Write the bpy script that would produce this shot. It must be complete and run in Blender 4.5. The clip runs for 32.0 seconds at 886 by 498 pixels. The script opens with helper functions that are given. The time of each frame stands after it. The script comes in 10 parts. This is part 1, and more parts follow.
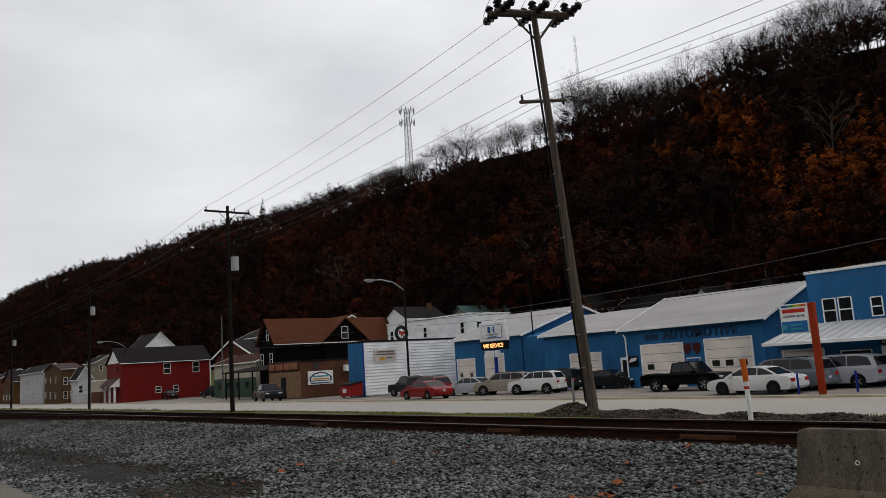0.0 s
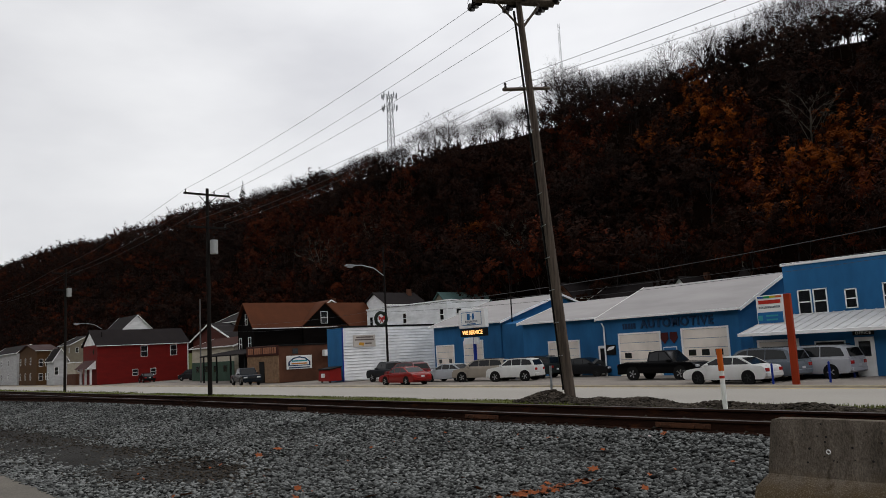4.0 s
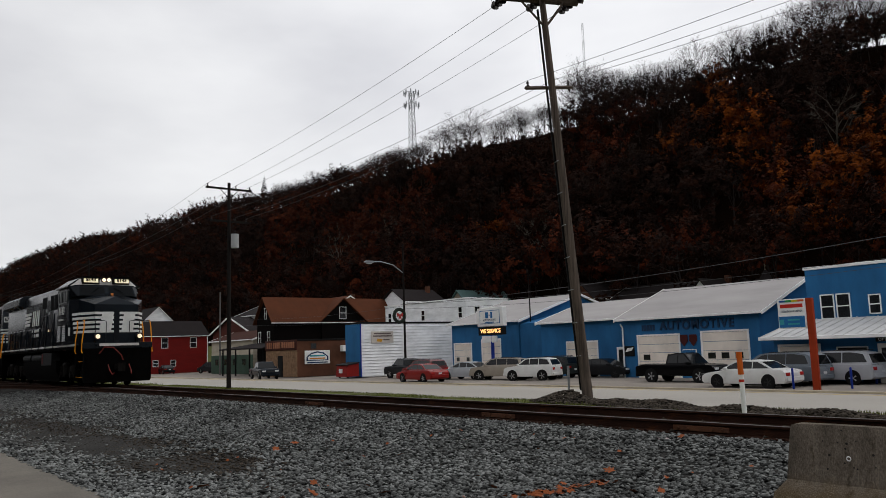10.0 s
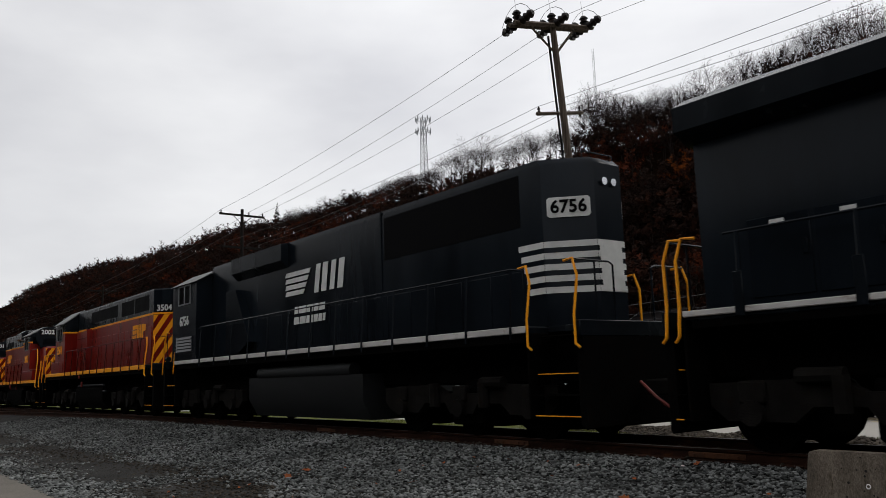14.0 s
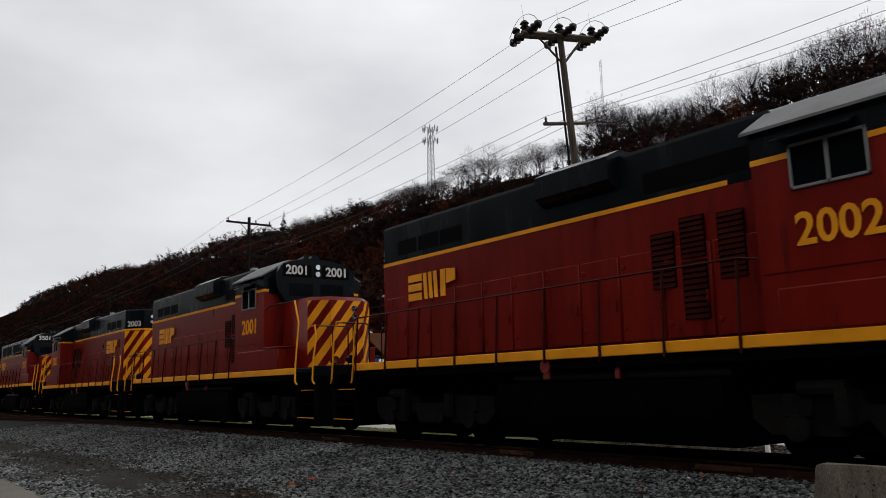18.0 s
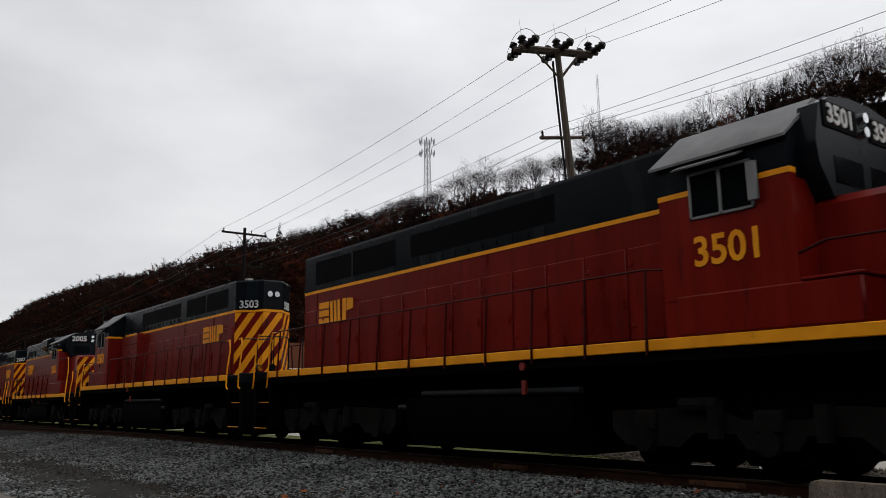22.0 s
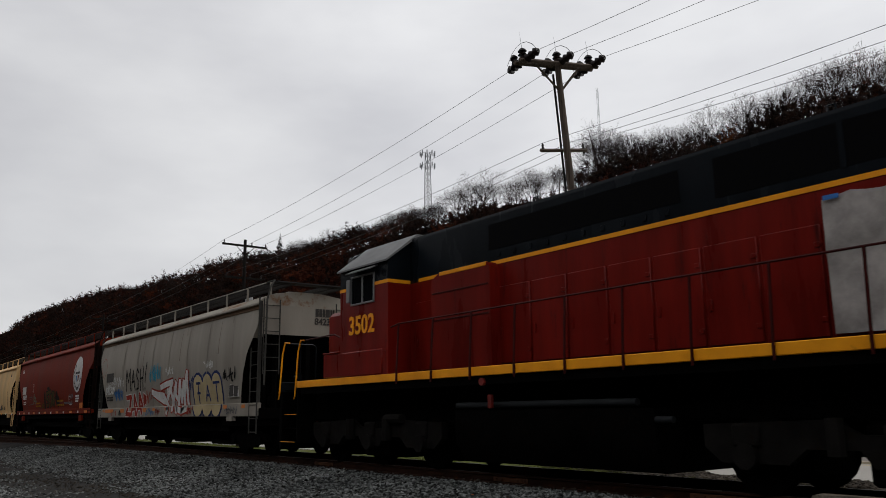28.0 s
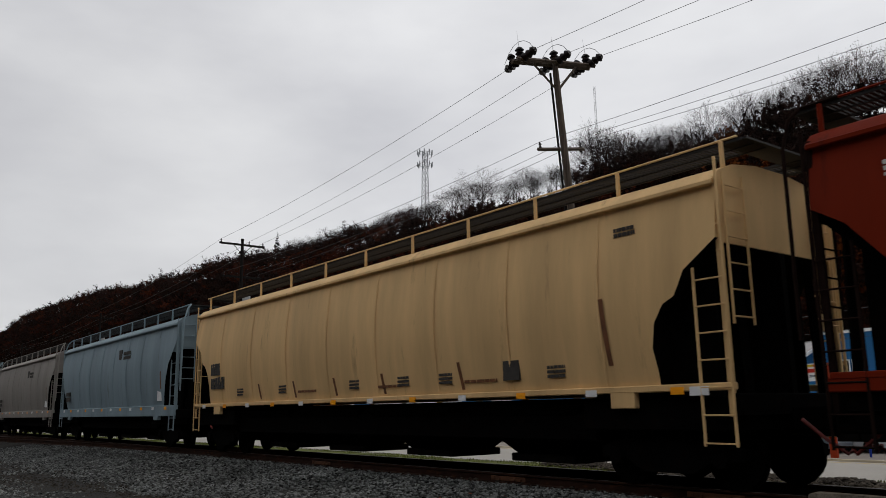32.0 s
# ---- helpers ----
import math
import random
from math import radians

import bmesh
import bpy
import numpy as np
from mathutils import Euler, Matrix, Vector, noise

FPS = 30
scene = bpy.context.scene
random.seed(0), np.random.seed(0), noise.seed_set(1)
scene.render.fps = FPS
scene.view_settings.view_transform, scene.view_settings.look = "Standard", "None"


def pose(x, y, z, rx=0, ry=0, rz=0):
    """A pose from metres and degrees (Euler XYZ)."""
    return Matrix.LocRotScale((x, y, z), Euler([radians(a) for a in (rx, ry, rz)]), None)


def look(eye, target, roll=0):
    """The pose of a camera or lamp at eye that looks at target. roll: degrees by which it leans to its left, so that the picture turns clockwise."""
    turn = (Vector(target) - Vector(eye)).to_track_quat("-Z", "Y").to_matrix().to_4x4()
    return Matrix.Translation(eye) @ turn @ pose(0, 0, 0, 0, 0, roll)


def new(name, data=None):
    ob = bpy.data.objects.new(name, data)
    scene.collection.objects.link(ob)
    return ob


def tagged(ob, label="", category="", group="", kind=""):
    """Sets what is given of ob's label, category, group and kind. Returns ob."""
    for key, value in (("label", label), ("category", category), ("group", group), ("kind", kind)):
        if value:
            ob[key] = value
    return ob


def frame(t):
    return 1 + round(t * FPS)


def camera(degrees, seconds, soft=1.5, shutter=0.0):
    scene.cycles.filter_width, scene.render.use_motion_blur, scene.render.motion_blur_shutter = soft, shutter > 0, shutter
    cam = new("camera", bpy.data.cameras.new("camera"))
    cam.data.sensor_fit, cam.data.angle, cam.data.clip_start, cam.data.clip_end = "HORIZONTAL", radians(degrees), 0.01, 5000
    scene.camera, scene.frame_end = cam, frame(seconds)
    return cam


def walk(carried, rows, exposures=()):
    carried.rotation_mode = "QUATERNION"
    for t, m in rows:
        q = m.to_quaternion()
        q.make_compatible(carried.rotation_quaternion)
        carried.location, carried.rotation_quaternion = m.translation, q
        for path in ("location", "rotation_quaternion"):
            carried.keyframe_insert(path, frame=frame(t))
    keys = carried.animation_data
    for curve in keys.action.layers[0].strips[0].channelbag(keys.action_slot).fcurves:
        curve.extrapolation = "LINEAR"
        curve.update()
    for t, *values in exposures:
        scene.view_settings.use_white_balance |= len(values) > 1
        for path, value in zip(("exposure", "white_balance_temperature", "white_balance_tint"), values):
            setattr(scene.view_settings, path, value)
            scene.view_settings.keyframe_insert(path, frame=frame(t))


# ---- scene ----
# World: x along the track in the direction of travel, y away from the camera, z up from the railhead, metres.
EYE = (0.0, 0.0, 1.145)
TURNS = [  # seconds, yaw, pitch, roll in degrees
    (0, 51.58, 8.31, -3.70),
    (0.5, 51.45, 8.16, -3.90),
    (1, 50.97, 7.86, -4.20),
    (1.5, 50.68, 7.66, -4.21),
    (2, 50.45, 7.64, -4.36),
    (2.5, 50.32, 7.63, -4.32),
    (4.5, 50.24, 7.05, -2.48),
    (5, 50.17, 6.75, -2.14),
    (5.5, 50.16, 6.70, -1.96),
    (6, 50.24, 6.87, -2.00),
    (6.5, 50.35, 7.02, -1.98),
    (7, 50.47, 6.87, -2.13),
    (7.5, 50.54, 6.82, -2.18),
    (8, 50.64, 6.75, -2.13),
    (8.5, 50.93, 6.93, -2.13),
    (9, 51.23, 6.84, -1.92),
    (9.5, 51.45, 7.07, -1.99),
    (10, 51.65, 7.16, -1.85),
    (10.5, 51.51, 7.21, -1.69),
    (11, 51.48, 7.37, -1.81),
    (11.5, 51.55, 7.69, -1.94),
    (12, 51.61, 7.92, -1.91),
    (12.5, 51.83, 8.33, -1.81),
    (13, 52.29, 8.75, -1.84),
    (13.5, 52.58, 8.92, -2.08),
    (14, 52.46, 9.01, -1.92),
    (14.5, 52.51, 9.23, -1.74),
    (16.5, 52.56, 9.78, -1.81),
    (17, 52.48, 9.74, -1.70),
    (17.5, 52.78, 9.72, -1.68),
    (18, 52.90, 9.69, -1.46),
    (18.5, 52.63, 9.60, -0.89),
    (19, 52.46, 9.75, -0.75),
    (19.5, 52.56, 9.87, -0.86),
    (20, 52.64, 9.99, -0.71),
    (20.5, 52.73, 10.23, -0.76),
    (21, 52.75, 10.34, -1.01),
    (21.5, 52.65, 10.48, -0.99),
    (22, 52.56, 10.58, -0.93),
    (22.5, 52.39, 10.56, -0.94),
    (23, 52.40, 10.67, -0.91),
    (23.5, 52.43, 10.73, -0.79),
    (24, 52.49, 10.85, -1.05),
    (24.5, 52.50, 10.99, -0.97),
    (25, 52.45, 11.03, -0.84),
    (25.5, 52.45, 11.02, -0.90),
    (27.5, 52.61, 11.34, -0.82),
    (28, 52.57, 11.46, -0.83),
    (28.5, 52.53, 11.61, -0.94),
    (29, 52.46, 11.64, -0.89),
    (29.5, 52.48, 11.65, -0.69),
    (30, 52.61, 11.78, -0.98),
    (30.5, 52.59, 11.78, -1.04),
    (31, 52.38, 11.47, -1.03),
    (31.5, 52.42, 11.29, -1.03),
    (32, 52.38, 11.38, -0.91),
]
cam = camera(58.0, 32.0, soft=0.7, shutter=0.06)
EXPOSURES = [(0, -0.1), (2, -0.07), (5, 0.0), (14, -0.02), (20, -0.09), (24, -0.12), (28, -0.22), (32, -0.25)]
walk(cam, [(t, pose(*EYE, 90 + p, 0, y) @ pose(0, 0, 0, 0, 0, r)) for t, y, p, r in TURNS], EXPOSURES)

# ---- sky and light: overcast afternoon ----
SUN_UP, SUN_AT = 48.0, 25.0
world = bpy.data.worlds.new("overcast_sky")
scene.world = world
world.use_nodes = True
wn, wl = world.node_tree.nodes, world.node_tree.links
wn.clear()
w_out, w_bg = wn.new("ShaderNodeOutputWorld"), wn.new("ShaderNodeBackground")
w_sky = wn.new("ShaderNodeTexSky")
w_sky.sky_type, w_sky.sun_disc = "NISHITA", False
w_sky.sun_elevation, w_sky.sun_rotation = radians(SUN_UP), radians(SUN_AT)
w_dim = wn.new("ShaderNodeVectorMath")
w_dim.operation = "SCALE"
w_dim.inputs["Scale"].default_value = 0.12
w_co, w_map = wn.new("ShaderNodeTexCoord"), wn.new("ShaderNodeMapping")
w_map.inputs["Scale"].default_value = (1.0, 1.0, 2.6)
w_n = wn.new("ShaderNodeTexNoise")
w_n.inputs["Scale"].default_value, w_n.inputs["Detail"].default_value, w_n.inputs["Roughness"].default_value = 2.3, 5.0, 0.5
w_ramp = wn.new("ShaderNodeValToRGB")
w_ramp.color_ramp.elements[0].position, w_ramp.color_ramp.elements[1].position = 0.3, 0.68
w_ramp.color_ramp.elements[0].color = (0.70, 0.70, 0.73, 1)
w_ramp.color_ramp.elements[1].color = (0.98, 0.98, 0.99, 1)
w_mix = wn.new("ShaderNodeMix")
w_mix.data_type = "RGBA"
w_mix.inputs["Factor"].default_value = 0.93
wl.new(w_co.outputs["Generated"], w_map.inputs["Vector"])
wl.new(w_map.outputs["Vector"], w_n.inputs["Vector"])
wl.new(w_n.outputs["Fac"], w_ramp.inputs["Fac"])
wl.new(w_sky.outputs["Color"], w_dim.inputs[0])
wl.new(w_dim.outputs["Vector"], w_mix.inputs["A"])
wl.new(w_ramp.outputs["Color"], w_mix.inputs["B"])
# the cloud is brighter on the sun's side of the valley
w_xyz, w_side, w_tone = wn.new("ShaderNodeSeparateXYZ"), wn.new("ShaderNodeMapRange"), wn.new("ShaderNodeVectorMath")
w_side.interpolation_type = "SMOOTHSTEP"
for key, value in (("From Min", -1.0), ("From Max", -0.72), ("To Min", 0.90), ("To Max", 1.07)):
    w_side.inputs[key].default_value = value
w_tone.operation = "SCALE"
wl.new(w_co.outputs["Generated"], w_xyz.inputs["Vector"])
wl.new(w_xyz.outputs["X"], w_side.inputs["Value"])
wl.new(w_mix.outputs["Result"], w_tone.inputs[0])
wl.new(w_side.outputs["Result"], w_tone.inputs["Scale"])
wl.new(w_tone.outputs["Vector"], w_bg.inputs["Color"])
wl.new(w_bg.outputs["Background"], w_out.inputs["Surface"])
w_bg.inputs["Strength"].default_value = 1.0
sun = new("sun", bpy.data.lights.new("sun", "SUN"))
sun.data.energy, sun.data.angle, sun.data.color = 0.6, radians(25), (1.0, 0.97, 0.93)
sun.matrix_world = look((0, 0, 60), (-math.sin(radians(SUN_AT)) * 40, -math.cos(radians(SUN_AT)) * 40, 60 - 40 * math.tan(radians(SUN_UP))))


# ---- materials ----
def mat(name, col, rough=0.65, metal=0.0, var=0.18, scale=2.5, bump=0.15, bscale=60.0, stretch=(1, 1, 1), spec=0.4, rust=None, rust_at=0.62, fine=0.0, island=0.0, coat=0.0):
    """Painted or natural surface: broad stains and fine grain in the colour, fine relief, optional rust or dirt patches."""
    m = bpy.data.materials.new(name)
    m.use_nodes = True
    n, l = m.node_tree.nodes, m.node_tree.links
    b = n["Principled BSDF"]
    co, mp = n.new("ShaderNodeTexCoord"), n.new("ShaderNodeMapping")
    mp.inputs["Scale"].default_value = stretch
    l.new(co.outputs["Object"], mp.inputs["Vector"])

    def noise_node(s, detail=5.0, r=0.6):
        q = n.new("ShaderNodeTexNoise")
        q.inputs["Scale"].default_value, q.inputs["Detail"].default_value, q.inputs["Roughness"].default_value = s, detail, r
        l.new(mp.outputs["Vector"], q.inputs["Vector"])
        return q

    def mix_node(fac, a, c, kind="MIX"):
        q = n.new("ShaderNodeMix")
        q.data_type, q.blend_type = "RGBA", kind
        for key, value in (("Factor", fac), ("A", a), ("B", c)):
            sock = q.inputs[key]
            if isinstance(value, (int, float)):
                sock.default_value = value
            elif isinstance(value, tuple):
                sock.default_value = value
            else:
                l.new(value, sock)
        return q.outputs["Result"]
    lo = tuple(c * (1 - var) for c in col) + (1,)
    hi = tuple(min(1, c * (1 + var)) for c in col) + (1,)
    broad = noise_node(scale)
    ramp = n.new("ShaderNodeMapRange")
    ramp.inputs["From Min"].default_value, ramp.inputs["From Max"].default_value = 0.32, 0.68
    l.new(broad.outputs["Fac"], ramp.inputs["Value"])
    colour = mix_node(ramp.outputs["Result"], lo, hi)
    grain = noise_node(bscale, 3.0)
    if fine:
        g = n.new("ShaderNodeMapRange")
        g.inputs["From Min"].default_value, g.inputs["From Max"].default_value = 0.3, 0.7
        g.inputs["To Min"].default_value, g.inputs["To Max"].default_value = 1 - fine, 1 + fine
        l.new(grain.outputs["Fac"], g.inputs["Value"])
        q = n.new("ShaderNodeVectorMath")
        q.operation = "SCALE"
        l.new(colour, q.inputs[0])
        l.new(g.outputs["Result"], q.inputs["Scale"])
        colour = q.outputs["Vector"]
    if island:
        geo = n.new("ShaderNodeNewGeometry")
        g = n.new("ShaderNodeMapRange")
        g.inputs["To Min"].default_value, g.inputs["To Max"].default_value = 1 - island, 1 + island
        l.new(geo.outputs["Random Per Island"], g.inputs["Value"])
        q = n.new("ShaderNodeVectorMath")
        q.operation = "SCALE"
        l.new(colour, q.inputs[0])
        l.new(g.outputs["Result"], q.inputs["Scale"])
        colour = q.outputs["Vector"]
    if rust:
        patch = noise_node(scale * 2.2, 8.0, 0.7)
        g = n.new("ShaderNodeMapRange")
        g.inputs["From Min"].default_value, g.inputs["From Max"].default_value = rust_at, rust_at + 0.12
        l.new(patch.outputs["Fac"], g.inputs["Value"])
        colour = mix_node(g.outputs["Result"], colour, tuple(rust) + (1,))
    l.new(colour, b.inputs["Base Color"])
    r = n.new("ShaderNodeMapRange")
    r.inputs["To Min"].default_value, r.inputs["To Max"].default_value = max(0.02, rough - 0.12), min(1, rough + 0.12)
    l.new(broad.outputs["Fac"], r.inputs["Value"])
    l.new(r.outputs["Result"], b.inputs["Roughness"])
    b.inputs["Metallic"].default_value, b.inputs["Specular IOR Level"].default_value = metal, spec
    b.inputs["Coat Weight"].default_value = coat
    if bump:
        bp = n.new("ShaderNodeBump")
        bp.inputs["Strength"].default_value, bp.inputs["Distance"].default_value = bump, 0.02
        l.new(grain.outputs["Fac"], bp.inputs["Height"])
        l.new(bp.outputs["Normal"], b.inputs["Normal"])
    return m


def glow(name, col, strength):
    m = mat(name, (0.8, 0.8, 0.75), 0.3, bump=0)
    b = m.node_tree.nodes["Principled BSDF"]
    b.inputs["Emission Color"].default_value, b.inputs["Emission Strength"].default_value = (*col, 1), strength
    return m


def glass(name, tint=(0.02, 0.025, 0.03), rough=0.05):
    m = mat(name, tint, rough, spec=0.6, var=0.1, bump=0)
    return m


# ground darkened to put the shade between the stones into its colour
GRAVEL = mat("ballast_ground", (0.030, 0.029, 0.027), 0.95, var=0.35, scale=0.7, bump=1.0, bscale=26, fine=0.7, spec=0.05)
DIRT = mat("packed_dirt", (0.024, 0.021, 0.017), 0.95, var=0.4, scale=0.5, bump=0.8, bscale=18, fine=0.4, spec=0.05)
STONE = mat("ballast_stone", (0.118, 0.122, 0.118), 0.85, var=0.35, scale=0.5, bump=0.3, bscale=50, island=0.95, spec=0.08)
STONE_BROWN = mat("dirty_stone", (0.044, 0.036, 0.028), 0.9, var=0.3, scale=0.6, bump=0.3, bscale=50, island=0.6, spec=0.08)
GRASS = mat("verge_turf", (0.068, 0.078, 0.014), 0.9, var=0.35, scale=0.6, bump=0.8, bscale=20, fine=0.4, spec=0.15, rust=(0.10, 0.08, 0.045), rust_at=0.55)
BLADE = mat("grass_blade", (0.085, 0.10, 0.015), 0.8, var=0.3, scale=0.5, bump=0, island=0.45, spec=0.2)
ROAD = mat("worn_concrete_road", (0.32, 0.30, 0.268), 0.85, var=0.1, scale=0.15, bump=0.3, bscale=30, fine=0.12, spec=0.25, stretch=(0.25, 1, 1))
LOT = mat("old_lot_asphalt", (0.21, 0.185, 0.16), 0.9, var=0.22, scale=0.25, bump=0.4, bscale=30, fine=0.18, spec=0.2)
SLAB = mat("pale_concrete_slab", (0.13, 0.117, 0.098), 0.9, var=0.2, scale=0.9, bump=0.5, bscale=45, fine=0.2, spec=0.2)
CURB = mat("curb_concrete", (0.42, 0.36, 0.26), 0.85, var=0.25, scale=0.6, bump=0.3, spec=0.2)
CURB_PAINT = mat("faded_yellow_curb_paint", (0.5, 0.34, 0.08), 0.8, var=0.35, scale=1.2, bump=0.2, spec=0.2)
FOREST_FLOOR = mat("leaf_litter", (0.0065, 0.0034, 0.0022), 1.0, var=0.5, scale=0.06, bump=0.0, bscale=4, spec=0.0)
RAIL_HEAD = mat("worn_railhead", (0.07, 0.058, 0.052), 0.55, 0.5, var=0.15, bump=0.05)
RAIL_RUST = mat("rusty_rail_web", (0.024, 0.010, 0.006), 0.9, var=0.4, scale=3, bump=0.5, bscale=70, rust=(0.065, 0.022, 0.008), rust_at=0.56, stretch=(0.4, 1, 1), spec=0.1)
TIE = mat("creosoted_tie", (0.024, 0.019, 0.015), 0.9, var=0.35, scale=3, bump=0.5, stretch=(1, 0.15, 1))


# ---- mesh helpers ----
class Geo:
    """Collects corners and faces for one mesh."""

    def __init__(self):
        self.v, self.f, self.m = [], [], []

    def add(self, verts, faces, k=0):
        o = len(self.v)
        self.v += [tuple(p) for p in verts]
        self.f += [tuple(i + o for i in q) for q in faces]
        self.m += [k] * len(faces)
        return self

    def box(self, a, b, c=0.0, k=0):
        """Box between two corners, edges chamfered by c."""
        x0, x1 = sorted((a[0], b[0]))
        y0, y1 = sorted((a[1], b[1]))
        z0, z1 = sorted((a[2], b[2]))
        c = min(c, (x1 - x0) * 0.45, (y1 - y0) * 0.45, (z1 - z0) * 0.45)
        if c <= 0:
            vs = [(x, y, z) for z in (z0, z1) for y in (y0, y1) for x in (x0, x1)]
            return self.add(vs, [(0, 2, 3, 1), (4, 5, 7, 6), (0, 1, 5, 4), (2, 6, 7, 3), (0, 4, 6, 2), (1, 3, 7, 5)], k)
        X, Y, Z = (x0, x1), (y0, y1), (z0, z1)
        vs, at = [], {}
        for i in (0, 1):
            for j in (0, 1):
                for q in (0, 1):
                    sx, sy, sz = c * (1 - 2 * i), c * (1 - 2 * j), c * (1 - 2 * q)
                    for axis, p in enumerate(((X[i], Y[j] + sy, Z[q] + sz), (X[i] + sx, Y[j], Z[q] + sz), (X[i] + sx, Y[j] + sy, Z[q]))):
                        at[i, j, q, axis] = len(vs)
                        vs.append(p)
        fs = []
        for i in (0, 1):
            for ax in range(3):
                ring = [(0, 0), (1, 0), (1, 1), (0, 1)]
                q = []
                for u, w in ring:
                    key = [u, w]
                    key.insert(ax, i)
                    q.append(at[(*key, ax)])
                flip = (i == 0) ^ (ax == 1)
                fs.append(tuple(reversed(q)) if flip else tuple(q))
        for ax in range(3):
            o1, o2 = [a_ for a_ in range(3) if a_ != ax]
            for u in (0, 1):
                for w in (0, 1):
                    k0, k1 = [0, 0, 0], [0, 0, 0]
                    k0[o1], k0[o2] = u, w
                    k1[o1], k1[o2], k1[ax] = u, w, 1
                    q = (at[(*k0, o1)], at[(*k1, o1)], at[(*k1, o2)], at[(*k0, o2)])
                    flip = (u == w) ^ (ax == 1)
                    fs.append(tuple(reversed(q)) if not flip else q)
        for i in (0, 1):
            for j in (0, 1):
                for w in (0, 1):
                    q = (at[i, j, w, 0], at[i, j, w, 1], at[i, j, w, 2])
                    fs.append(q if (i + j + w) % 2 else tuple(reversed(q)))
        return self.add(vs, fs, k)

    def prism(self, poly, axis, lo, hi, k=0, caps=True):
        """Outline in the two other axes (in x, y, z order), drawn out along an axis."""
        n = len(poly)

        def at(p, d):
            q = [p[0], p[1]]
            q.insert("xyz".index(axis), d)
            return tuple(q)
        vs = [at(p, lo) for p in poly] + [at(p, hi) for p in poly]
        fs = [(i, (i + 1) % n, n + (i + 1) % n, n + i) for i in range(n)]
        if caps:
            fs += [tuple(reversed(range(n))), tuple(range(n, 2 * n))]
        return self.add(vs, fs, k)

    def tube(self, pts, r, n=6, k=0, r2=None):
        """Round bar through points."""
        pts = [Vector(p) for p in pts]
        o, rings = len(self.v), len(pts)
        side = None
        vs = []
        for i, p in enumerate(pts):
            d = (pts[min(i + 1, rings - 1)] - pts[max(i - 1, 0)]).normalized()
            if side is None:
                side = d.cross(Vector((0, 0, 1)) if abs(d.z) < 0.9 else Vector((1, 0, 0))).normalized()
            side = (side - d * side.dot(d)).normalized()
            up = d.cross(side)
            rr = r if r2 is None else r + (r2 - r) * i / (rings - 1)
            vs += [p + (side * math.cos(a) + up * math.sin(a)) * rr for a in (2 * math.pi * j / n for j in range(n))]
        fs = [(i * n + j, i * n + (j + 1) % n, (i + 1) * n + (j + 1) % n, (i + 1) * n + j) for i in range(rings - 1) for j in range(n)]
        fs += [tuple(reversed(range(n))), tuple(range((rings - 1) * n, rings * n))]
        return self.add(vs, fs, k)

    def mesh(self, name, smooth=True):
        me = bpy.data.meshes.new(name)
        me.from_pydata(self.v, [], self.f)
        me.polygons.foreach_set("material_index", self.m)
        bm = bmesh.new()
        bm.from_mesh(me)
        bmesh.ops.recalc_face_normals(bm, faces=bm.faces)
        bm.to_mesh(me)
        bm.free()
        if smooth:
            me.polygons.foreach_set("use_smooth", [True] * len(me.polygons))
            me.set_sharp_from_angle(angle=radians(38))
        return me


def part(name, g, mats, parent=None, label="", smooth=True):
    """Links a Geo (or a mesh) as one mesh object under a thing or part."""
    me = g if isinstance(g, bpy.types.Mesh) else g.mesh(name, smooth)
    if not me.materials:
        for m in (mats if isinstance(mats, (list, tuple)) else [mats]):
            me.materials.append(m)
    ob = new(name, me)
    ob.parent = parent
    if label:
        tagged(ob, label)
    return ob


def thing(name, label, category, m=Matrix(), group="", kind=""):
    ob = new(name)
    ob.empty_display_size = 0.3
    ob.matrix_basis = m
    return tagged(ob, label, category, group, kind)


def structure(name, g, mats, label, category="", smooth=True):
    return tagged(part(name, g, mats, None, smooth=smooth), label, category, kind="structure")


def box(a, b, c=0.0):
    return Geo().box(a, b, c)


TEXT_MESHES = {}


def lettering(name, words, size, mats, parent, m, label="", extrude=0.006, xscale=1.0, shear=0.0, space=1.0, bold=0.0):
    """Words in the built-in font as a thin mesh, centred, in the local xy plane of m."""
    key = (words, size, extrude, xscale, shear, space, bold)
    if key not in TEXT_MESHES:
        cu = bpy.data.curves.new("words", "FONT")
        cu.body, cu.size, cu.extrude, cu.align_x, cu.align_y, cu.shear, cu.space_character = words, size, extrude, "CENTER", "CENTER", shear, space
        cu.offset, cu.resolution_u = bold, 3
        ob = bpy.data.objects.new("words", cu)
        me = bpy.data.meshes.new_from_object(ob)
        for v in me.vertices:
            v.co.x *= xscale
        bpy.data.objects.remove(ob)
        TEXT_MESHES[key] = me
    me = TEXT_MESHES[key].copy()
    me.materials.clear()
    ob = part(name, me, mats, parent, label)
    ob.matrix_basis = m
    return ob


FACE_NEAR = Matrix(((1, 0, 0, 0), (0, 0, -1, 0), (0, 1, 0, 0), (0, 0, 0, 1)))   # reads from the -y side
FACE_FAR = Matrix(((-1, 0, 0, 0), (0, 0, 1, 0), (0, 1, 0, 0), (0, 0, 0, 1)))    # reads from the +y side
FACE_FRONT = Matrix(((0, 0, 1, 0), (1, 0, 0, 0), (0, 1, 0, 0), (0, 0, 0, 1)))   # reads from the +x side


def at(x, y, z, turn=Matrix()):
    return Matrix.Translation((x, y, z)) @ turn


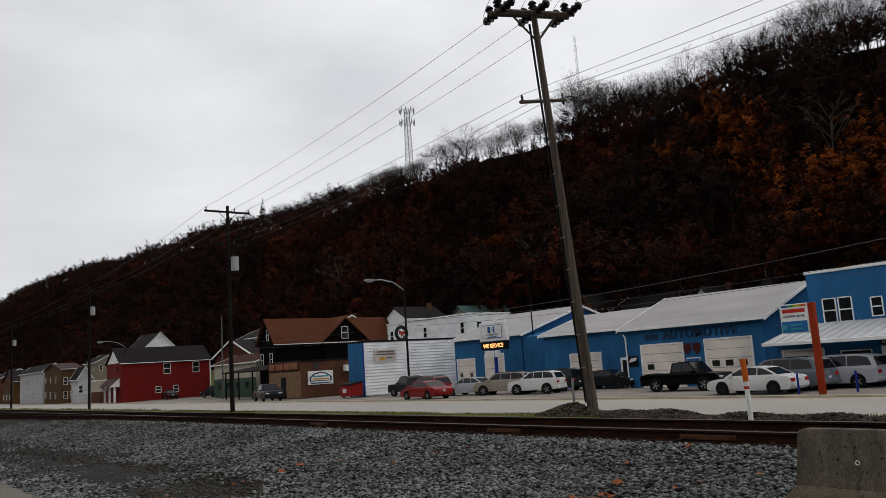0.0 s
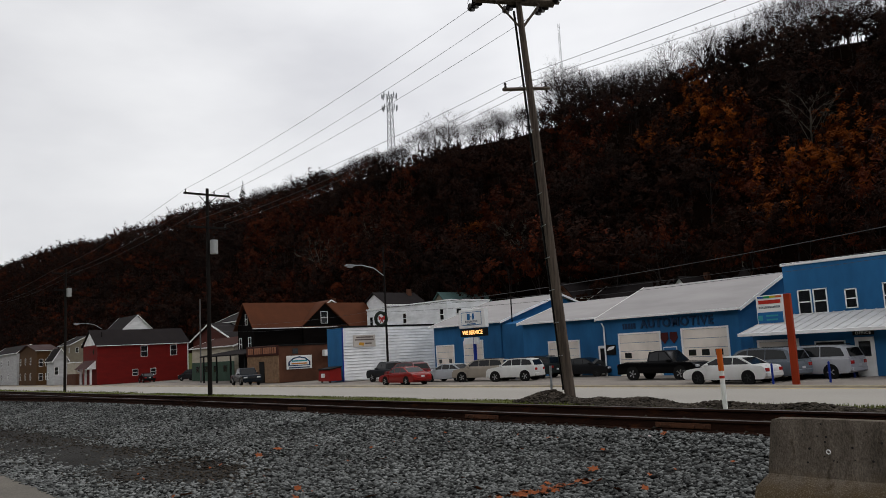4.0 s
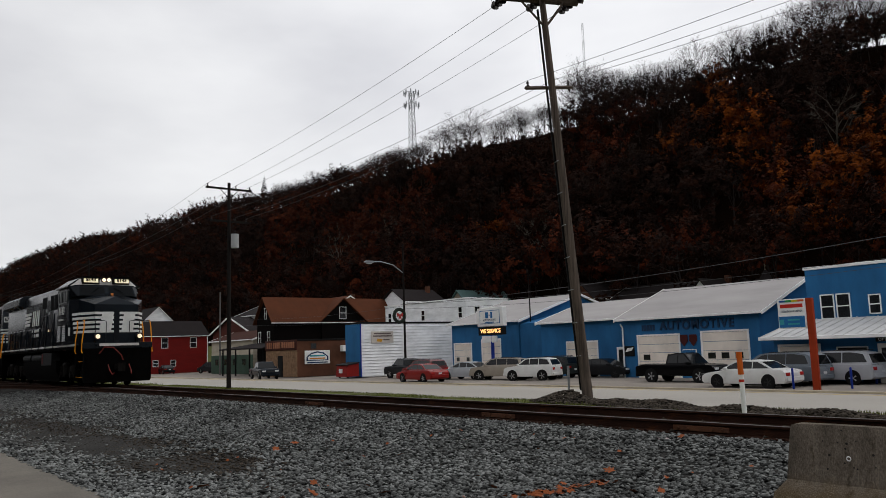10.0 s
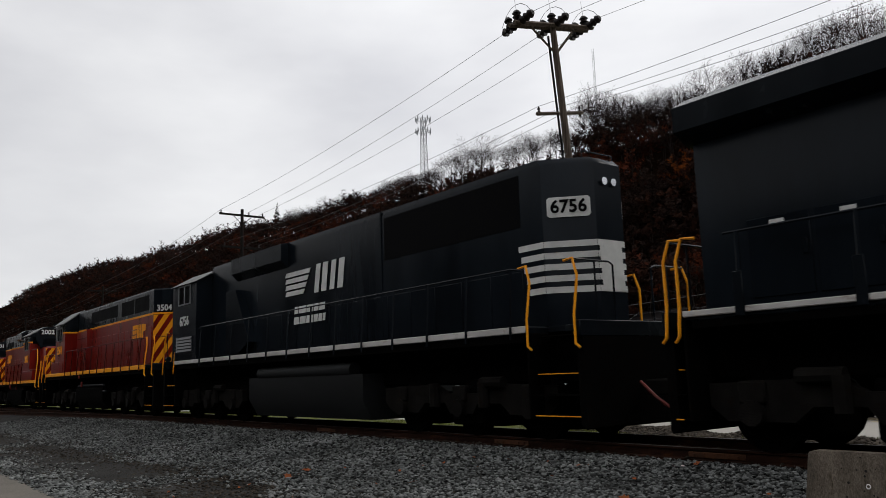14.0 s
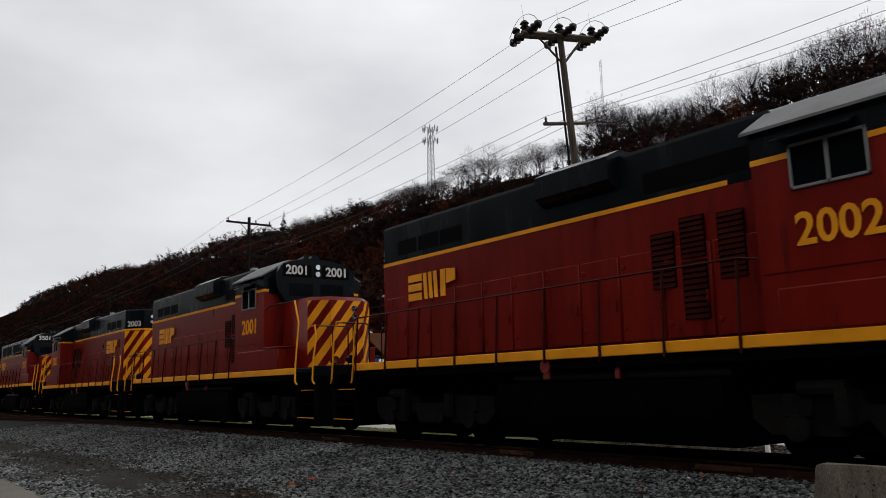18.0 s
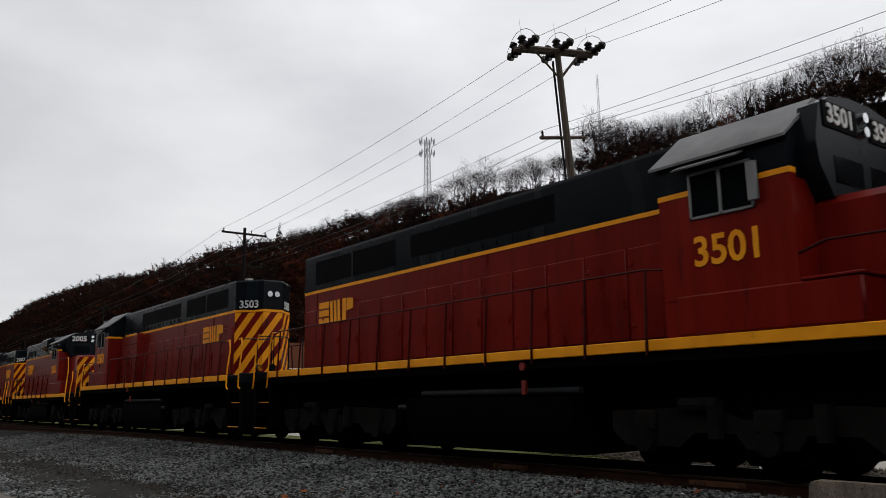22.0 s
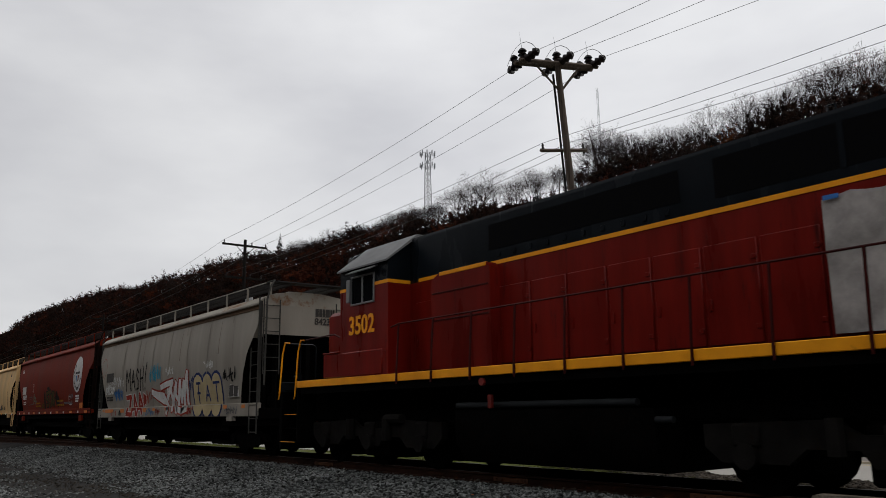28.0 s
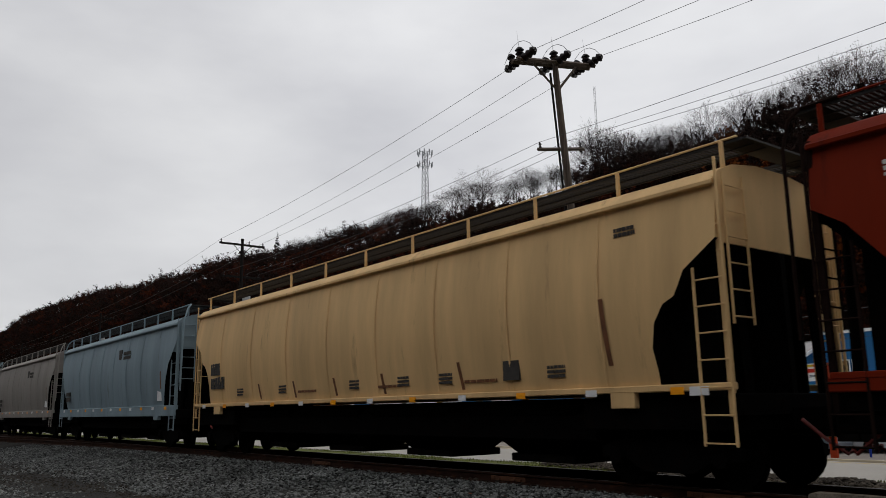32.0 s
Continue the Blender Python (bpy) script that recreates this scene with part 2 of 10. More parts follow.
def bars(parent, name, x, y, z, w, h, m, face, rows=2, label="", slant=0.0, rag=0.12, seed=1):
    """Unreadable or withheld writing as plain bars."""
    rng = random.Random(seed)
    g = Geo()
    for i in range(rows):
        zc = h / 2 - h / rows * (i + 0.5)
        hh = h / rows * 0.34
        u = -w / 2
        while u < w / 2 - 0.02 * w:
            d = min(w * rng.uniform(0.1, 0.24), w / 2 - u)
            g.prism([(u + slant * (zc - hh), zc - hh), (u + d + slant * (zc - hh), zc - hh), (u + d + slant * (zc + hh), zc + hh), (u + slant * (zc + hh), zc + hh)], "z", -0.003, 0.006)
            u += d + w * 0.03
    ob = part(name, g, m, parent, label)
    ob.matrix_basis = at(x, y, z, face)
    return ob
# ---- ground ----
TRACK_Y = 10.8
# unseen bank below y -24, added to block low sky and darken train sides
PROFILE = [(-1500, 60), (-85, 47), (-24, -0.45), (2.8, -0.45), (4.5, -0.52), (6.5, -0.47), (8.2, -0.34), (9.3, -0.19), (12.3, -0.21), (13.6, -0.55), (16, -0.85), (20, -1.0), (24.5, -1.15), (26.6, -1.38), (27.2, -1.45), (37.0, -1.45), (58, -1.40), (66, -0.6), (78, 3.0)]
RIDGE = [(-3000, 130), (-800, 89), (-614, 83), (-487, 72), (-410, 69), (-330, 64), (-302, 62), (-278, 60), (-250, 60), (-218, 60), (-190, 59), (-174, 60), (-160, 58.5), (-146, 56.5), (-132, 56), (-113, 54), (-97, 53.5), (-84, 55.5), (-72, 55), (-54, 52.5), (0, 46), (400, 46), (3000, 60)]
RIDGE_Y = 150.0


def lerp(table, x):
    return float(np.interp(x, [a for a, _ in table], [b for _, b in table]))


def ground_z(x, y):
    if y <= 78:
        z = lerp(PROFILE, y)
        if y > 60:
            z += (noise.noise((x * 0.02, y * 0.02, 3)) * 1.5) * (y - 60) / 18
        return z
    top = lerp(RIDGE, x)
    if y <= RIDGE_Y:
        u = (y - 78) / (RIDGE_Y - 78)
        u = u * 0.55 + (3 * u * u - 2 * u ** 3) * 0.45
        return 3 + (top - 3) * u + noise.noise((x * 0.02, y * 0.02, 3)) * (1.5 + 4 * u * (1 - u))
    return top - (y - RIDGE_Y) * 0.05 + noise.noise((x * 0.02, y * 0.02, 3)) * 1.5


def ground_sheet():
    xs = [-3000, -2000, -1400, -1100] + list(range(-900, -120, 15)) + list(range(-120, 40, 6)) + list(range(40, 300, 20)) + [400, 700, 1500, 3000]
    ys = [-1500, -300, -85, -65, -45, -32, -24, -15, 0, 1.5, 2.8, 3.6, 4.5, 5.5, 6.5, 7.4, 8.2, 8.8, 9.3, 10.8, 12.3, 13.0, 13.6, 14.8, 16, 18, 20, 22, 24.5, 26.0, 26.6, 27.2, 32, 37, 45, 52, 58, 62, 66, 72, 78] + list(range(84, 156, 6)) + [165, 190, 240, 400, 900, 3000]
    g = Geo()
    for y in ys:
        for x in xs:
            bumps = 0.03 * noise.noise((x * 0.6, y * 0.6, 1)) if 2.9 < y < 9 or 13 < y < 26 else 0
            g.v.append((x, y, ground_z(x, y) + bumps))
    n = len(xs)
    for j in range(len(ys) - 1):
        yc = (ys[j] + ys[j + 1]) / 2
        # the first band is the added unseen bank, in forest-floor colour
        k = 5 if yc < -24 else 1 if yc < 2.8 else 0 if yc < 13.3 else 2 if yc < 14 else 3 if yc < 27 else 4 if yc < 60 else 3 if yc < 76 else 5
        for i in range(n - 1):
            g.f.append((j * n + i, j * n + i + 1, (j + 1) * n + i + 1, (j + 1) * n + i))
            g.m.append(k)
    structure("ground", g, [GRAVEL, DIRT, DIRT, GRASS, LOT, FOREST_FLOOR], "valley floor of gravel, turf and wooded hillside, plus an unseen light-blocking bank", "ground")


ground_sheet()


def strip(y0, y1, z, x0, x1, step, thick=0.05, wob=0.0):
    """A long slab along the track."""
    g = Geo()
    xs = np.arange(x0, x1 + 0.01, step)
    for x in xs:
        d = wob * noise.noise((x * 0.35, y0, 5)) + wob * 0.5 * noise.noise((x * 1.7, y0, 9))
        g.v += [(x, y0 + d, z), (x, y1, z), (x, y1, z - thick), (x, y0 + d, z - thick)]
    for i in range(len(xs) - 1):
        for j in range(4):
            g.f.append((4 * i + j, 4 * i + (j + 1) % 4, 4 * i + 4 + (j + 1) % 4, 4 * i + 4 + j))
            g.m.append(0)
    g.f += [(0, 1, 2, 3), tuple(len(g.v) - 4 + j for j in (3, 2, 1, 0))]
    g.m += [0, 0]
    return g


structure("road", strip(27.3, 36.6, -1.40, -700, 300, 10, 0.3, 0.15), ROAD, "pale worn two-lane road beside the railway", "road")
structure("curb", strip(36.6, 36.85, -1.30, -330, 200, 6, 0.4), CURB, "low weathered curb along the far side of the road", "curb")
structure("road_line", strip(35.9, 36.02, -1.395, -330, 200, 6, 0.004), CURB_PAINT, "faded yellow line along the road edge", "road marking")
structure("pavement", strip(36.85, 60.0, -1.36, -64, 120, 8, 0.3), LOT, "stained asphalt forecourt of the garage", "pavement")
structure("concrete_pad", strip(-30, 2.8, -0.43, -60, 60, 0.35, 0.3, 0.12), SLAB, "broken edge of a pale concrete pad", "pavement")


# ---- the track ----
RAIL_PROFILE = [(-0.036, 0.0), (-0.036, -0.03), (-0.009, -0.045), (-0.009, -0.145), (-0.07, -0.165), (-0.07, -0.18), (0.07, -0.18), (0.07, -0.165), (0.009, -0.145), (0.009, -0.045), (0.036, -0.03), (0.036, 0.0), (0.028, 0.004), (-0.028, 0.004)]


def rail_path(pts):
    """Rail section swept along points (x, y)."""
    g = Geo()
    n = len(RAIL_PROFILE)
    for i, (x, y) in enumerate(pts):
        a, b = pts[max(i - 1, 0)], pts[min(i + 1, len(pts) - 1)]
        d = Vector((b[0] - a[0], b[1] - a[1])).normalized()
        g.v += [(x - d.y * u, y + d.x * u, w) for u, w in RAIL_PROFILE]
    for i in range(len(pts) - 1):
        for j in range(n):
            g.f.append((i * n + j, i * n + (j + 1) % n, (i + 1) * n + (j + 1) % n, (i + 1) * n + j))
            g.m.append(0 if j in (11, 12, 13) else 1)
    g.f += [tuple(range(n)), tuple(reversed(range((len(pts) - 1) * n, len(pts) * n)))]
    g.m += [1, 1]
    return g


def siding_y(x):
    u = max(0.0, -24 - x)
    return TRACK_Y - min(0.0032 * u * u, 0.11 * u - 0.45 if u > 17 else 9e9)


track = thing("railway_track", "single main track with worn railheads and rusty webs on ballast", "railway track", Matrix(), kind="structure")
for s in (-1, 1):
    part("rail", rail_path([(x, TRACK_Y + s * 0.753) for x in range(-620, 121, 20)]), [RAIL_HEAD, RAIL_RUST], track)
siding = thing("siding_track", "rusty siding curving away from a turnout", "railway track", Matrix(), kind="structure")
for s in (-1, 1):
    part("rail", rail_path([(x, siding_y(x) + s * 0.753) for x in (list(range(-110, -24, 3)) + [-24 + (-1 if s > 0 else 0)])]), [RAIL_RUST, RAIL_RUST], siding)
tie_mesh = box((-0.115, -1.3, -0.36), (0.115, 1.3, -0.185), 0.012).mesh("tie")
tie_mesh.materials.append(TIE)
plate = Geo()
for s in (-1, 1):
    plate.box((-0.1, s * 0.753 - 0.17, -0.19), (0.1, s * 0.753 + 0.17, -0.176), 0.004)
    for q in (-0.1, 0.1):
        plate.box((-0.07, s * 0.753 + q - 0.015, -0.18), (-0.04, s * 0.753 + q + 0.015, -0.145))
plate_mesh = plate.mesh("tie_plate")
plate_mesh.materials.append(RAIL_RUST)
for i in range(150):
    x = 6 - i * 0.55
    for name, me in (("tie", tie_mesh), ("tie_plate", plate_mesh)):
        ob = new(name, me)
        ob.parent = track
        ob.location = (x, TRACK_Y, 0)
joint = Geo()
joint.box((-0.46, -0.03, -0.135), (0.46, -0.01, -0.055), 0.008)
for q in (-0.36, -0.2, 0.2, 0.36):
    joint.tube([(q, -0.055, -0.095), (q, 0, -0.095)], 0.018, 6)
joint_mesh = joint.mesh("joint_bar")
joint_mesh.materials.append(mat("bright_rust", (0.085, 0.03, 0.010), 0.85, var=0.4, scale=6, bump=0.4))
for x in (-6.9, -11.2, -18.1, -30):
    ob = new("joint_bar", joint_mesh)
    ob.parent = track
    ob.location = (x, TRACK_Y - 0.753, 0)


def scatter_stones(name, spots, size, m, label, seed):
    """Many small broken stones in one mesh, spots as an array of x, y, z."""
    rng = np.random.default_rng(seed)
    n = len(spots)
    base_v = np.array([(1, 0, 0), (0, 1, 0), (-1, 0, 0), (0, -1, 0), (0, 0, 0.8), (0, 0, -0.6)], float)
    base_f = np.array([(0, 1, 4), (1, 2, 4), (2, 3, 4), (3, 0, 4), (1, 0, 5), (2, 1, 5), (3, 2, 5), (0, 3, 5)])
    v = base_v[None] * (1 + rng.uniform(-0.45, 0.35, (n, 6, 3)) * np.abs(base_v)[None]) + rng.uniform(-0.22, 0.22, (n, 6, 3))
    yaw, tilt = rng.uniform(0, 6.283, n), rng.uniform(-0.9, 0.9, n)
    c, s = np.cos(tilt), np.sin(tilt)
    y2, z2 = v[:, :, 1] * c[:, None] - v[:, :, 2] * s[:, None], v[:, :, 1] * s[:, None] + v[:, :, 2] * c[:, None]
    c, s = np.cos(yaw), np.sin(yaw)
    x3, y3 = v[:, :, 0] * c[:, None] - y2 * s[:, None], v[:, :, 0] * s[:, None] + y2 * c[:, None]
    r = size * rng.uniform(0.55, 1.35, n)
    p = np.stack([x3 * 1.12, y3 * 1.12, z2 * 0.72], 2) * r[:, None, None] + spots[:, None, :]
    f = base_f[None] + (np.arange(n) * 6)[:, None, None]
    me = bpy.data.meshes.new(name)
    me.vertices.add(n * 6)
    me.vertices.foreach_set("co", p.reshape(-1))
    me.loops.add(n * 24)
    me.loops.foreach_set("vertex_index", f.reshape(-1))
    me.polygons.add(n * 8)
    me.polygons.foreach_set("loop_start", np.arange(n * 8) * 3)
    me.update(calc_edges=True)
    me.materials.append(m)
    return tagged(new(name, me), label, "gravel", kind="stuff")


def spots_on_ground(n, x0, x1, y0, y1, seed, near=None, lift=0.0):
    rng = np.random.default_rng(seed)
    x, y = rng.uniform(x0, x1, n), rng.uniform(y0, y1, n)
    if near is not None:
        keep = rng.uniform(0, 1, n) < np.minimum(1, (near / np.hypot(x, y)) ** 1.3)
        x, y = x[keep], y[keep]
    z = np.interp(y, [a for a, _ in PROFILE], [b for _, b in PROFILE]) + lift
    return np.stack([x, y, z + rng.uniform(-0.01, 0.025, len(x))], 1)


near_spots = spots_on_ground(330000, -46, 1, 2.7, 10.02, 1, near=8.5)
keep = near_spots[:, 1] > 2.75
# traffic has pressed the stones into dark dirt on one side
lane = np.exp(-((near_spots[:, 1] - 4.9 - 0.03 * (near_spots[:, 0] + 14)) / 1.35) ** 2)
worn = lane * np.clip((-8.0 - near_spots[:, 0]) / 5.0, 0, 1) * np.array([0.75 + 0.9 * noise.noise((a * 0.45, b * 1.1, 6)) + 0.5 * noise.noise((a * 2.2, b * 3.5, 9)) for a, b in near_spots[:, :2]])
chance = np.random.default_rng(5).uniform(0, 1, len(keep))
scatter_stones("ballast", near_spots[keep & (chance > worn * 1.4)], 0.034, STONE, "grey crushed-stone ballast beside the track", 2)
scatter_stones("pressed_gravel", near_spots[keep & (chance <= worn * 1.4) & (chance < 0.6)] - np.array([0, 0, 0.014]), 0.026, STONE_BROWN, "dark stones pressed into the dirt", 6)
scatter_stones("track_ballast", spots_on_ground(16000, -46, 3, 10.0, 13.6, 3, near=16, lift=0.02), 0.05, STONE_BROWN, "dark dirty ballast between and beyond the rails", 4)


def heap(name, cx, cy, rx, ry, h, n, seed, label):
    rng = np.random.default_rng(seed)
    a, r = rng.uniform(0, 6.283, n), np.sqrt(rng.uniform(0, 1, n))
    x, y = cx + rx * r * np.cos(a), cy + ry * r * np.sin(a)
    z = np.interp(y, [p for p, _ in PROFILE], [q for _, q in PROFILE]) + h * (1 - r) ** 0.9 * (0.8 + 0.3 * np.sin(x * 2.1))
    return scatter_stones(name, np.stack([x, y, z], 1), 0.09, STONE_BROWN, label, seed)


heap("stone_heap", -22.6, 24.3, 2.1, 1.3, 0.5, 1300, 21, "heap of brown ballast round the foot of the leaning pole")
heap("stone_heap", -18.6, 23.6, 2.4, 1.1, 0.4, 1200, 22, "long low heap of brown ballast beyond the track")
heap("stone_ridge", -13.0, 22.6, 6.0, 0.9, 0.24, 2000, 23, "low ridge of brown ballast along the verge")


def grass_tufts(n, x0, x1, y0, y1, seed, size):
    rng = np.random.default_rng(seed)
    x, y = rng.uniform(x0, x1, n), rng.uniform(y0, y1, n)
    patch = np.array([noise.noise((a * 0.25, b * 0.5, 2)) for a, b in zip(x, y)])
    x, y = x[patch > -0.05], y[patch > -0.05]
    n = len(x)
    z = np.interp(y, [p for p, _ in PROFILE], [q for _, q in PROFILE])
    a, h = rng.uniform(0, 6.283, n), size * rng.uniform(0.5, 1.4, n)
    dx, dy = np.cos(a), np.sin(a)
    lean = rng.uniform(-0.5, 0.5, (n, 2)) * h[:, None]
    w = 0.16 * h
    p = np.stack([np.stack([x - dx * w, y - dy * w, z - 0.02], 1), np.stack([x + dx * w, y + dy * w, z - 0.02], 1), np.stack([x + lean[:, 0], y + lean[:, 1], z + h], 1)], 1)
    me = bpy.data.meshes.new("grass")
    me.from_pydata(p.reshape(-1, 3).tolist(), [], (np.arange(n * 3).reshape(-1, 3)).tolist())
    me.materials.append(BLADE)
    return tagged(new("grass", me), "mown green and yellowing verge grass between track and road", "grass", kind="stuff")


grass_tufts(26000, -75, -12, 19.5, 27.2, 31, 0.09)
grass_tufts(9000, -230, -75, 17.5, 27.2, 33, 0.18)
grass_tufts(3000, -14, -2, 23.0, 27.0, 32, 0.12)
# ---- trees ----
BARK = mat("grey_bark", (0.024, 0.019, 0.0175), 0.95, var=0.3, scale=0.4, bump=0, spec=0.05)
TWIG = mat("bare_twigs", (0.026, 0.0175, 0.0155), 0.95, var=0.3, scale=0.1, bump=0, island=0.3, spec=0.05)
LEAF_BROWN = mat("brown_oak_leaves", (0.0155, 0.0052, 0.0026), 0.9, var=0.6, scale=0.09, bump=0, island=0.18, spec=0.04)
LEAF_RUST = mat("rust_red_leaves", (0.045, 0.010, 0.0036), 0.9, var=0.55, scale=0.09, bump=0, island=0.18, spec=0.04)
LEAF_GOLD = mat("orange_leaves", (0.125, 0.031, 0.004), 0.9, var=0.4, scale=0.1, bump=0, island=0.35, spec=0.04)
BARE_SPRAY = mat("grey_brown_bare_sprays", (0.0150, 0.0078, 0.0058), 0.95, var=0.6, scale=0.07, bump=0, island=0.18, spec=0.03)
NEEDLE = mat("dark_conifer_needles", (0.010, 0.013, 0.008), 0.9, var=0.3, scale=0.4, bump=0, island=0.4, spec=0.04)


def tree_parts(height, spread, rng, limbs=9, twigs=5, sub=4, lean=0.0, start=0.3):
    """Segments (from, to, radius, radius) of a bare tree with a rounded crown, and its twig tips."""
    segs, tips = [], []
    top = Vector((rng.uniform(-1, 1) * height * 0.05 + lean, rng.uniform(-1, 1) * height * 0.05, height * 0.62))
    r0 = height * 0.0125
    bend = top * 0.5 + Vector((rng.uniform(-0.25, 0.25), rng.uniform(-0.25, 0.25), 0))
    segs += [(Vector((0, 0, 0)), bend, r0, r0 * 0.75), (bend, top, r0 * 0.75, r0 * 0.5)]
    middle = Vector((top.x, top.y, height * (0.5 + start * 0.5)))
    for i in range(limbs):
        u = start + (1.0 - start) * (i + rng.uniform(0, 0.9)) / limbs
        p = bend.lerp(top, max(0.0, u * 2 - 1)) if u > 0.5 else bend * (u * 2)
        # each limb reaches for a spot inside the egg-shaped crown
        a, rise = i * 2.4 + rng.uniform(-0.5, 0.5), rng.uniform(-0.35, 0.95) if i > limbs * 0.3 else rng.uniform(-0.6, 0.3)
        flat = math.sqrt(max(0.05, 1 - rise * rise))
        goal = middle + Vector((math.cos(a) * flat * spread, math.sin(a) * flat * spread, rise * height * (0.5 - start * 0.45))) * rng.uniform(0.6, 0.88)
        d = (goal - p)
        length = d.length
        d.normalize()
        mid = p.lerp(goal, 0.5) + Vector((rng.uniform(-1, 1), rng.uniform(-1, 1), 0.8)) * length * 0.08
        r = r0 * 0.34
        segs += [(p, mid, r, r * 0.6), (mid, goal, r * 0.6, r * 0.3)]
        for j in range(sub):
            q = mid.lerp(goal, rng.uniform(-0.4, 1.0)) if j else goal
            out = (q - middle).normalized()
            e = (d * 0.5 + out * 0.8 + Vector((rng.uniform(-1, 1), rng.uniform(-1, 1), rng.uniform(-0.4, 0.8)))).normalized()
            tip = q + e * spread * rng.uniform(0.22, 0.42)
            segs.append((q, tip, r * 0.3, r * 0.12))
            for _ in range(twigs):
                o = q.lerp(tip, rng.uniform(0.1, 1.0))
                w = (e + Vector((rng.uniform(-1, 1), rng.uniform(-1, 1), rng.uniform(-0.4, 1.0)))).normalized()
                tips.append((o, o + w * spread * rng.uniform(0.14, 0.3)))
    return segs, tips


def tree_arrays(height, spread, rng, leaves=0, leaf=0.3, sides=3, tw=0.02, **kw):
    """Corner and triangle arrays of the wood, the twigs and the leaves of one tree."""
    segs, tips = tree_parts(height, spread, rng, **kw)
    wv, wf = [], []
    for a, b, ra, rb in segs:
        d = (b - a).normalized()
        s = d.cross(Vector((0.3, 0.9, 0.2))).normalized()
        t = d.cross(s)
        o = len(wv)
        for p, r in ((a, ra), (b, rb)):
            wv += [p + (s * math.cos(q) + t * math.sin(q)) * r for q in (6.283 * j / sides for j in range(sides))]
        for j in range(sides):
            k = (j + 1) % sides
            wf += [(o + j, o + k, o + sides + k), (o + j, o + sides + k, o + sides + j)]
    tv, tf = [], []
    for a, b in tips:
        s = (b - a).cross(Vector((rng.uniform(-1, 1), rng.uniform(-1, 1), rng.uniform(-1, 1)))).normalized() * tw
        o = len(tv)
        tv += [a - s, a + s, b]
        tf.append((o, o + 1, o + 2))
    lv, lf = [], []
    middle = Vector((0, 0, height * 0.55))
    for _ in range(leaves):
        a, b = tips[int(rng.uniform(0, len(tips)))]
        p = a.lerp(b, rng.uniform(0, 1.2)) + Vector((rng.uniform(-1, 1), rng.uniform(-1, 1), rng.uniform(-1, 1))) * leaf * 0.8
        # each spray of leaves lies roughly along the crown's surface
        out = ((p - middle).normalized() + Vector((rng.uniform(-0.7, 0.7), rng.uniform(-0.7, 0.7), rng.uniform(-0.2, 0.9)))).normalized()
        u = out.cross(Vector((rng.uniform(-1, 1), rng.uniform(-1, 1), rng.uniform(-1, 1)))).normalized() * leaf * rng.uniform(0.6, 1.3)
        w = out.cross(u).normalized() * leaf * rng.uniform(0.5, 1.0)
        o = len(lv)
        lv += [p - u, p + u, p + w * 1.3]
        lf.append((o, o + 1, o + 2))
    return [(np.array(v, float).reshape(-1, 3), np.array(f, int).reshape(-1, 3)) for v, f in ((wv, wf), (tv, tf), (lv, lf))]


def bare_tree_arrays(height, rng, wide=1.0, leaves=0, leaf=0.2, tw=0.019):
    """A leafless tree that forks again and again into fine rising twigs: wood, twigs and a few leaves as arrays."""
    wv, wf, tv, tf, lv, lf = [], [], [], [], [], []
    reach = (0.30, 0.25, 0.19, 0.13, 0.085, 0.06)
    forks = (5, 4, 4, 4, 3)

    def rand():
        return Vector((rng.uniform(-1, 1), rng.uniform(-1, 1), rng.uniform(-1, 1)))

    def grow(p, d, r, level):
        q = p + d * height * reach[level] * rng.uniform(0.8, 1.2)
        s = d.cross(rand()).normalized()
        if level < 4:
            t, o, n = d.cross(s), len(wv), 4 if level < 2 else 3
            for e, rr in ((p, r), (q, r * 0.62)):
                wv.extend(e + (s * math.cos(k) + t * math.sin(k)) * rr for k in (6.283 * j / n for j in range(n)))
            for j in range(n):
                k = (j + 1) % n
                wf.extend([(o + j, o + k, o + n + k), (o + j, o + n + k, o + n + j)])
        else:
            o = len(tv)
            tv.extend([p - s * tw, p + s * tw, q])
            tf.append((o, o + 1, o + 2))
            if leaves and rng.random() < leaves:
                o, u = len(lv), rand().normalized() * leaf
                lv.extend([q - u, q + u, q + rand() * leaf])
                lf.append((o, o + 1, o + 2))
        if level == 5:
            return
        turn = rng.uniform(0, 6.283)
        for i in range(forks[level]):
            a = turn + 6.283 * i / forks[level] + rng.uniform(-0.5, 0.5)
            tilt = radians(rng.uniform(4, 16) if i == 0 else rng.uniform(26, 52)) * wide
            side = (s * math.cos(a) + d.cross(s) * math.sin(a))
            e = (d * math.cos(tilt) + side * math.sin(tilt) + Vector((0, 0, 0.10 if level else 0.0))).normalized()
            start = q if i == 0 else p.lerp(q, rng.uniform(0.45, 1.0))
            grow(start, e, r * (0.62 if i == 0 else 0.45), level + 1)
    grow(Vector((0, 0, 0)), Vector((rng.uniform(-0.06, 0.06), rng.uniform(-0.06, 0.06), 1)).normalized(), height * 0.013, 0)
    return [(np.array(v, float).reshape(-1, 3), np.array(f, int).reshape(-1, 3)) for v, f in ((wv, wf), (tv, tf), (lv, lf))]


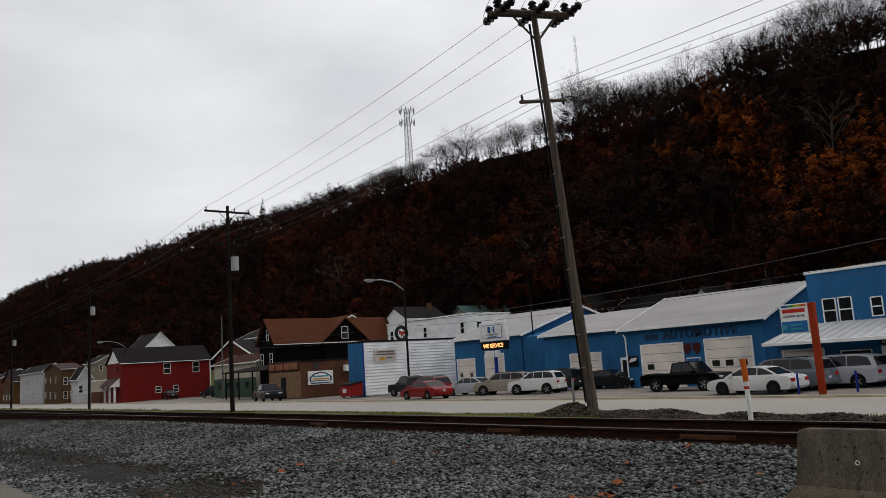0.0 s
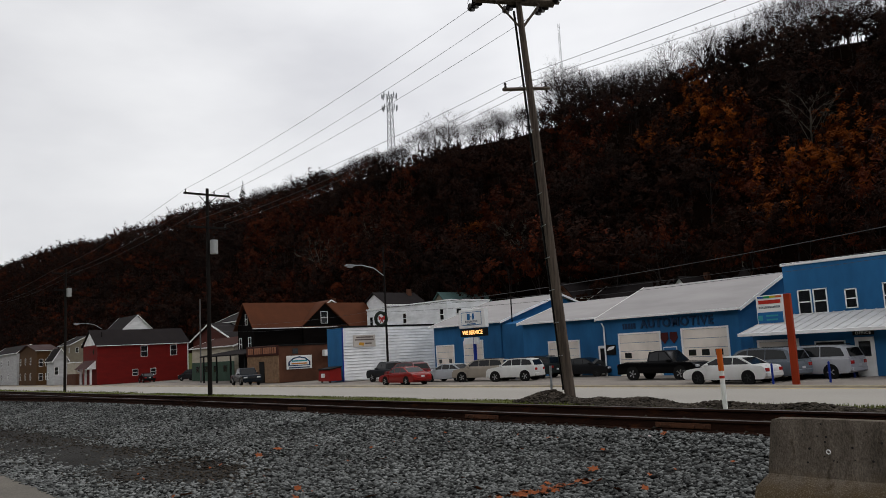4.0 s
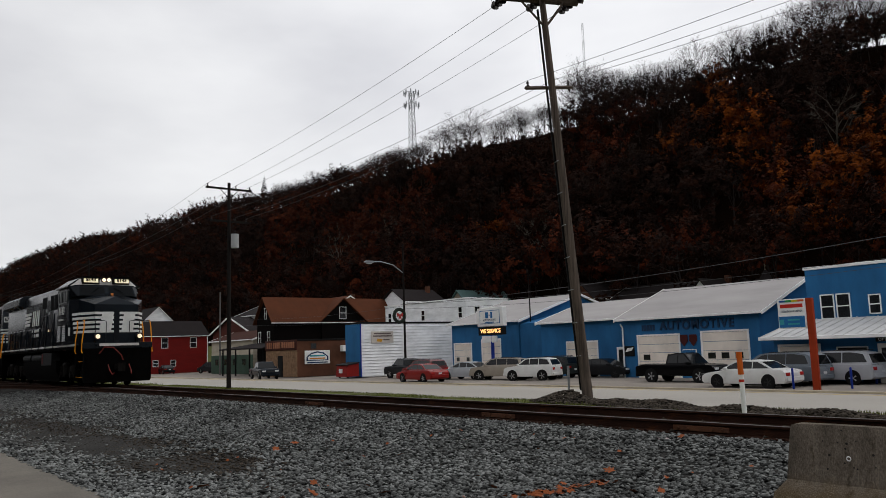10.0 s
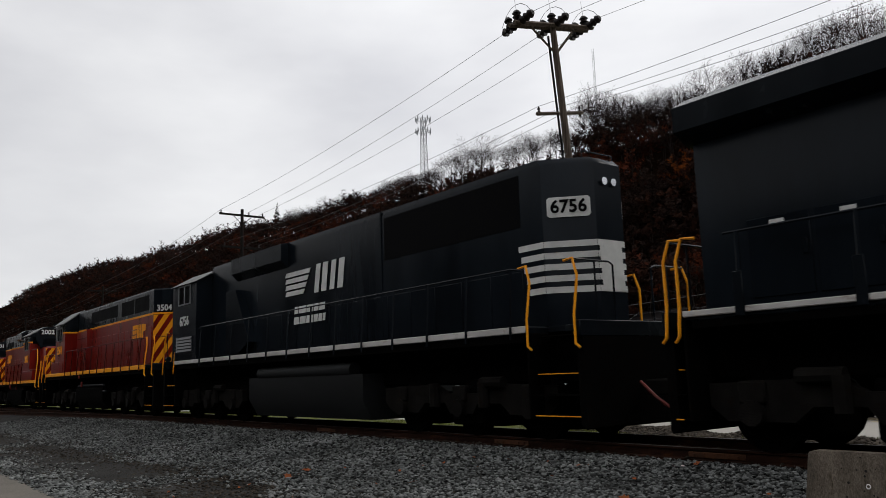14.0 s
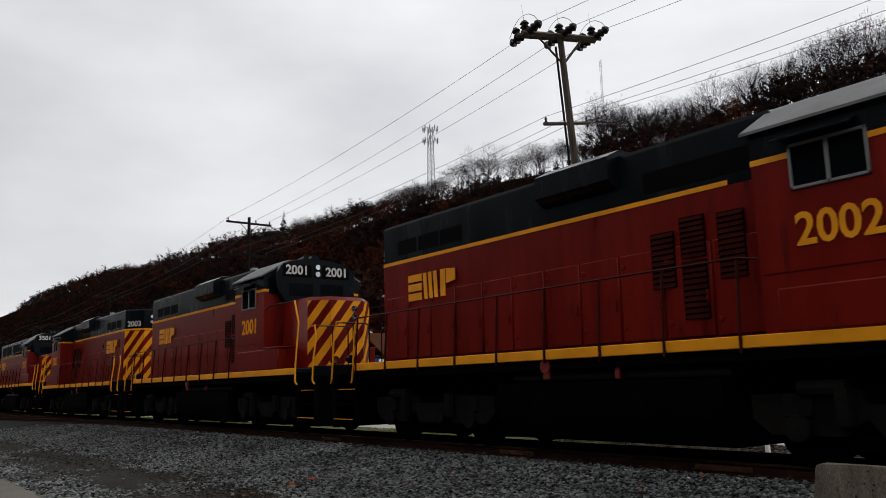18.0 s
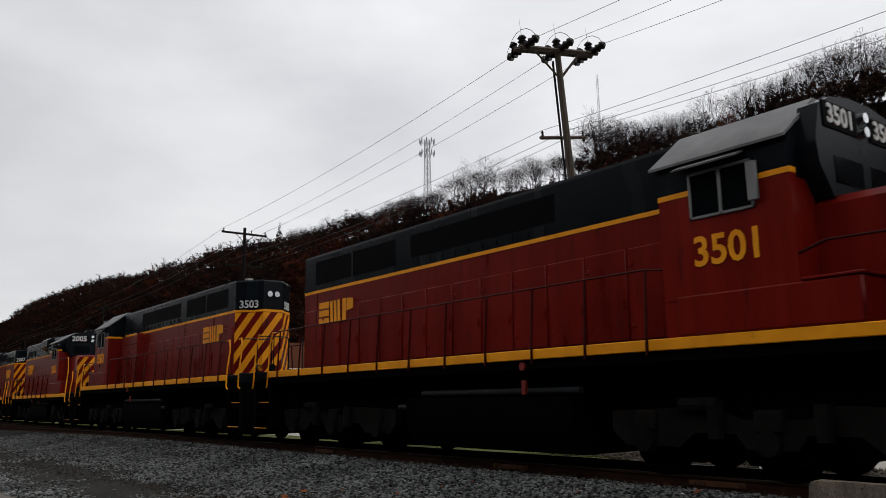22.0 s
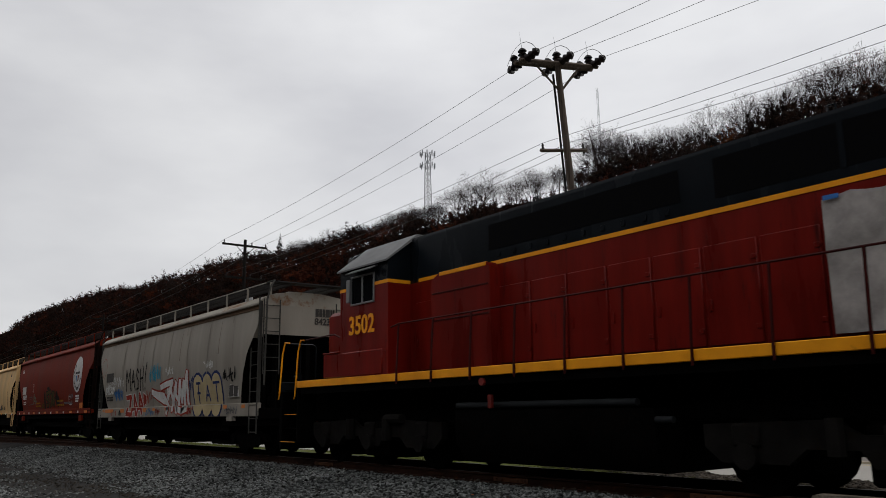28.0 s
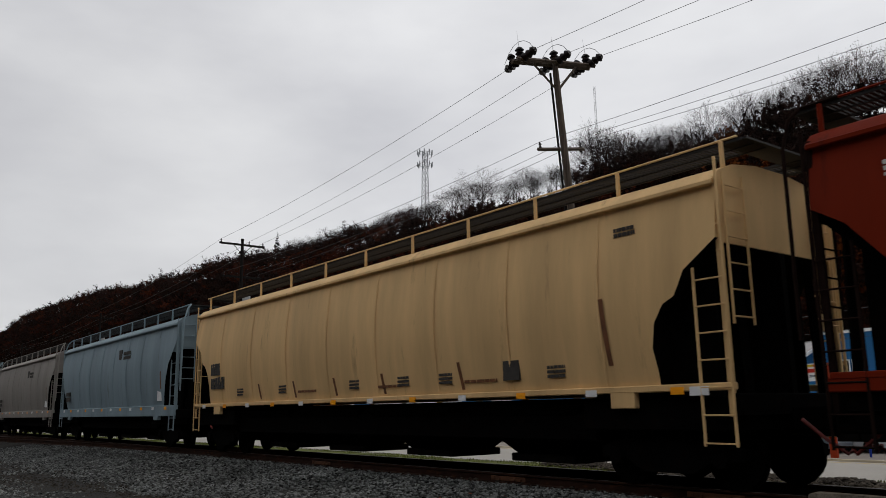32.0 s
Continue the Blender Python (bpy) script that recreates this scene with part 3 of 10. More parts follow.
def conifer_arrays(height, rng):
    wv, wf = [(0, 0, 0), (0.15, 0, 0), (0, 0.15, 0), (0, 0, height)], [(0, 1, 3), (1, 2, 3), (2, 0, 3)]
    lv, lf = [], []
    for i in range(260):
        u = rng.uniform(0.1, 1)
        a, r = rng.uniform(0, 6.283), (1 - u) * height * 0.24 * rng.uniform(0.6, 1.1) + 0.1
        p, q = Vector((0, 0, height * u)), Vector((math.cos(a) * r, math.sin(a) * r, height * u - r * 0.35))
        s = Vector((-math.sin(a), math.cos(a), 0.2)) * (0.12 + r * 0.2)
        o = len(lv)
        lv += [p, q - s, q + s]
        lf.append((o, o + 1, o + 2))
    return [(np.array(wv, float), np.array(wf)), (np.zeros((0, 3)), np.zeros((0, 3), int)), (np.array(lv, float).reshape(-1, 3), np.array(lf))]


def arrays_mesh(name, batches, mats):
    """One mesh from (corners, triangles, material index) batches."""
    o, vs, fs, ms = 0, [], [], []
    for v, f, k in batches:
        if len(f):
            vs.append(v)
            fs.append(f + o)
            ms.append(np.full(len(f), k))
            o += len(v)
    v, f, m_ = np.concatenate(vs), np.concatenate(fs), np.concatenate(ms)
    me = bpy.data.meshes.new(name)
    me.vertices.add(len(v))
    me.vertices.foreach_set("co", v.reshape(-1))
    me.loops.add(len(f) * 3)
    me.loops.foreach_set("vertex_index", f.reshape(-1))
    me.polygons.add(len(f))
    me.polygons.foreach_set("loop_start", np.arange(len(f)) * 3)
    me.polygons.foreach_set("material_index", m_)
    me.update(calc_edges=True)
    for q in mats:
        me.materials.append(q)
    return me


# how far the growth under the crest rises above it, along the ridge
CREST_GROWTH = [(-330, 4.0), (-262, 4.0), (-255, 5.5), (-208, 5.5), (-200, 3.5), (-176, 3.0), (-172, 1.5), (-136, 1.5), (-132, 8.2), (-108, 7.5), (-100, 6.0), (-88, 6.2), (-80, 7.0), (-60, 7.5), (40, 7.5)]


def hillside_woods():
    rng = random.Random(11)
    kinds = []
    for i in range(5):
        kinds.append((tree_arrays(12, 4.4, rng, leaves=620, leaf=0.31, limbs=9, sub=4, twigs=3, tw=0.03), 6))
    for i in range(5):
        kinds.append((tree_arrays(11.5, 4.4, rng, leaves=640, leaf=0.30, limbs=8, sub=4, twigs=4, tw=0.035), 2))
    for i in range(3):
        kinds.append((tree_arrays(11, 4.0, rng, leaves=680, leaf=0.28, limbs=8, sub=4, twigs=3, tw=0.035), 3))
    for i in range(2):
        kinds.append((tree_arrays(10, 3.6, rng, leaves=950, leaf=0.29, limbs=8, sub=4, twigs=3, tw=0.035), 4))
    kinds.append((conifer_arrays(11, rng), 5))
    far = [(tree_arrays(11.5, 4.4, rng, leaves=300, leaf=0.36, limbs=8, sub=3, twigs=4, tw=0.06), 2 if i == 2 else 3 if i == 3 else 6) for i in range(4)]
    batches = []
    glowing = [(-80, 115, 4.5), (-75, 119, 5), (-67, 114, 4.5), (-63, 110, 4), (-79, 131, 4), (-48, 98, 4), (-44, 94, 4.5), (-41, 92, 4), (-43, 104, 4), (-37, 97, 3.5), (-112, 102, 4)]
    russet = [(-211, 108, 16), (-226, 128, 16), (-105, 124, 12), (-168, 108, 18), (-212, 142, 16), (-192, 112, 8), (-66, 146, 8), (-50, 104, 10), (-99, 113, 8), (-108, 105, 8)]
    n = 0
    for _ in range(20000):
        x = -rng.random() ** 1.7 * 880 + 30
        y = rng.uniform(80, 149)
        if n > 2700:
            break
        # thinner far away
        if rng.random() > min(1.0, (300 / (abs(x) + 60)) ** 0.4):
            continue
        patch = noise.noise((x * 0.018, y * 0.03, 7))
        warm = any((x - a) ** 2 + (y - b) ** 2 < r * r for a, b, r in glowing)
        red = any((x - a) ** 2 + (y - b) ** 2 < r * r for a, b, r in russet)
        if warm and rng.random() < 0.92:
            k = rng.choice((13, 14))
        elif red and rng.random() < 0.7 or patch > 0.12 and rng.random() < 0.45:
            k = rng.choice((10, 11, 12))
        elif rng.random() < 0.6:
            k = rng.choice((5, 6, 7, 8, 9))
        elif rng.random() < 0.015:
            k = 15
        else:
            k = rng.choice((0, 1, 2, 3, 4))
        if y > 133 and k < 13 and -230 < x < -125 and not red:
            k = rng.choice((0, 1, 2, 3, 4)) if rng.random() < 0.8 else k
        if y > 126 and x > -240 and k < 15 and not (red or warm) and rng.random() < 0.85:
            k = rng.choice((0, 1, 2, 3, 4))
        a, s = rng.uniform(0, 6.283), rng.uniform(0.6, 1.15) * (0.6 if y > 136 and -190 < x < -125 else 1)
        if y > 138 and -195 < x < -128:
            continue
        z = ground_z(x, y) - 0.3
        if x > -330:
            # low growth just under the crest, so that the crest trees stand clear
            across = x * RIDGE_Y / y
            over = lerp(CREST_GROWTH, across)
            room = (1.1 + (lerp(RIDGE, across) + over - 1.1) * y / RIDGE_Y - z) / 11.8
            if room < 0.22:
                continue
            s = min(s, room)
        c, q = math.cos(a) * s, math.sin(a) * s
        m3 = np.array([[c, q, 0], [-q, c, 0], [0, 0, s * rng.uniform(0.85, 1.15)]])
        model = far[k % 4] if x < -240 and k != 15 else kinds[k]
        wood, twig, leafs = model[0]
        for (v, f), idx in ((wood, 0), (twig, 1), (leafs, model[1])):
            if len(f):
                batches.append((v @ m3 + np.array([x, y, z]), f, idx))
        n += 1
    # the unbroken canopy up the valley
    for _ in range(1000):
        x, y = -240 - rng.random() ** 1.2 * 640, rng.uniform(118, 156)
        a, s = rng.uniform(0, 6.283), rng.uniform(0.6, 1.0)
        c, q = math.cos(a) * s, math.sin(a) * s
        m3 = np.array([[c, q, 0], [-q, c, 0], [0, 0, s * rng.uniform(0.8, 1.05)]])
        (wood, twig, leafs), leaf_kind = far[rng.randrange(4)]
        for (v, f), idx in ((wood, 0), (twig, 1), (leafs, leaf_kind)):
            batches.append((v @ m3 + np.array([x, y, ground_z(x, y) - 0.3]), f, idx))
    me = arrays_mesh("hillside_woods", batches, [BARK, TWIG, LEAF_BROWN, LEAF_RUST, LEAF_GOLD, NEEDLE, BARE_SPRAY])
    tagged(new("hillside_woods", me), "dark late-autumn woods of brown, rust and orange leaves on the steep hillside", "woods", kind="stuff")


hillside_woods()


def ridge_trees():
    """The bare trees that stand against the sky along the crest."""
    rng = random.Random(5)
    protos = []
    for i in range(9):
        slim = i in (2, 5, 8)
        wood, twig, leafs = bare_tree_arrays(12, rng, 0.62 if slim else 1.0, 0.8 if i == 6 else 0.2 if i % 3 == 0 else 0, 0.12 if i == 6 else 0.08)
        crown = [(twig[0], twig[1], 0)]
        if len(leafs[1]):
            crown.append((leafs[0], leafs[1], 1))
        protos.append((arrays_mesh("trunk", [(wood[0], wood[1], 0)], [BARK]), arrays_mesh("crown", crown, [TWIG, LEAF_RUST if i == 6 else LEAF_BROWN]), bool(len(leafs[1])), float(twig[0][:, 2].max())))
    full, slim, russet = (0, 1, 3, 4, 7), (2, 5, 8), (6, 6, 3, 0)
    # stretches of the crest: from, to, spacing, height, kinds
    stretches = ((30, -58, 3.6, 14, full), (-61, -72, 2.6, 14.5, full + (6,)), (-72, -78, 1.9, 13, full + russet), (-81.5, -86, 2.4, 14, slim + (1,)), (-87.5, -98, 2.0, 14.6, full), (-98, -108, 1.6, 11.6, full),
                 (-108, -121, 1.5, 14.8, full), (-121, -133, 1.5, 16.5, full + (6,)), (-134, -141, 1.8, 8.0, slim), (-141, -156, 1.9, 11.3, slim + full), (-156, -173, 2.0, 10.0, slim + full), (-175, -193, 3.6, 14.5, (0, 4, 7)),
                 (-193, -206, 2.0, 8.8, full), (-206, -262, 1.7, 9.8, russet + (1,)), (-262, -303, 1.8, 12.6, full), (-303, -420, 3.4, 9, full), (-420, -640, 6.0, 9, full))
    for x0, x1, gap, tall, kinds in stretches:
        x = x0
        while x > x1:
            tm, cm, leafy, reach = protos[rng.choice(kinds)]
            y = RIDGE_Y + rng.uniform(-3, 5)
            s = tall * rng.uniform(0.78, 1.06) / reach
            t = thing("tree", "bare tree with a few brown leaves on the hill crest" if leafy else "tall bare grey tree on the hill crest", "tree",
                      Matrix.Translation((x, y, ground_z(x, y) - 0.4)) @ Matrix.Rotation(rng.uniform(0, 6.28), 4, "Z") @ Matrix.Scale(s, 4), group="trees along the hill crest")
            part("trunk", tm, BARK, t)
            part("crown", cm, TWIG, t)
            x -= gap * rng.uniform(0.6, 1.4)
    t = thing("conifer", "dark pointed conifer on the hill crest", "tree", Matrix.Translation((-312, 150, ground_z(-312, 150) - 0.3)) @ Matrix.Scale(1.35, 4))
    wood, _, leafs = conifer_arrays(11, rng)
    part("trunk", arrays_mesh("trunk", [(wood[0], wood[1], 0)], [BARK]), BARK, t)
    part("crown", arrays_mesh("crown", [(leafs[0], leafs[1], 0)], [NEEDLE]), NEEDLE, t)


ridge_trees()


def pale_trees():
    """Bare sycamores whose pale limbs stand out on the dark slope."""
    rng = random.Random(41)
    bark = mat("pale_sycamore_bark", (0.075, 0.064, 0.052), 0.9, var=0.4, scale=0.8, bump=0, spec=0.05)
    for x, y, h in ((-160.0, 96.0, 17), (-50.0, 108.0, 15), (-92.0, 92.0, 13), (-146.0, 101.0, 14)):
        wood, twig, _ = tree_arrays(h, h * 0.3, rng, limbs=11, sub=4, twigs=6, tw=0.03, sides=4, start=0.35)
        t = thing("tree", "bare sycamore with pale limbs on the hillside", "tree", Matrix.Translation((x, y, ground_z(x, y) - 0.3)), group="pale bare trees")
        part("trunk", arrays_mesh("trunk", [(wood[0], wood[1], 0)], [bark]), bark, t)
        part("crown", arrays_mesh("crown", [(twig[0], twig[1], 0)], [bark]), bark, t)


pale_trees()
# ---- the train ----
MAROON = mat("maroon_loco_paint", (0.150, 0.0066, 0.0034), 0.30, var=0.35, scale=1.1, bump=0.07, bscale=14, stretch=(1.8, 1, 0.25), spec=0.16, rust=(0.05, 0.005, 0.004), rust_at=0.58)
MAROON_DARK = mat("dark_maroon_rail", (0.040, 0.0035, 0.0025), 0.5, var=0.3, scale=2, bump=0.05, spec=0.1)
YELLOW = mat("yellow_loco_paint", (0.92, 0.34, 0.007), 0.5, var=0.15, scale=1.4, bump=0.06, bscale=40, spec=0.2, rust=(0.40, 0.15, 0.015), rust_at=0.66)
BLACK = mat("black_loco_paint", (0.0062, 0.0084, 0.0110), 0.26, var=0.3, scale=0.9, bump=0.04, bscale=12, stretch=(1.5, 1, 0.4), spec=0.10)
NAVY_BLACK = mat("glossy_black_loco_paint", (0.0064, 0.0090, 0.0122), 0.22, var=0.35, scale=0.7, bump=0.035, bscale=12, stretch=(1.5, 1, 0.4), spec=0.08)
ROOF_GREY = mat("sooty_grey_cab_roof", (0.13, 0.13, 0.13), 0.7, var=0.3, scale=1.8, bump=0.15)
# near-black soot colour, with the shade under wagons and in their ends put in
SOOT_SHADE = mat("sooty_shaded_gear", (0.0022, 0.002, 0.0019), 0.95, var=0.4, scale=2.5, bump=0.3, bscale=50, spec=0.02, rust=(0.005, 0.0035, 0.0025), rust_at=0.55)
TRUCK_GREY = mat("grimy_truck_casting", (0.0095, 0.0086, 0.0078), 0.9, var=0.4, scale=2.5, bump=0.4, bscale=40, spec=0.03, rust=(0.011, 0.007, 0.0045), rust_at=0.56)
TANK = mat("dusty_black_tank", (0.012, 0.0128, 0.0135), 0.65, var=0.3, scale=1.6, bump=0.1, spec=0.12)
STEEL_PIPE = mat("grey_pipe", (0.02, 0.022, 0.024), 0.6, 0.0, var=0.2, bump=0.05, spec=0.08)
WHITE_PAINT = mat("white_loco_lettering", (0.62, 0.62, 0.60), 0.6, var=0.12, scale=3, bump=0.05, rust=(0.3, 0.29, 0.27), rust_at=0.66)
WHITE_STRIPE = mat("grubby_white_sill_stripe", (0.50, 0.48, 0.46), 0.65, var=0.2, scale=2, bump=0.05, rust=(0.2, 0.13, 0.09), rust_at=0.6, stretch=(0.4, 1, 1))
RED_PAINT = mat("red_marker_paint", (0.17, 0.012, 0.008), 0.5, var=0.2, bump=0.05)
LOUVRE = mat("dark_louvre", (0.006, 0.002, 0.002), 0.9, var=0.2, bump=0.1, spec=0.03)
LOUVRE_SLAT = mat("grimy_louvre_slat", (0.038, 0.005, 0.004), 0.8, var=0.3, bump=0.1, spec=0.04)
CAB_GLASS = mat("cab_glass", (0.004, 0.005, 0.006), 0.1, spec=0.06, var=0.1, bump=0)
CHROME = mat("lamp_reflector", (0.75, 0.76, 0.78), 0.12, 1.0, var=0.05, bump=0)
BOARD = mat("number_board_black", (0.003, 0.003, 0.0035), 0.7, var=0.1, bump=0, spec=0.03)
BOARD_LIT = glow("lit_number_board", (1.0, 0.78, 0.30), 0.45)
HEADLAMP = glow("burning_headlamp", (1.0, 0.74, 0.44), 1.3)
DITCH = glow("burning_ditch_lamp", (1.0, 0.68, 0.36), 1.0)
ALUMINIUM = mat("bare_aluminium_frame", (0.22, 0.22, 0.22), 0.5, 0.5, var=0.1, bump=0)
GRIMY_HOUSING = mat("rusty_lamp_housing", (0.05, 0.012, 0.008), 0.7, var=0.2, bump=0)
ORANGE = mat("orange_step_paint", (0.55, 0.16, 0.02), 0.6, var=0.2, bump=0.05)
HOSE = mat("red_brake_hose", (0.15, 0.016, 0.011), 0.6, var=0.2, bump=0)


def clip_poly(poly, a, b, c):
    """Keeps the part of an outline where a*u + b*v >= c."""
    out = []
    for i, p in enumerate(poly):
        q = poly[(i + 1) % len(poly)]
        dp, dq = a * p[0] + b * p[1] - c, a * q[0] + b * q[1] - c
        if dp >= 0:
            out.append(p)
        if dp * dq < 0:
            t = dp / (dp - dq)
            out.append((p[0] + (q[0] - p[0]) * t, p[1] + (q[1] - p[1]) * t))
    return out


def diagonal_bands(plan, z0, z1, width, off=0.008, phase=0.0, slope=0.8, mirror=False):
    """Slanted painted bands over an upright wall whose plan is a row of (x, y) points."""
    g = Geo()
    u = 0.0
    total = sum(math.dist(plan[i], plan[i + 1]) for i in range(len(plan) - 1))
    for i in range(len(plan) - 1):
        a, b = plan[i], plan[i + 1]
        w = math.dist(a, b)
        d = ((b[0] - a[0]) / w, (b[1] - a[1]) / w)
        nrm = (d[1] * off, -d[0] * off)
        k = -8
        while k < 16:
            lo = k * width * 2 + phase
            rect = [(u, z0), (u + w, z0), (u + w, z1), (u, z1)]
            s = -slope if not mirror else slope
            p = clip_poly(rect, 1, s, lo + s * z0)
            p = clip_poly(p, -1, -s, -(lo + width) - s * z0) if len(p) > 2 else p
            if len(p) > 2:
                pts = [(a[0] + d[0] * (q - u) + nrm[0], a[1] + d[1] * (q - u) + nrm[1], z) for q, z in p]
                g.add(pts, [tuple(range(len(pts)))])
            k += 1
        u += w
    return g


def wheelset(parent, x, r, name="wheelset"):
    g = Geo()
    for s in (-1, 1):
        g.tube([(0, s * 0.70, 0), (0, s * 0.735, 0)], r + 0.025, 20)
        g.tube([(0, s * 0.72, 0), (0, s * 0.82, 0)], r, 20)
    g.tube([(0, -0.95, 0), (0, 0.95, 0)], 0.09, 8)
    ob = part(name, g, SOOT_SHADE, parent)
    ob.location = (x, 0, r)
    return ob


def loco_truck(loco, x, axles, r=0.51):
    spread = 1.35 if axles == 2 else 1.95
    tr = part("truck", box((x - (0.85 if axles == 2 else 0.5), -1.0, 0.2), (x + (0.85 if axles == 2 else 0.5), 1.0, 0.95), 0.05), SOOT_SHADE, loco)
    xs = [-spread, spread] if axles == 2 else [-spread, 0, spread]
    for q in xs:
        wheelset(tr, x + q, r)
        part("traction_motor", box((x + q - 0.55, -0.62, 0.16), (x + q + 0.55, 0.62, 0.8), 0.08), SOOT_SHADE, tr)
    for s in (-1, 1):
        g = Geo()
        y0, y1 = s * 1.0, s * 1.16
        top = spread + 0.65
        poly = [(x - top, 0.62), (x - top + 0.25, 0.42), (x - spread + 0.55, 0.42), (x - spread + 0.8, 0.62), (x - 0.5, 0.62), (x - 0.35, 0.42), (x + 0.35, 0.42), (x + 0.5, 0.62),
                (x + spread - 0.8, 0.62), (x + spread - 0.55, 0.42), (x + top - 0.25, 0.42), (x + top, 0.62), (x + top, 0.92), (x + spread * 0.45, 0.98), (x + 0.5, 0.80), (x - 0.5, 0.80), (x - spread * 0.45, 0.98), (x - top, 0.92)]
        g.prism(poly, "y", min(y0, y1), max(y0, y1))
        part("sideframe", g, TRUCK_GREY, tr)
        for q in xs:
            part("journal_box", Geo().tube([(x + q, s * 1.1, r), (x + q, s * 1.27, r)], 0.17, 10).box((x + q - 0.2, s * 1.08, r + 0.12), (x + q + 0.2, s * 1.22, r + 0.42), 0.03), TRUCK_GREY, tr)
        for q in (-0.75, 0.75):
            part("spring", Geo().tube([(x + q, s * 1.22, 0.55), (x + q, s * 1.22, 1.0)], 0.11, 8), TRUCK_GREY, tr)
        part("brake_cylinder", Geo().tube([(x - 1.3, s * 1.2, 1.0), (x - 0.7, s * 1.2, 1.0)], 0.10, 8), TRUCK_GREY, tr)
    return tr


def coupler(loco, x, s):
    g = Geo()
    g.box((x - s * 0.75, -0.16, 0.72), (x - s * 0.28, 0.16, 0.98), 0.03)
    g.prism([(x - s * 0.32, -0.12), (x - s * 0.02, -0.18), (x + s * 0.04, -0.06), (x - s * 0.08, 0.0), (x - s * 0.02, 0.10), (x - s * 0.2, 0.17), (x - s * 0.32, 0.12)], "z", 0.66, 1.02)
    part("coupler", g, TRUCK_GREY, loco)
    for y in (-0.45, 0.45):
        g = Geo().tube([(x - s * 0.6, y, 0.95), (x - s * 0.3, y, 0.7), (x - s * 0.05, y * 0.9, 0.52), (x + s * 0.02, y * 0.8, 0.6)], 0.025, 6)
        part("air_hose", g, HOSE, loco)


def loco_frame(loco, L, sill, deck, sill_mat, z_sill=0.19, half=1.5, ends=None, sills=None, inset=0.5, tall=()):
    """Deck, painted side sills, end platforms, step wells, pilots and couplers."""
    ends = ends or (-L / 2, L / 2)
    r0, r1 = sills or (-sill / 2, sill / 2)
    part("deck", box((r0, -half + 0.03, deck - 0.14), (r1, half - 0.03, deck - 0.005), 0.02), BLACK, loco)
    part("underframe", box((ends[0] + 1.0, -0.75, 0.95), (ends[1] - 1.0, 0.75, deck - 0.14), 0.05), SOOT_SHADE, loco)
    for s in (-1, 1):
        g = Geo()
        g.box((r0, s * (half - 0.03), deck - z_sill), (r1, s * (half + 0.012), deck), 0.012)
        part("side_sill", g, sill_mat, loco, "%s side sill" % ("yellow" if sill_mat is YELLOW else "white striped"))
        part("sill_skirt", box((r0 + 0.1, s * (half - 0.1), deck - z_sill - 0.16), (r1 - 0.1, s * (half - 0.05), deck - z_sill - 0.003), 0.01), SOOT_SHADE, loco)
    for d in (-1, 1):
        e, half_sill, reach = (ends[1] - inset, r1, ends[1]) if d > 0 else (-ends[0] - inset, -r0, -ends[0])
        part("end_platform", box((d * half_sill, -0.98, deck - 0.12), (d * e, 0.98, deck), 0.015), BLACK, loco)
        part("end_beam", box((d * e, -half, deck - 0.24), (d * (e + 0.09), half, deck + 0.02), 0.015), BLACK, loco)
        part("pilot", Geo().prism([(d * (e - 0.05), 0.32), (d * (e + 0.06), 0.25), (d * (e + 0.1), 0.28), (d * (e + 0.09), deck - 0.24), (d * (e - 0.05), deck - 0.24)], "y", -1.45, 1.45), SOOT_SHADE, loco)
        coupler(loco, d * reach, d)
        for s in (-1, 1):
            x0, x1 = d * (half_sill + 0.12), d * (e - 0.02)
            part("step_well", Geo().box((d * (half_sill - 0.02), s * 0.98, 0.42), (d * (half_sill + 0.03), s * 1.48, deck - z_sill), 0.01), SOOT_SHADE, loco)
            for i, z in enumerate((0.45, 0.78, 1.12, deck - 0.19)):
                st = part("step", box((x0, s * (1.02 + 0.02 * i), z - 0.02), (x1, s * (1.47 - 0.05 * i), z), 0.006), SOOT_SHADE, loco)
                part("step_edge", box((x0, s * (1.47 - 0.05 * i), z - 0.014), (x1, s * (1.48 - 0.05 * i), z + 0.004), 0.003), YELLOW if i in (0, 2) else SOOT_SHADE, st, "yellow step edge" if i in (0, 2) else "")
            for q in (d * (half_sill + 0.04), d * (e - 0.02)):
                rise = 0.72 if d in tall and q * d < half_sill + 0.2 else 0.0
                part("grab_iron", Geo().tube([(q - d * 0.26, s * 1.40, deck + 1.0 + rise), (q - d * (0.05 + rise * 0.25), s * 1.42, deck + 1.02 + rise), (q + d * 0.05, s * 1.44, deck + 0.72 + rise * 0.6), (q, s * 1.5, deck + 0.1), (q + d * 0.02, s * 1.52, deck - 0.35), (q + d * 0.1, s * 1.5, deck - 0.42)], 0.023, 6), YELLOW, loco, "yellow grab iron")
        for s in (-1, 1):
            g = Geo()
            g.tube([(d * (e - 0.03), s * 1.38, deck + 1.0), (d * (e - 0.03), s * 0.6, deck + 1.0), (d * (e - 0.03), s * 0.5, deck + 0.95), (d * (e - 0.03), s * 0.5, deck)], 0.018, 6)
            g.tube([(d * (e - 0.03), s * 0.95, deck + 1.0), (d * (e - 0.03), s * 0.95, deck)], 0.016, 6)
            part("end_rail", g, BLACK, loco)


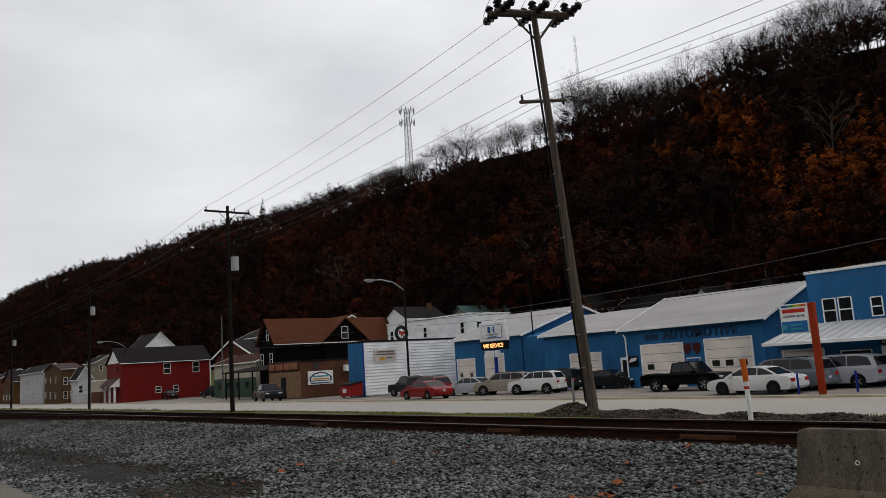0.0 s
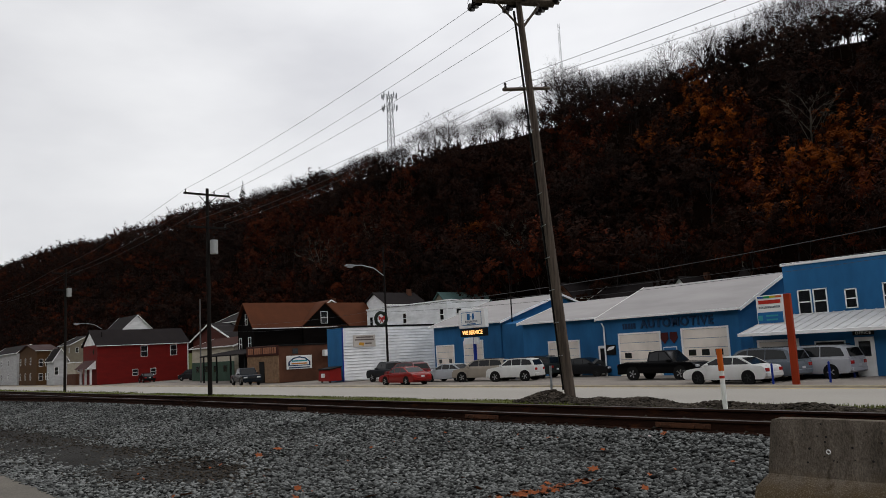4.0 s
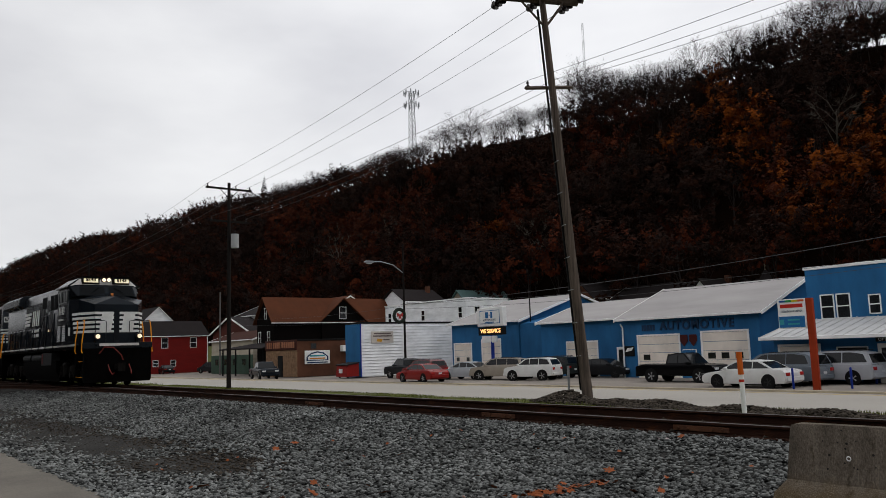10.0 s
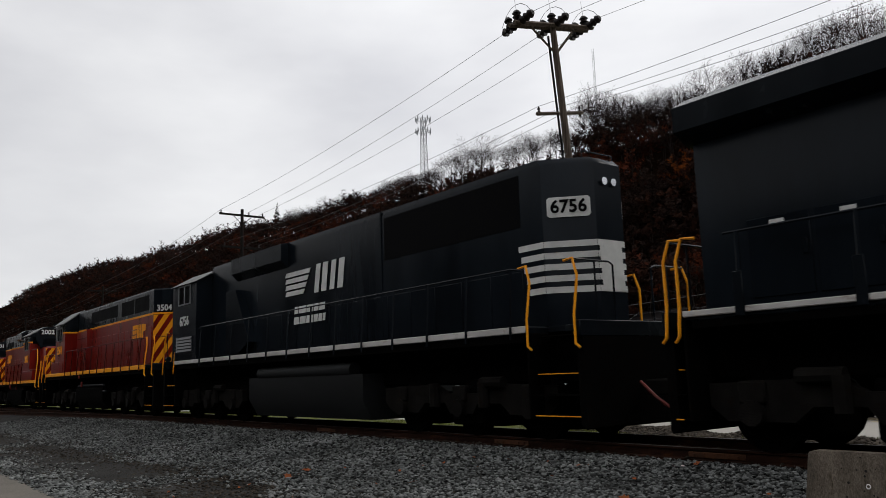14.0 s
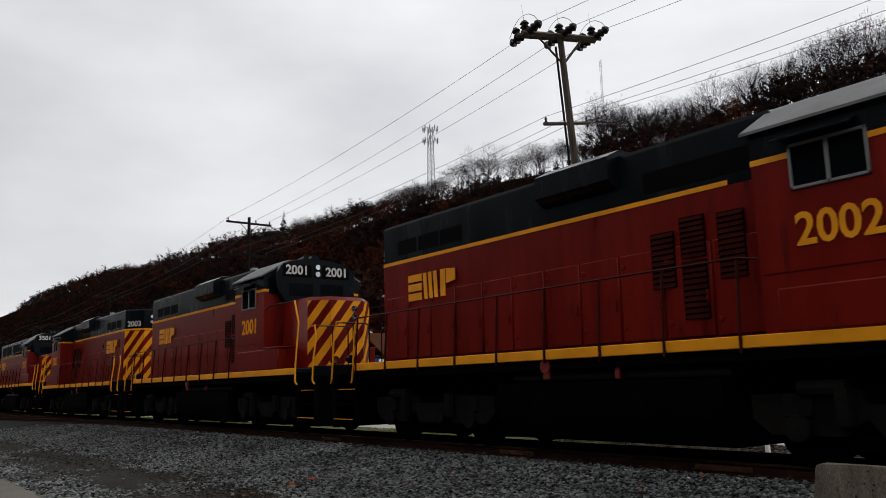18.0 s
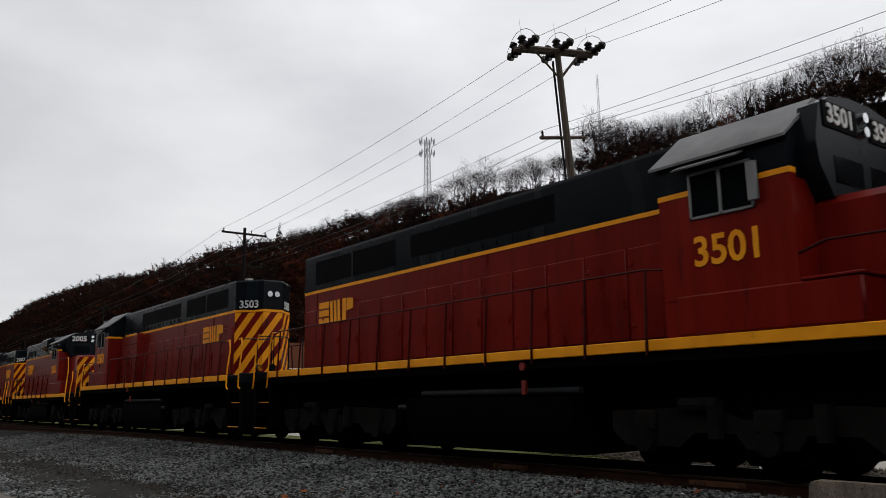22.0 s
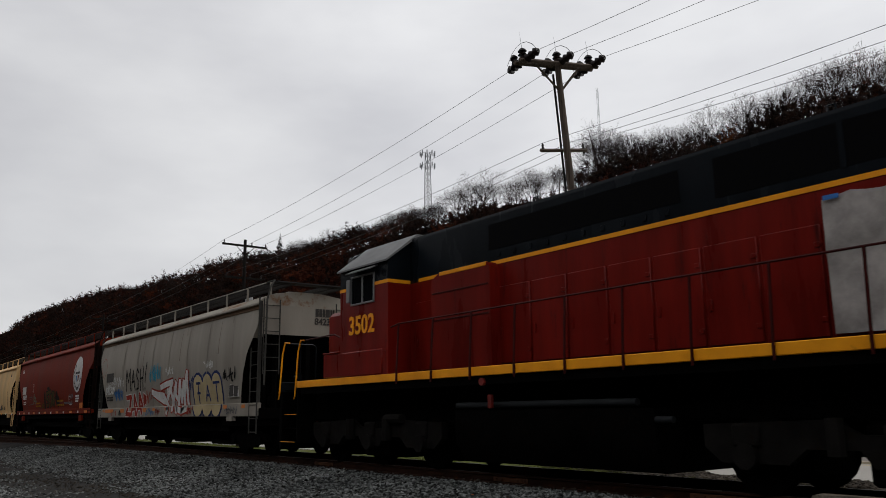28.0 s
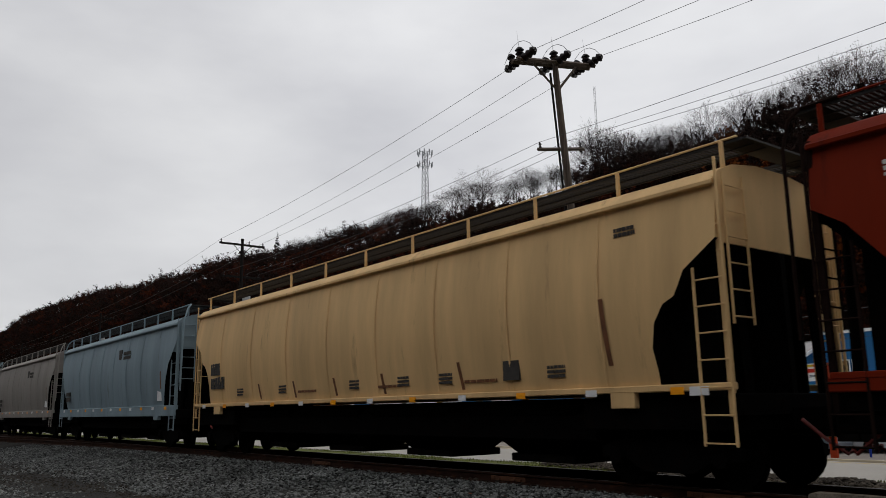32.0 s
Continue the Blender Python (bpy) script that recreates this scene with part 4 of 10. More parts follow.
def side_rails(loco, x0, x1, deck, h, m, n, half=1.46):
    """Handrails along both running boards, one post at a time."""
    for s in (-1, 1):
        part("handrail", Geo().tube([(x0, s * half, deck + h - 0.05), (x0 + 0.3, s * half, deck + h), (x1 - 0.3, s * half, deck + h), (x1, s * half, deck + h - 0.05)], 0.017, 6), m, loco)
        for i in range(n):
            x = x0 + 0.3 + (x1 - x0 - 0.6) * i / (n - 1)
            part("stanchion", Geo().tube([(x, s * half, deck + h), (x, s * (half + 0.065), deck + 0.06), (x, s * (half + 0.075), deck - 0.22)], 0.022, 5), m, loco)
            part("stanchion_foot", box((x - 0.018, s * (half + 0.05), deck - 0.2), (x + 0.018, s * (half + 0.066), deck + 0.01), 0.004), SOOT_SHADE, loco)


def hood_ring(half, z0, z1, cut):
    return [(-half, z0), (-half, z1 - cut), (-half + cut * 0.35, z1 - cut * 0.3), (-half + cut, z1), (half - cut, z1), (half - cut * 0.35, z1 - cut * 0.3), (half, z1 - cut), (half, z0)]


def tapered_prism(plan, z0, z1, cut=0.0):
    """Upright walls over a plan outline of (x, y), top edge drawn in a little."""
    n = len(plan)
    cx, cy = sum(p[0] for p in plan) / n, sum(p[1] for p in plan) / n
    g = Geo()
    rings = [(z0, 0)] + ([(z1 - cut, 0), (z1, cut)] if cut else [(z1, 0)])
    for z, c in rings:
        for x, y in plan:
            d = math.hypot(x - cx, y - cy)
            g.v.append((x - (x - cx) / d * c, y - (y - cy) / d * c, z))
    for k in range(len(rings) - 1):
        for i in range(n):
            g.f.append((k * n + i, k * n + (i + 1) % n, (k + 1) * n + (i + 1) % n, (k + 1) * n + i))
    g.f += [tuple(reversed(range(n))), tuple(range((len(rings) - 1) * n, len(rings) * n))]
    g.m = [0] * len(g.f)
    return g


def letter_blocks(loco, name, x, y, z, w, h, m, face, n=3, slant=0.0, label="", cut=0.32):
    """A painted emblem as plain blocks, one a letter's width, with notches."""
    for i in range(n):
        wi = w / n * 0.86
        x0 = -w / 2 + w / n * (i + 0.07)
        g = Geo()
        q = wi / 6
        if i == 0:
            outs = [[(x0, h * (0.5 - 0.36 * k)), (x0 + wi, h * (0.5 - 0.36 * k)), (x0 + wi, h * (0.22 - 0.36 * k)), (x0, h * (0.22 - 0.36 * k))] for k in range(3)]
        elif i == 1:
            outs = [[(x0 + wi * a_, h / 2), (x0 + wi * (a_ + 0.24), h / 2), (x0 + wi * (a_ + 0.32), -h / 2), (x0 + wi * (a_ + 0.08), -h / 2)] for a_ in (-0.06, 0.3, 0.66)]
        else:
            outs = [[(x0, -h / 2), (x0 + q * 2, -h / 2), (x0 + q * 2, h / 2), (x0, h / 2)], [(x0 + q * 2.4, -h * 0.05), (x0 + wi, h * 0.02), (x0 + wi, h * 0.45), (x0 + q * 2.4, h / 2)]]
        for o in outs:
            g.prism([(a + slant * b, b) for a, b in o], "z", -0.004, 0.006)
        ob = part(name, g, m, loco, label)
        ob.matrix_basis = at(x, y, z, face)


def louvre_panel(loco, x, s, z, w, h, y, n, m=None):
    g = Geo()
    g.box((x - w / 2, s * (y - 0.01), z - h / 2), (x + w / 2, s * (y + 0.006), z + h / 2), 0.004)
    p = part("louvre_panel", g, LOUVRE if m is None else BLACK, loco)
    g = Geo()
    for i in range(n):
        zz = z - h / 2 + h * (i + 0.5) / n
        g.prism([(s * y, zz - h / n * 0.3), (s * (y + 0.028), zz - h / n * 0.42), (s * (y + 0.006), zz + h / n * 0.3)], "x", x - w / 2 + 0.02, x + w / 2 - 0.02)
    part("slat_set", g, LOUVRE_SLAT if m is None else m, p)


def window(loco, x0, x1, z0, z1, s, y, mirror=True):
    g = Geo()
    t = 0.04
    for a, b in (((x0, z0), (x1, z0 + t)), ((x0, z1 - t), (x1, z1)), ((x0, z0), (x0 + t, z1)), ((x1 - t, z0), (x1, z1)), (((x0 + x1) / 2 - 0.025, z0), ((x0 + x1) / 2 + 0.025, z1))):
        g.box((a[0], s * (y - 0.02), a[1]), (b[0], s * (y + 0.03), b[1]), 0.005)
    w = part("window_frame", g, ALUMINIUM, loco)
    part("pane", box((x0 + t, s * (y - 0.01), z0 + t), (x1 - t, s * (y + 0.01), z1 - t)), CAB_GLASS, w)
    if mirror:
        part("mirror", box((x1 - 0.05, s * (y + 0.04), z0 + 0.08), (x1 + 0.1, s * (y + 0.09), z1 - 0.06), 0.01), ALUMINIUM, loco)


def swp_loco(number, six, tarp=False, emblem_n=3):
    """Maroon, black and yellow hood unit, cab towards +x."""
    L = 19.75 if six else 17.0
    sill = 16.9 if six else 14.0
    deck = 1.92 if six else 1.68
    hood0, cab0, cab1, nose1 = (-8.3, 4.35, 6.35, 8.25) if six else (-7.3, 3.1, 5.1, 7.05)
    top, stripe = (4.86, 3.86) if six else (4.75, 3.84)
    hw, cw = 0.92, 1.5
    kind = "six-axle" if six else "four-axle"
    loco = thing("locomotive", "maroon, black and yellow %s road-switcher locomotive numbered %s" % (kind, number), "locomotive", group="maroon locomotives of the train")
    loco_frame(loco, L, sill, deck, YELLOW, 0.165, tall=() if six else (1,))
    for x in ((-L / 2 + 4.3, L / 2 - 4.3) if six else (-L / 2 + 3.9, L / 2 - 3.9)):
        loco_truck(loco, x, 3 if six else 2)
    part("fuel_tank", Geo().prism([(-1.35, 0.6), (-1.1, 0.22), (1.1, 0.22), (1.35, 0.6), (1.35, 1.15), (-1.35, 1.15)], "x", -2.3, 2.3), SOOT_SHADE, loco)
    for s in (-1, 1):
        part("air_reservoir", Geo().tube([(-1.9, s * 1.2, 1.24), (2.4, s * 1.2, 1.24)], 0.06 if six else 0.09, 10), STEEL_PIPE if six else TANK, loco)
        if six:
            part("air_reservoir", Geo().tube([(-2.6, s * 1.3, 0.98), (1.2, s * 1.3, 0.98)], 0.05, 10), STEEL_PIPE, loco)
        fx = 0.7 if six else 0.0
        part("fuel_filler", box((0.5 + fx, s * 1.33, 1.18), (0.6 + fx, s * 1.4, 1.42), 0.01), RED_PAINT, loco)
        g = Geo().tube([(-0.9 + fx * 3.2, s * 1.44, deck - 0.27), (-0.9 + fx * 3.2, s * 1.5, deck - 0.27)], 0.07 if six else 0.11, 14)
        if not six:
            g.box((-0.97, s * 1.42, deck - 0.48), (-0.83, s * 1.48, deck - 0.3), 0.01)
        part("fuel_cutoff", g, RED_PAINT, loco, "red emergency fuel shut-off")
    # long hood with a chamfered end
    c = 0.72 if six else 0.7
    plan = [(cab0 + 0.02, -hw), (cab0 + 0.02, hw), (hood0 + c, hw), (hood0, 0.32), (hood0, -0.32), (hood0 + c, -hw)]
    part("long_hood", tapered_prism(plan, deck, stripe), MAROON, loco)
    part("hood_stripe", tapered_prism([(x - (0.35 if six else 0.75) if x > 0 else x - 0.012, y * 1.012) for x, y in plan], stripe, stripe + 0.075), YELLOW, loco, "yellow stripe")
    part("hood_top", tapered_prism(plan, stripe, top - 0.06, 0.0), BLACK, loco, "black upper hood")
    part("hood_crown", tapered_prism(plan, top - 0.06, top, 0.055), BLACK, loco, "rounded black hood edge")
    end = [(hood0 + c, hw), (hood0, 0.32), (hood0, -0.32), (hood0 + c, -hw)]
    part("warning_stripes", diagonal_bands(end, deck + 0.02, stripe - 0.02, 0.24, slope=0.75, phase=0.0 if six else -0.13), YELLOW, loco, "yellow diagonal warning stripes", smooth=False)
    for s in (-1, 1):
        mid = ((hood0 + c * 0.5), s * 0.62)
        nx, ny = -(hw - 0.32), s * c
        ln = math.hypot(nx, ny)
        nx, ny = nx / ln, ny / ln
        zax = Vector((nx, ny, 0))
        yax = Vector((0, 0, 1))
        xax = yax.cross(zax)
        m3 = Matrix((xax, yax, zax)).transposed().to_4x4()
        b = part("number_board", Geo().prism([(-0.36, -0.17), (0.36, -0.17), (0.36, 0.17), (-0.36, 0.17)], "z", 0, 0.012), BOARD, loco)
        zb = stripe + (0.23 if six else 0.27)
        b.matrix_basis = Matrix.Translation((mid[0] + nx * 0.002, mid[1] + ny * 0.002, zb)) @ m3
        lettering("road_number", number, 0.33, WHITE_PAINT, b, Matrix.Translation((0, 0, 0.018)), bold=0.007)
    g = Geo()
    for z in (stripe + 0.36, stripe + 0.58):
        if six:
            break
        g.tube([(hood0 - 0.05, 0, z), (hood0 + 0.02, 0, z)], 0.075, 12)
    if six:
        for y in (-0.12, 0.12):
            g.tube([(hood0 - 0.05, y, stripe + 0.55), (hood0 + 0.02, y, stripe + 0.55)], 0.09, 12)
    part("headlamp", g, CHROME, loco, "unlit twin headlamp")
    # hood sides
    for s in (-1, 1):
        n = 13 if six else 11
        for i in range(n):
            x0 = hood0 + c + 0.12 + i * (cab0 - hood0 - c - 0.3) / n
            x1 = x0 + (cab0 - hood0 - c - 0.3) / n - 0.05
            d = part("hood_door", box((x0, s * (hw - 0.005), deck + 0.06), (x1, s * (hw + 0.028), deck + (1.5 if six else 1.42)), 0.014), MAROON, loco)
            part("latch", box((x1 - 0.1, s * (hw + 0.02), deck + 0.55), (x1 - 0.06, s * (hw + 0.055), deck + 0.72), 0.005), MAROON, d)
            for z in (0.25, 1.2):
                part("hinge", box((x0 + 0.01, s * (hw + 0.02), deck + z), (x0 + 0.09, s * (hw + 0.045), deck + z + 0.07), 0.006), MAROON, d)
        if not six:
            for x, z, h, k in ((1.2, 2.92, 0.85, 10), (1.74, 3.2, 0.62, 8), (1.74, 2.42, 0.85, 10), (2.38, 3.0, 0.95, 12)):
                louvre_panel(loco, x, s, z, 0.44, h, hw + 0.03, k)
            part("radiator_intake", box((-6.0, s * (hw - 0.02), stripe + 0.2), (-3.7, s * (hw + 0.004), stripe + 0.52), 0.0), BOARD, loco, "dark radiator intake")
            for q in (-5.25, -4.45):
                part("intake_bar", box((q - 0.03, s * (hw - 0.01), stripe + 0.2), (q + 0.03, s * (hw + 0.012), stripe + 0.52)), BLACK, loco)
            part("upper_intake", box((0.9, s * (hw - 0.02), stripe + 0.16), (2.9, s * (hw + 0.004), stripe + 0.5)), BOARD, loco)
        else:
            part("radiator_grille", box((-7.0, s * (hw - 0.02), stripe + 0.22), (-3.3, s * (hw + 0.004), stripe + 0.82)), BOARD, loco, "black radiator grille")
            part("grille_bar", box((-5.2, s * (hw - 0.01), stripe + 0.2), (-5.12, s * (hw + 0.012), stripe + 0.84)), BLACK, loco)
            part("dynamic_brake_grille", box((-2.7, s * (hw - 0.02), stripe + 0.3), (1.7, s * (hw + 0.006), stripe + 0.8)), BOARD, loco, "black dynamic-brake grille")
            for i in range(10):
                part("hood_bracket", box((-2.5 + i * 0.43, s * (hw - 0.005), stripe + 0.14), (-2.42 + i * 0.43, s * (hw + 0.02), stripe + 0.24), 0.004), BLACK, loco)
            if s > 0:
                part("blower_duct", Geo().prism([(1.4, deck), (3.05, deck), (3.25, deck + 0.5), (3.25, stripe - 0.12), (2.95, stripe + 0.03), (1.5, stripe + 0.03), (1.4, stripe - 0.1)], "y", hw, hw + 0.26), MAROON, loco)
                part("duct_stripe", box((1.5, hw + 0.2, stripe - 0.045), (2.95, hw + 0.272, stripe + 0.034), 0.006), YELLOW, loco, "yellow stripe")
                for z in (stripe - 0.95, stripe - 0.4):
                    part("duct_seam", box((1.45, hw + 0.25, z), (3.2, hw + 0.275, z + 0.03), 0.005), MAROON_DARK, loco)
            for q in (-6.9, -5.1, 0.4):
                part("lifting_eye", Geo().tube([(q, s * 0.84, top - 0.03), (q, s * 0.84, top + 0.1), (q + 0.1, s * 0.84, top + 0.1), (q + 0.1, s * 0.84, top - 0.03)], 0.018, 5), BLACK, loco)
        face = FACE_NEAR if s < 0 else FACE_FAR
        if not (tarp and s > 0):
            xe = (-5.9 if six else -4.75)
            letter_blocks(loco, "emblem", xe, s * (hw + 0.036), 3.3 if six else 3.24, 1.75, 0.56, YELLOW, face, emblem_n, 0.0, "yellow block emblem")
    if not six:
        g = Geo().prism([(-0.95, 4.2), (-1.16, 4.34), (-1.16, 4.72), (-0.86, 4.87), (0.86, 4.87), (1.16, 4.72), (1.16, 4.34), (0.95, 4.2)], "x", -1.3, 0.4)
        part("dynamic_brake_blister", g, BLACK, loco)
        part("blister_top", box((-1.22, -0.82, 4.87), (0.32, 0.82, 4.895), 0.01), ROOF_GREY, loco)
    for i, x in enumerate((-6.5, -5.3, -4.1, 0.6) if six else (-5.4, -4.2, -0.4)):
        z = top if not (not six and i == 2) else 4.88
        part("roof_fan", Geo().tube([(x, 0, z - 0.02), (x, 0, z + 0.12)], 0.52, 16), BLACK, loco)
    for i, x in enumerate((-1.9, 1.3)):
        part("exhaust_stack", Geo().box((x - 0.2, -0.12, top - 0.02), (x + 0.2, 0.12, top + 0.2), 0.03), SOOT_SHADE, loco)
    # cab
    eave, ridge = stripe + (0.48 if six else 0.44), 4.97 if six else 4.77
    low = [(-cw, deck), (-cw, stripe), (cw, stripe), (cw, deck)]
    part("cab", Geo().prism(low, "x", cab0, cab1), MAROON, loco)
    part("cab_stripe", box((cab0 - 0.006, -cw - 0.008, stripe), (cab1 + 0.006, cw + 0.008, stripe + 0.075)), YELLOW, loco, "yellow stripe")
    part("cab_upper", Geo().prism([(-cw, stripe + 0.075), (-cw, eave), (-0.75, ridge - 0.03), (0.75, ridge - 0.03), (cw, eave), (cw, stripe + 0.075)], "x", cab0, cab1), BLACK, loco)
    part("cab_roof", Geo().prism([(-cw - 0.09, eave - 0.03), (-cw - 0.09, eave + 0.01), (-0.78, ridge + 0.01), (0.78, ridge + 0.01), (cw + 0.09, eave + 0.01), (cw + 0.09, eave - 0.03), (0.74, ridge - 0.035), (-0.74, ridge - 0.035)], "x", cab0 - 0.08, cab1 + 0.02), ROOF_GREY, loco, "sooty grey sloped cab roof")
    part("cab_face", Geo().prism([(-0.95, stripe - 0.3), (-1.24, stripe + 0.1), (-1.28, stripe + 0.42), (-1.12, ridge - 0.2), (-0.8, ridge - 0.05), (-0.3, ridge + 0.03), (0.3, ridge + 0.03), (0.8, ridge - 0.05), (1.12, ridge - 0.2), (1.28, stripe + 0.42), (1.24, stripe + 0.1), (0.95, stripe - 0.3)], "x", cab1 - 0.02, cab1 + 0.26), BLACK, loco)
    for s in (-1, 1):
        zc = (stripe - 0.36, stripe + 0.3) if six else (stripe - 0.42, stripe + 0.16)
        window(loco, cab0 + 0.52, cab1 - 0.5, zc[0], zc[1], s, cw, mirror=six)
        part("awning", Geo().prism([(s * cw, zc[1] + 0.12), (s * (cw + 0.22), zc[1] + 0.02), (s * (cw + 0.23), zc[1] + 0.04), (s * cw, zc[1] + 0.15)], "x", cab0 + 0.4, cab1 - 0.6), ROOF_GREY if six else BLACK, loco)
        face = FACE_NEAR if s < 0 else FACE_FAR
        lettering("road_number", number, 0.57, YELLOW, loco, at((cab0 + cab1) / 2 + 0.06, s * (cw + 0.008), 3.03 if six else 2.9, face), "yellow road number", bold=0.012, xscale=0.95)
        part("cab_seam", box((cab0 + 0.05, s * cw, 2.42), (cab1 - 0.02, s * (cw + 0.014), 2.455)), MAROON, loco)
        part("cab_front_window", Geo().box((cab1 + 0.0, s * 0.98, stripe - 0.05), (cab1 + 0.015, s * 1.36, stripe + 0.38)), CAB_GLASS, loco)
        b = part("number_board", box((cab1 + 0.24, s * 0.18, ridge - 0.5), (cab1 + 0.28, s * 1.06, ridge - 0.14), 0.008), BOARD, loco)
        lettering("road_number", number, 0.36, WHITE_PAINT, b, at(cab1 + 0.286, s * 0.63, ridge - 0.32, FACE_FRONT), bold=0.009)
        part("windscreen", box((cab1 + 0.24, s * 0.12, stripe - 0.1), (cab1 + 0.272, s * 0.86, stripe + 0.26), 0.005), CAB_GLASS, loco)
    g = Geo()
    for z in (ridge - 0.4, ridge - 0.2):
        g.tube([(cab1 + 0.24, 0, z), (cab1 + 0.33, 0, z)], 0.075, 12)
    part("headlamp", g, CHROME, loco, "unlit twin headlamp")
    g = Geo()
    for y, ln in ((-0.15, 0.5), (0.05, 0.62), (0.22, 0.45)):
        g.tube([(cab1 - 0.7, y, ridge + 0.12), (cab1 - 0.7 + ln, y, ridge + 0.14), (cab1 - 0.62 + ln, y, ridge + 0.14)], 0.03, 8, r2=0.09)
    g.box((cab1 - 0.8, -0.2, ridge), (cab1 - 0.6, 0.25, ridge + 0.1), 0.02)
    part("air_horn", g, BLACK, loco)
    # short hood
    nw = 0.95
    nplan = [(cab1, -nw), (nose1 - 0.42, -nw), (nose1, -0.5), (nose1, 0.5), (nose1 - 0.42, nw), (cab1, nw)]
    ntop = stripe - 0.28
    part("short_hood", tapered_prism(nplan, deck, ntop, 0.1), MAROON, loco)
    part("warning_stripes", diagonal_bands([(nose1 - 0.42, -nw), (nose1, -0.5), (nose1, 0.5), (nose1 - 0.42, nw)], deck + 0.02, ntop - 0.1, 0.24, slope=0.75), YELLOW, loco, "yellow diagonal warning stripes", smooth=False)
    g = Geo()
    for z in (ntop - 0.32, ntop - 0.55):
        g.tube([(nose1 - 0.02, 0.2, z), (nose1 + 0.05, 0.2, z)], 0.085, 12)
    part("nose_lamp", g, CHROME, loco)
    for d, e in ((1, L / 2 - 0.45), (-1, -(L / 2 - 0.45))):
        for y in (-0.95, 0.95):
            g = Geo().tube([(e - d * 0.02, y, deck + 0.15), (e + d * 0.1, y, deck + 0.15)], 0.1, 12)
            q = part("ditch_lamp", g, BLACK, loco)
            part("lens", Geo().tube([(e + d * 0.1, y, deck + 0.15), (e + d * 0.115, y, deck + 0.15)], 0.085, 12), CHROME, q)
    side_rails(loco, hood0 + 0.1, cab0 - 0.05, deck, 1.02, MAROON_DARK, 11 if six else 9)
    for s in (-1, 1):
        # the locker on the walkway beside the short hood, and the rail that drops from the cab
        box_end = cab1 + (0.75 if six else 0.95)
        part("side_locker", box((cab0 + 0.2, s * 0.9, deck), (box_end, s * (cw + 0.02), deck + 0.56), 0.03), MAROON, loco)
        part("locker_lid", box((cab1 + 0.02, s * 0.92, deck + 0.56), (box_end + 0.02, s * (cw + 0.03), deck + 0.6), 0.012), MAROON, loco)
        rise = deck + (1.0 if six else 1.72)
        part("cab_handrail", Geo().tube([(cab1 - 0.02, s * (cw - 0.03), rise - 0.1), (cab1 + 0.35, s * (cw - 0.05), rise + 0.02), (sill / 2 - 0.24, s * 1.42, rise)], 0.019, 6), MAROON_DARK, loco)
    if tarp:
        g = Geo()
        for i in range(12):
            for j in range(9):
                g.v.append((-6.95 + i * 0.19, hw + 0.085 + 0.03 * noise.noise((i * 0.7, j * 0.6, 4)), 2.0 + j * 0.215 + 0.05 * noise.noise((i * 0.5, j, 8))))
        for i in range(11):
            for j in range(8):
                g.f.append((i * 9 + j, i * 9 + j + 1, (i + 1) * 9 + j + 1, (i + 1) * 9 + j))
                g.m.append(0)
        part("taped_sheet", g, mat("milky_plastic_sheet", (0.36, 0.33, 0.31), 0.35, var=0.35, scale=2.5, bump=0.2, bscale=8, spec=0.5), loco, "milky plastic sheet taped over the emblem")
        g = Geo()
        for a, b in (((-6.99, 2.9), (-6.92, 3.75)), ((-6.98, 2.3), (-6.93, 2.7)), ((-6.9, 2.62), (-6.6, 2.68)), ((-5.1, 3.68), (-4.9, 3.74))):
            g.box((a[0], hw + 0.112, a[1]), (b[0], hw + 0.122, b[1]))
        part("masking_tape", g, mat("blue_masking_tape", (0.03, 0.17, 0.5), 0.6, bump=0), loco, "blue masking tape")
    return loco


def speed_bars(loco, x, y, z, face, size=1.0, flip=1, label="white speed-line emblem"):
    """Plain white bars and blocks in place of the railway's emblem."""
    for i in range(4):
        zz = (0.3 - i * 0.2) * size
        w0, w1 = -1.95 * size, (-0.25 - 0.13 * i) * size
        g = Geo().prism([(w0 * flip, zz - 0.07 * size), ((w1 - 0.1 * size) * flip, zz - 0.07 * size), (w1 * flip, zz + 0.07 * size), ((w0 + 0.08 * size) * flip, zz + 0.07 * size)], "z", -0.003, 0.006)
        ob = part("emblem_bar", g, WHITE_PAINT, loco, label)
        ob.matrix_basis = at(x, y, z, face)
    for a, b in ((-0.05, 0.8), (0.88, 1.75)):
        g = Geo()
        s = size
        g.prism([(a * s * flip, -0.42 * s), ((a + 0.26) * s * flip, -0.42 * s), ((a + 0.42) * s * flip, 0.42 * s), ((a + 0.16) * s * flip, 0.42 * s)], "z", -0.003, 0.006)
        g.prism([((b - 0.42) * s * flip, -0.42 * s), ((b - 0.12) * s * flip, -0.42 * s), ((b + 0.02) * s * flip, 0.42 * s), ((b - 0.28) * s * flip, 0.42 * s)], "z", -0.003, 0.006)
        ob = part("emblem_block", g, WHITE_PAINT, loco, label)
        ob.matrix_basis = at(x, y, z, face)


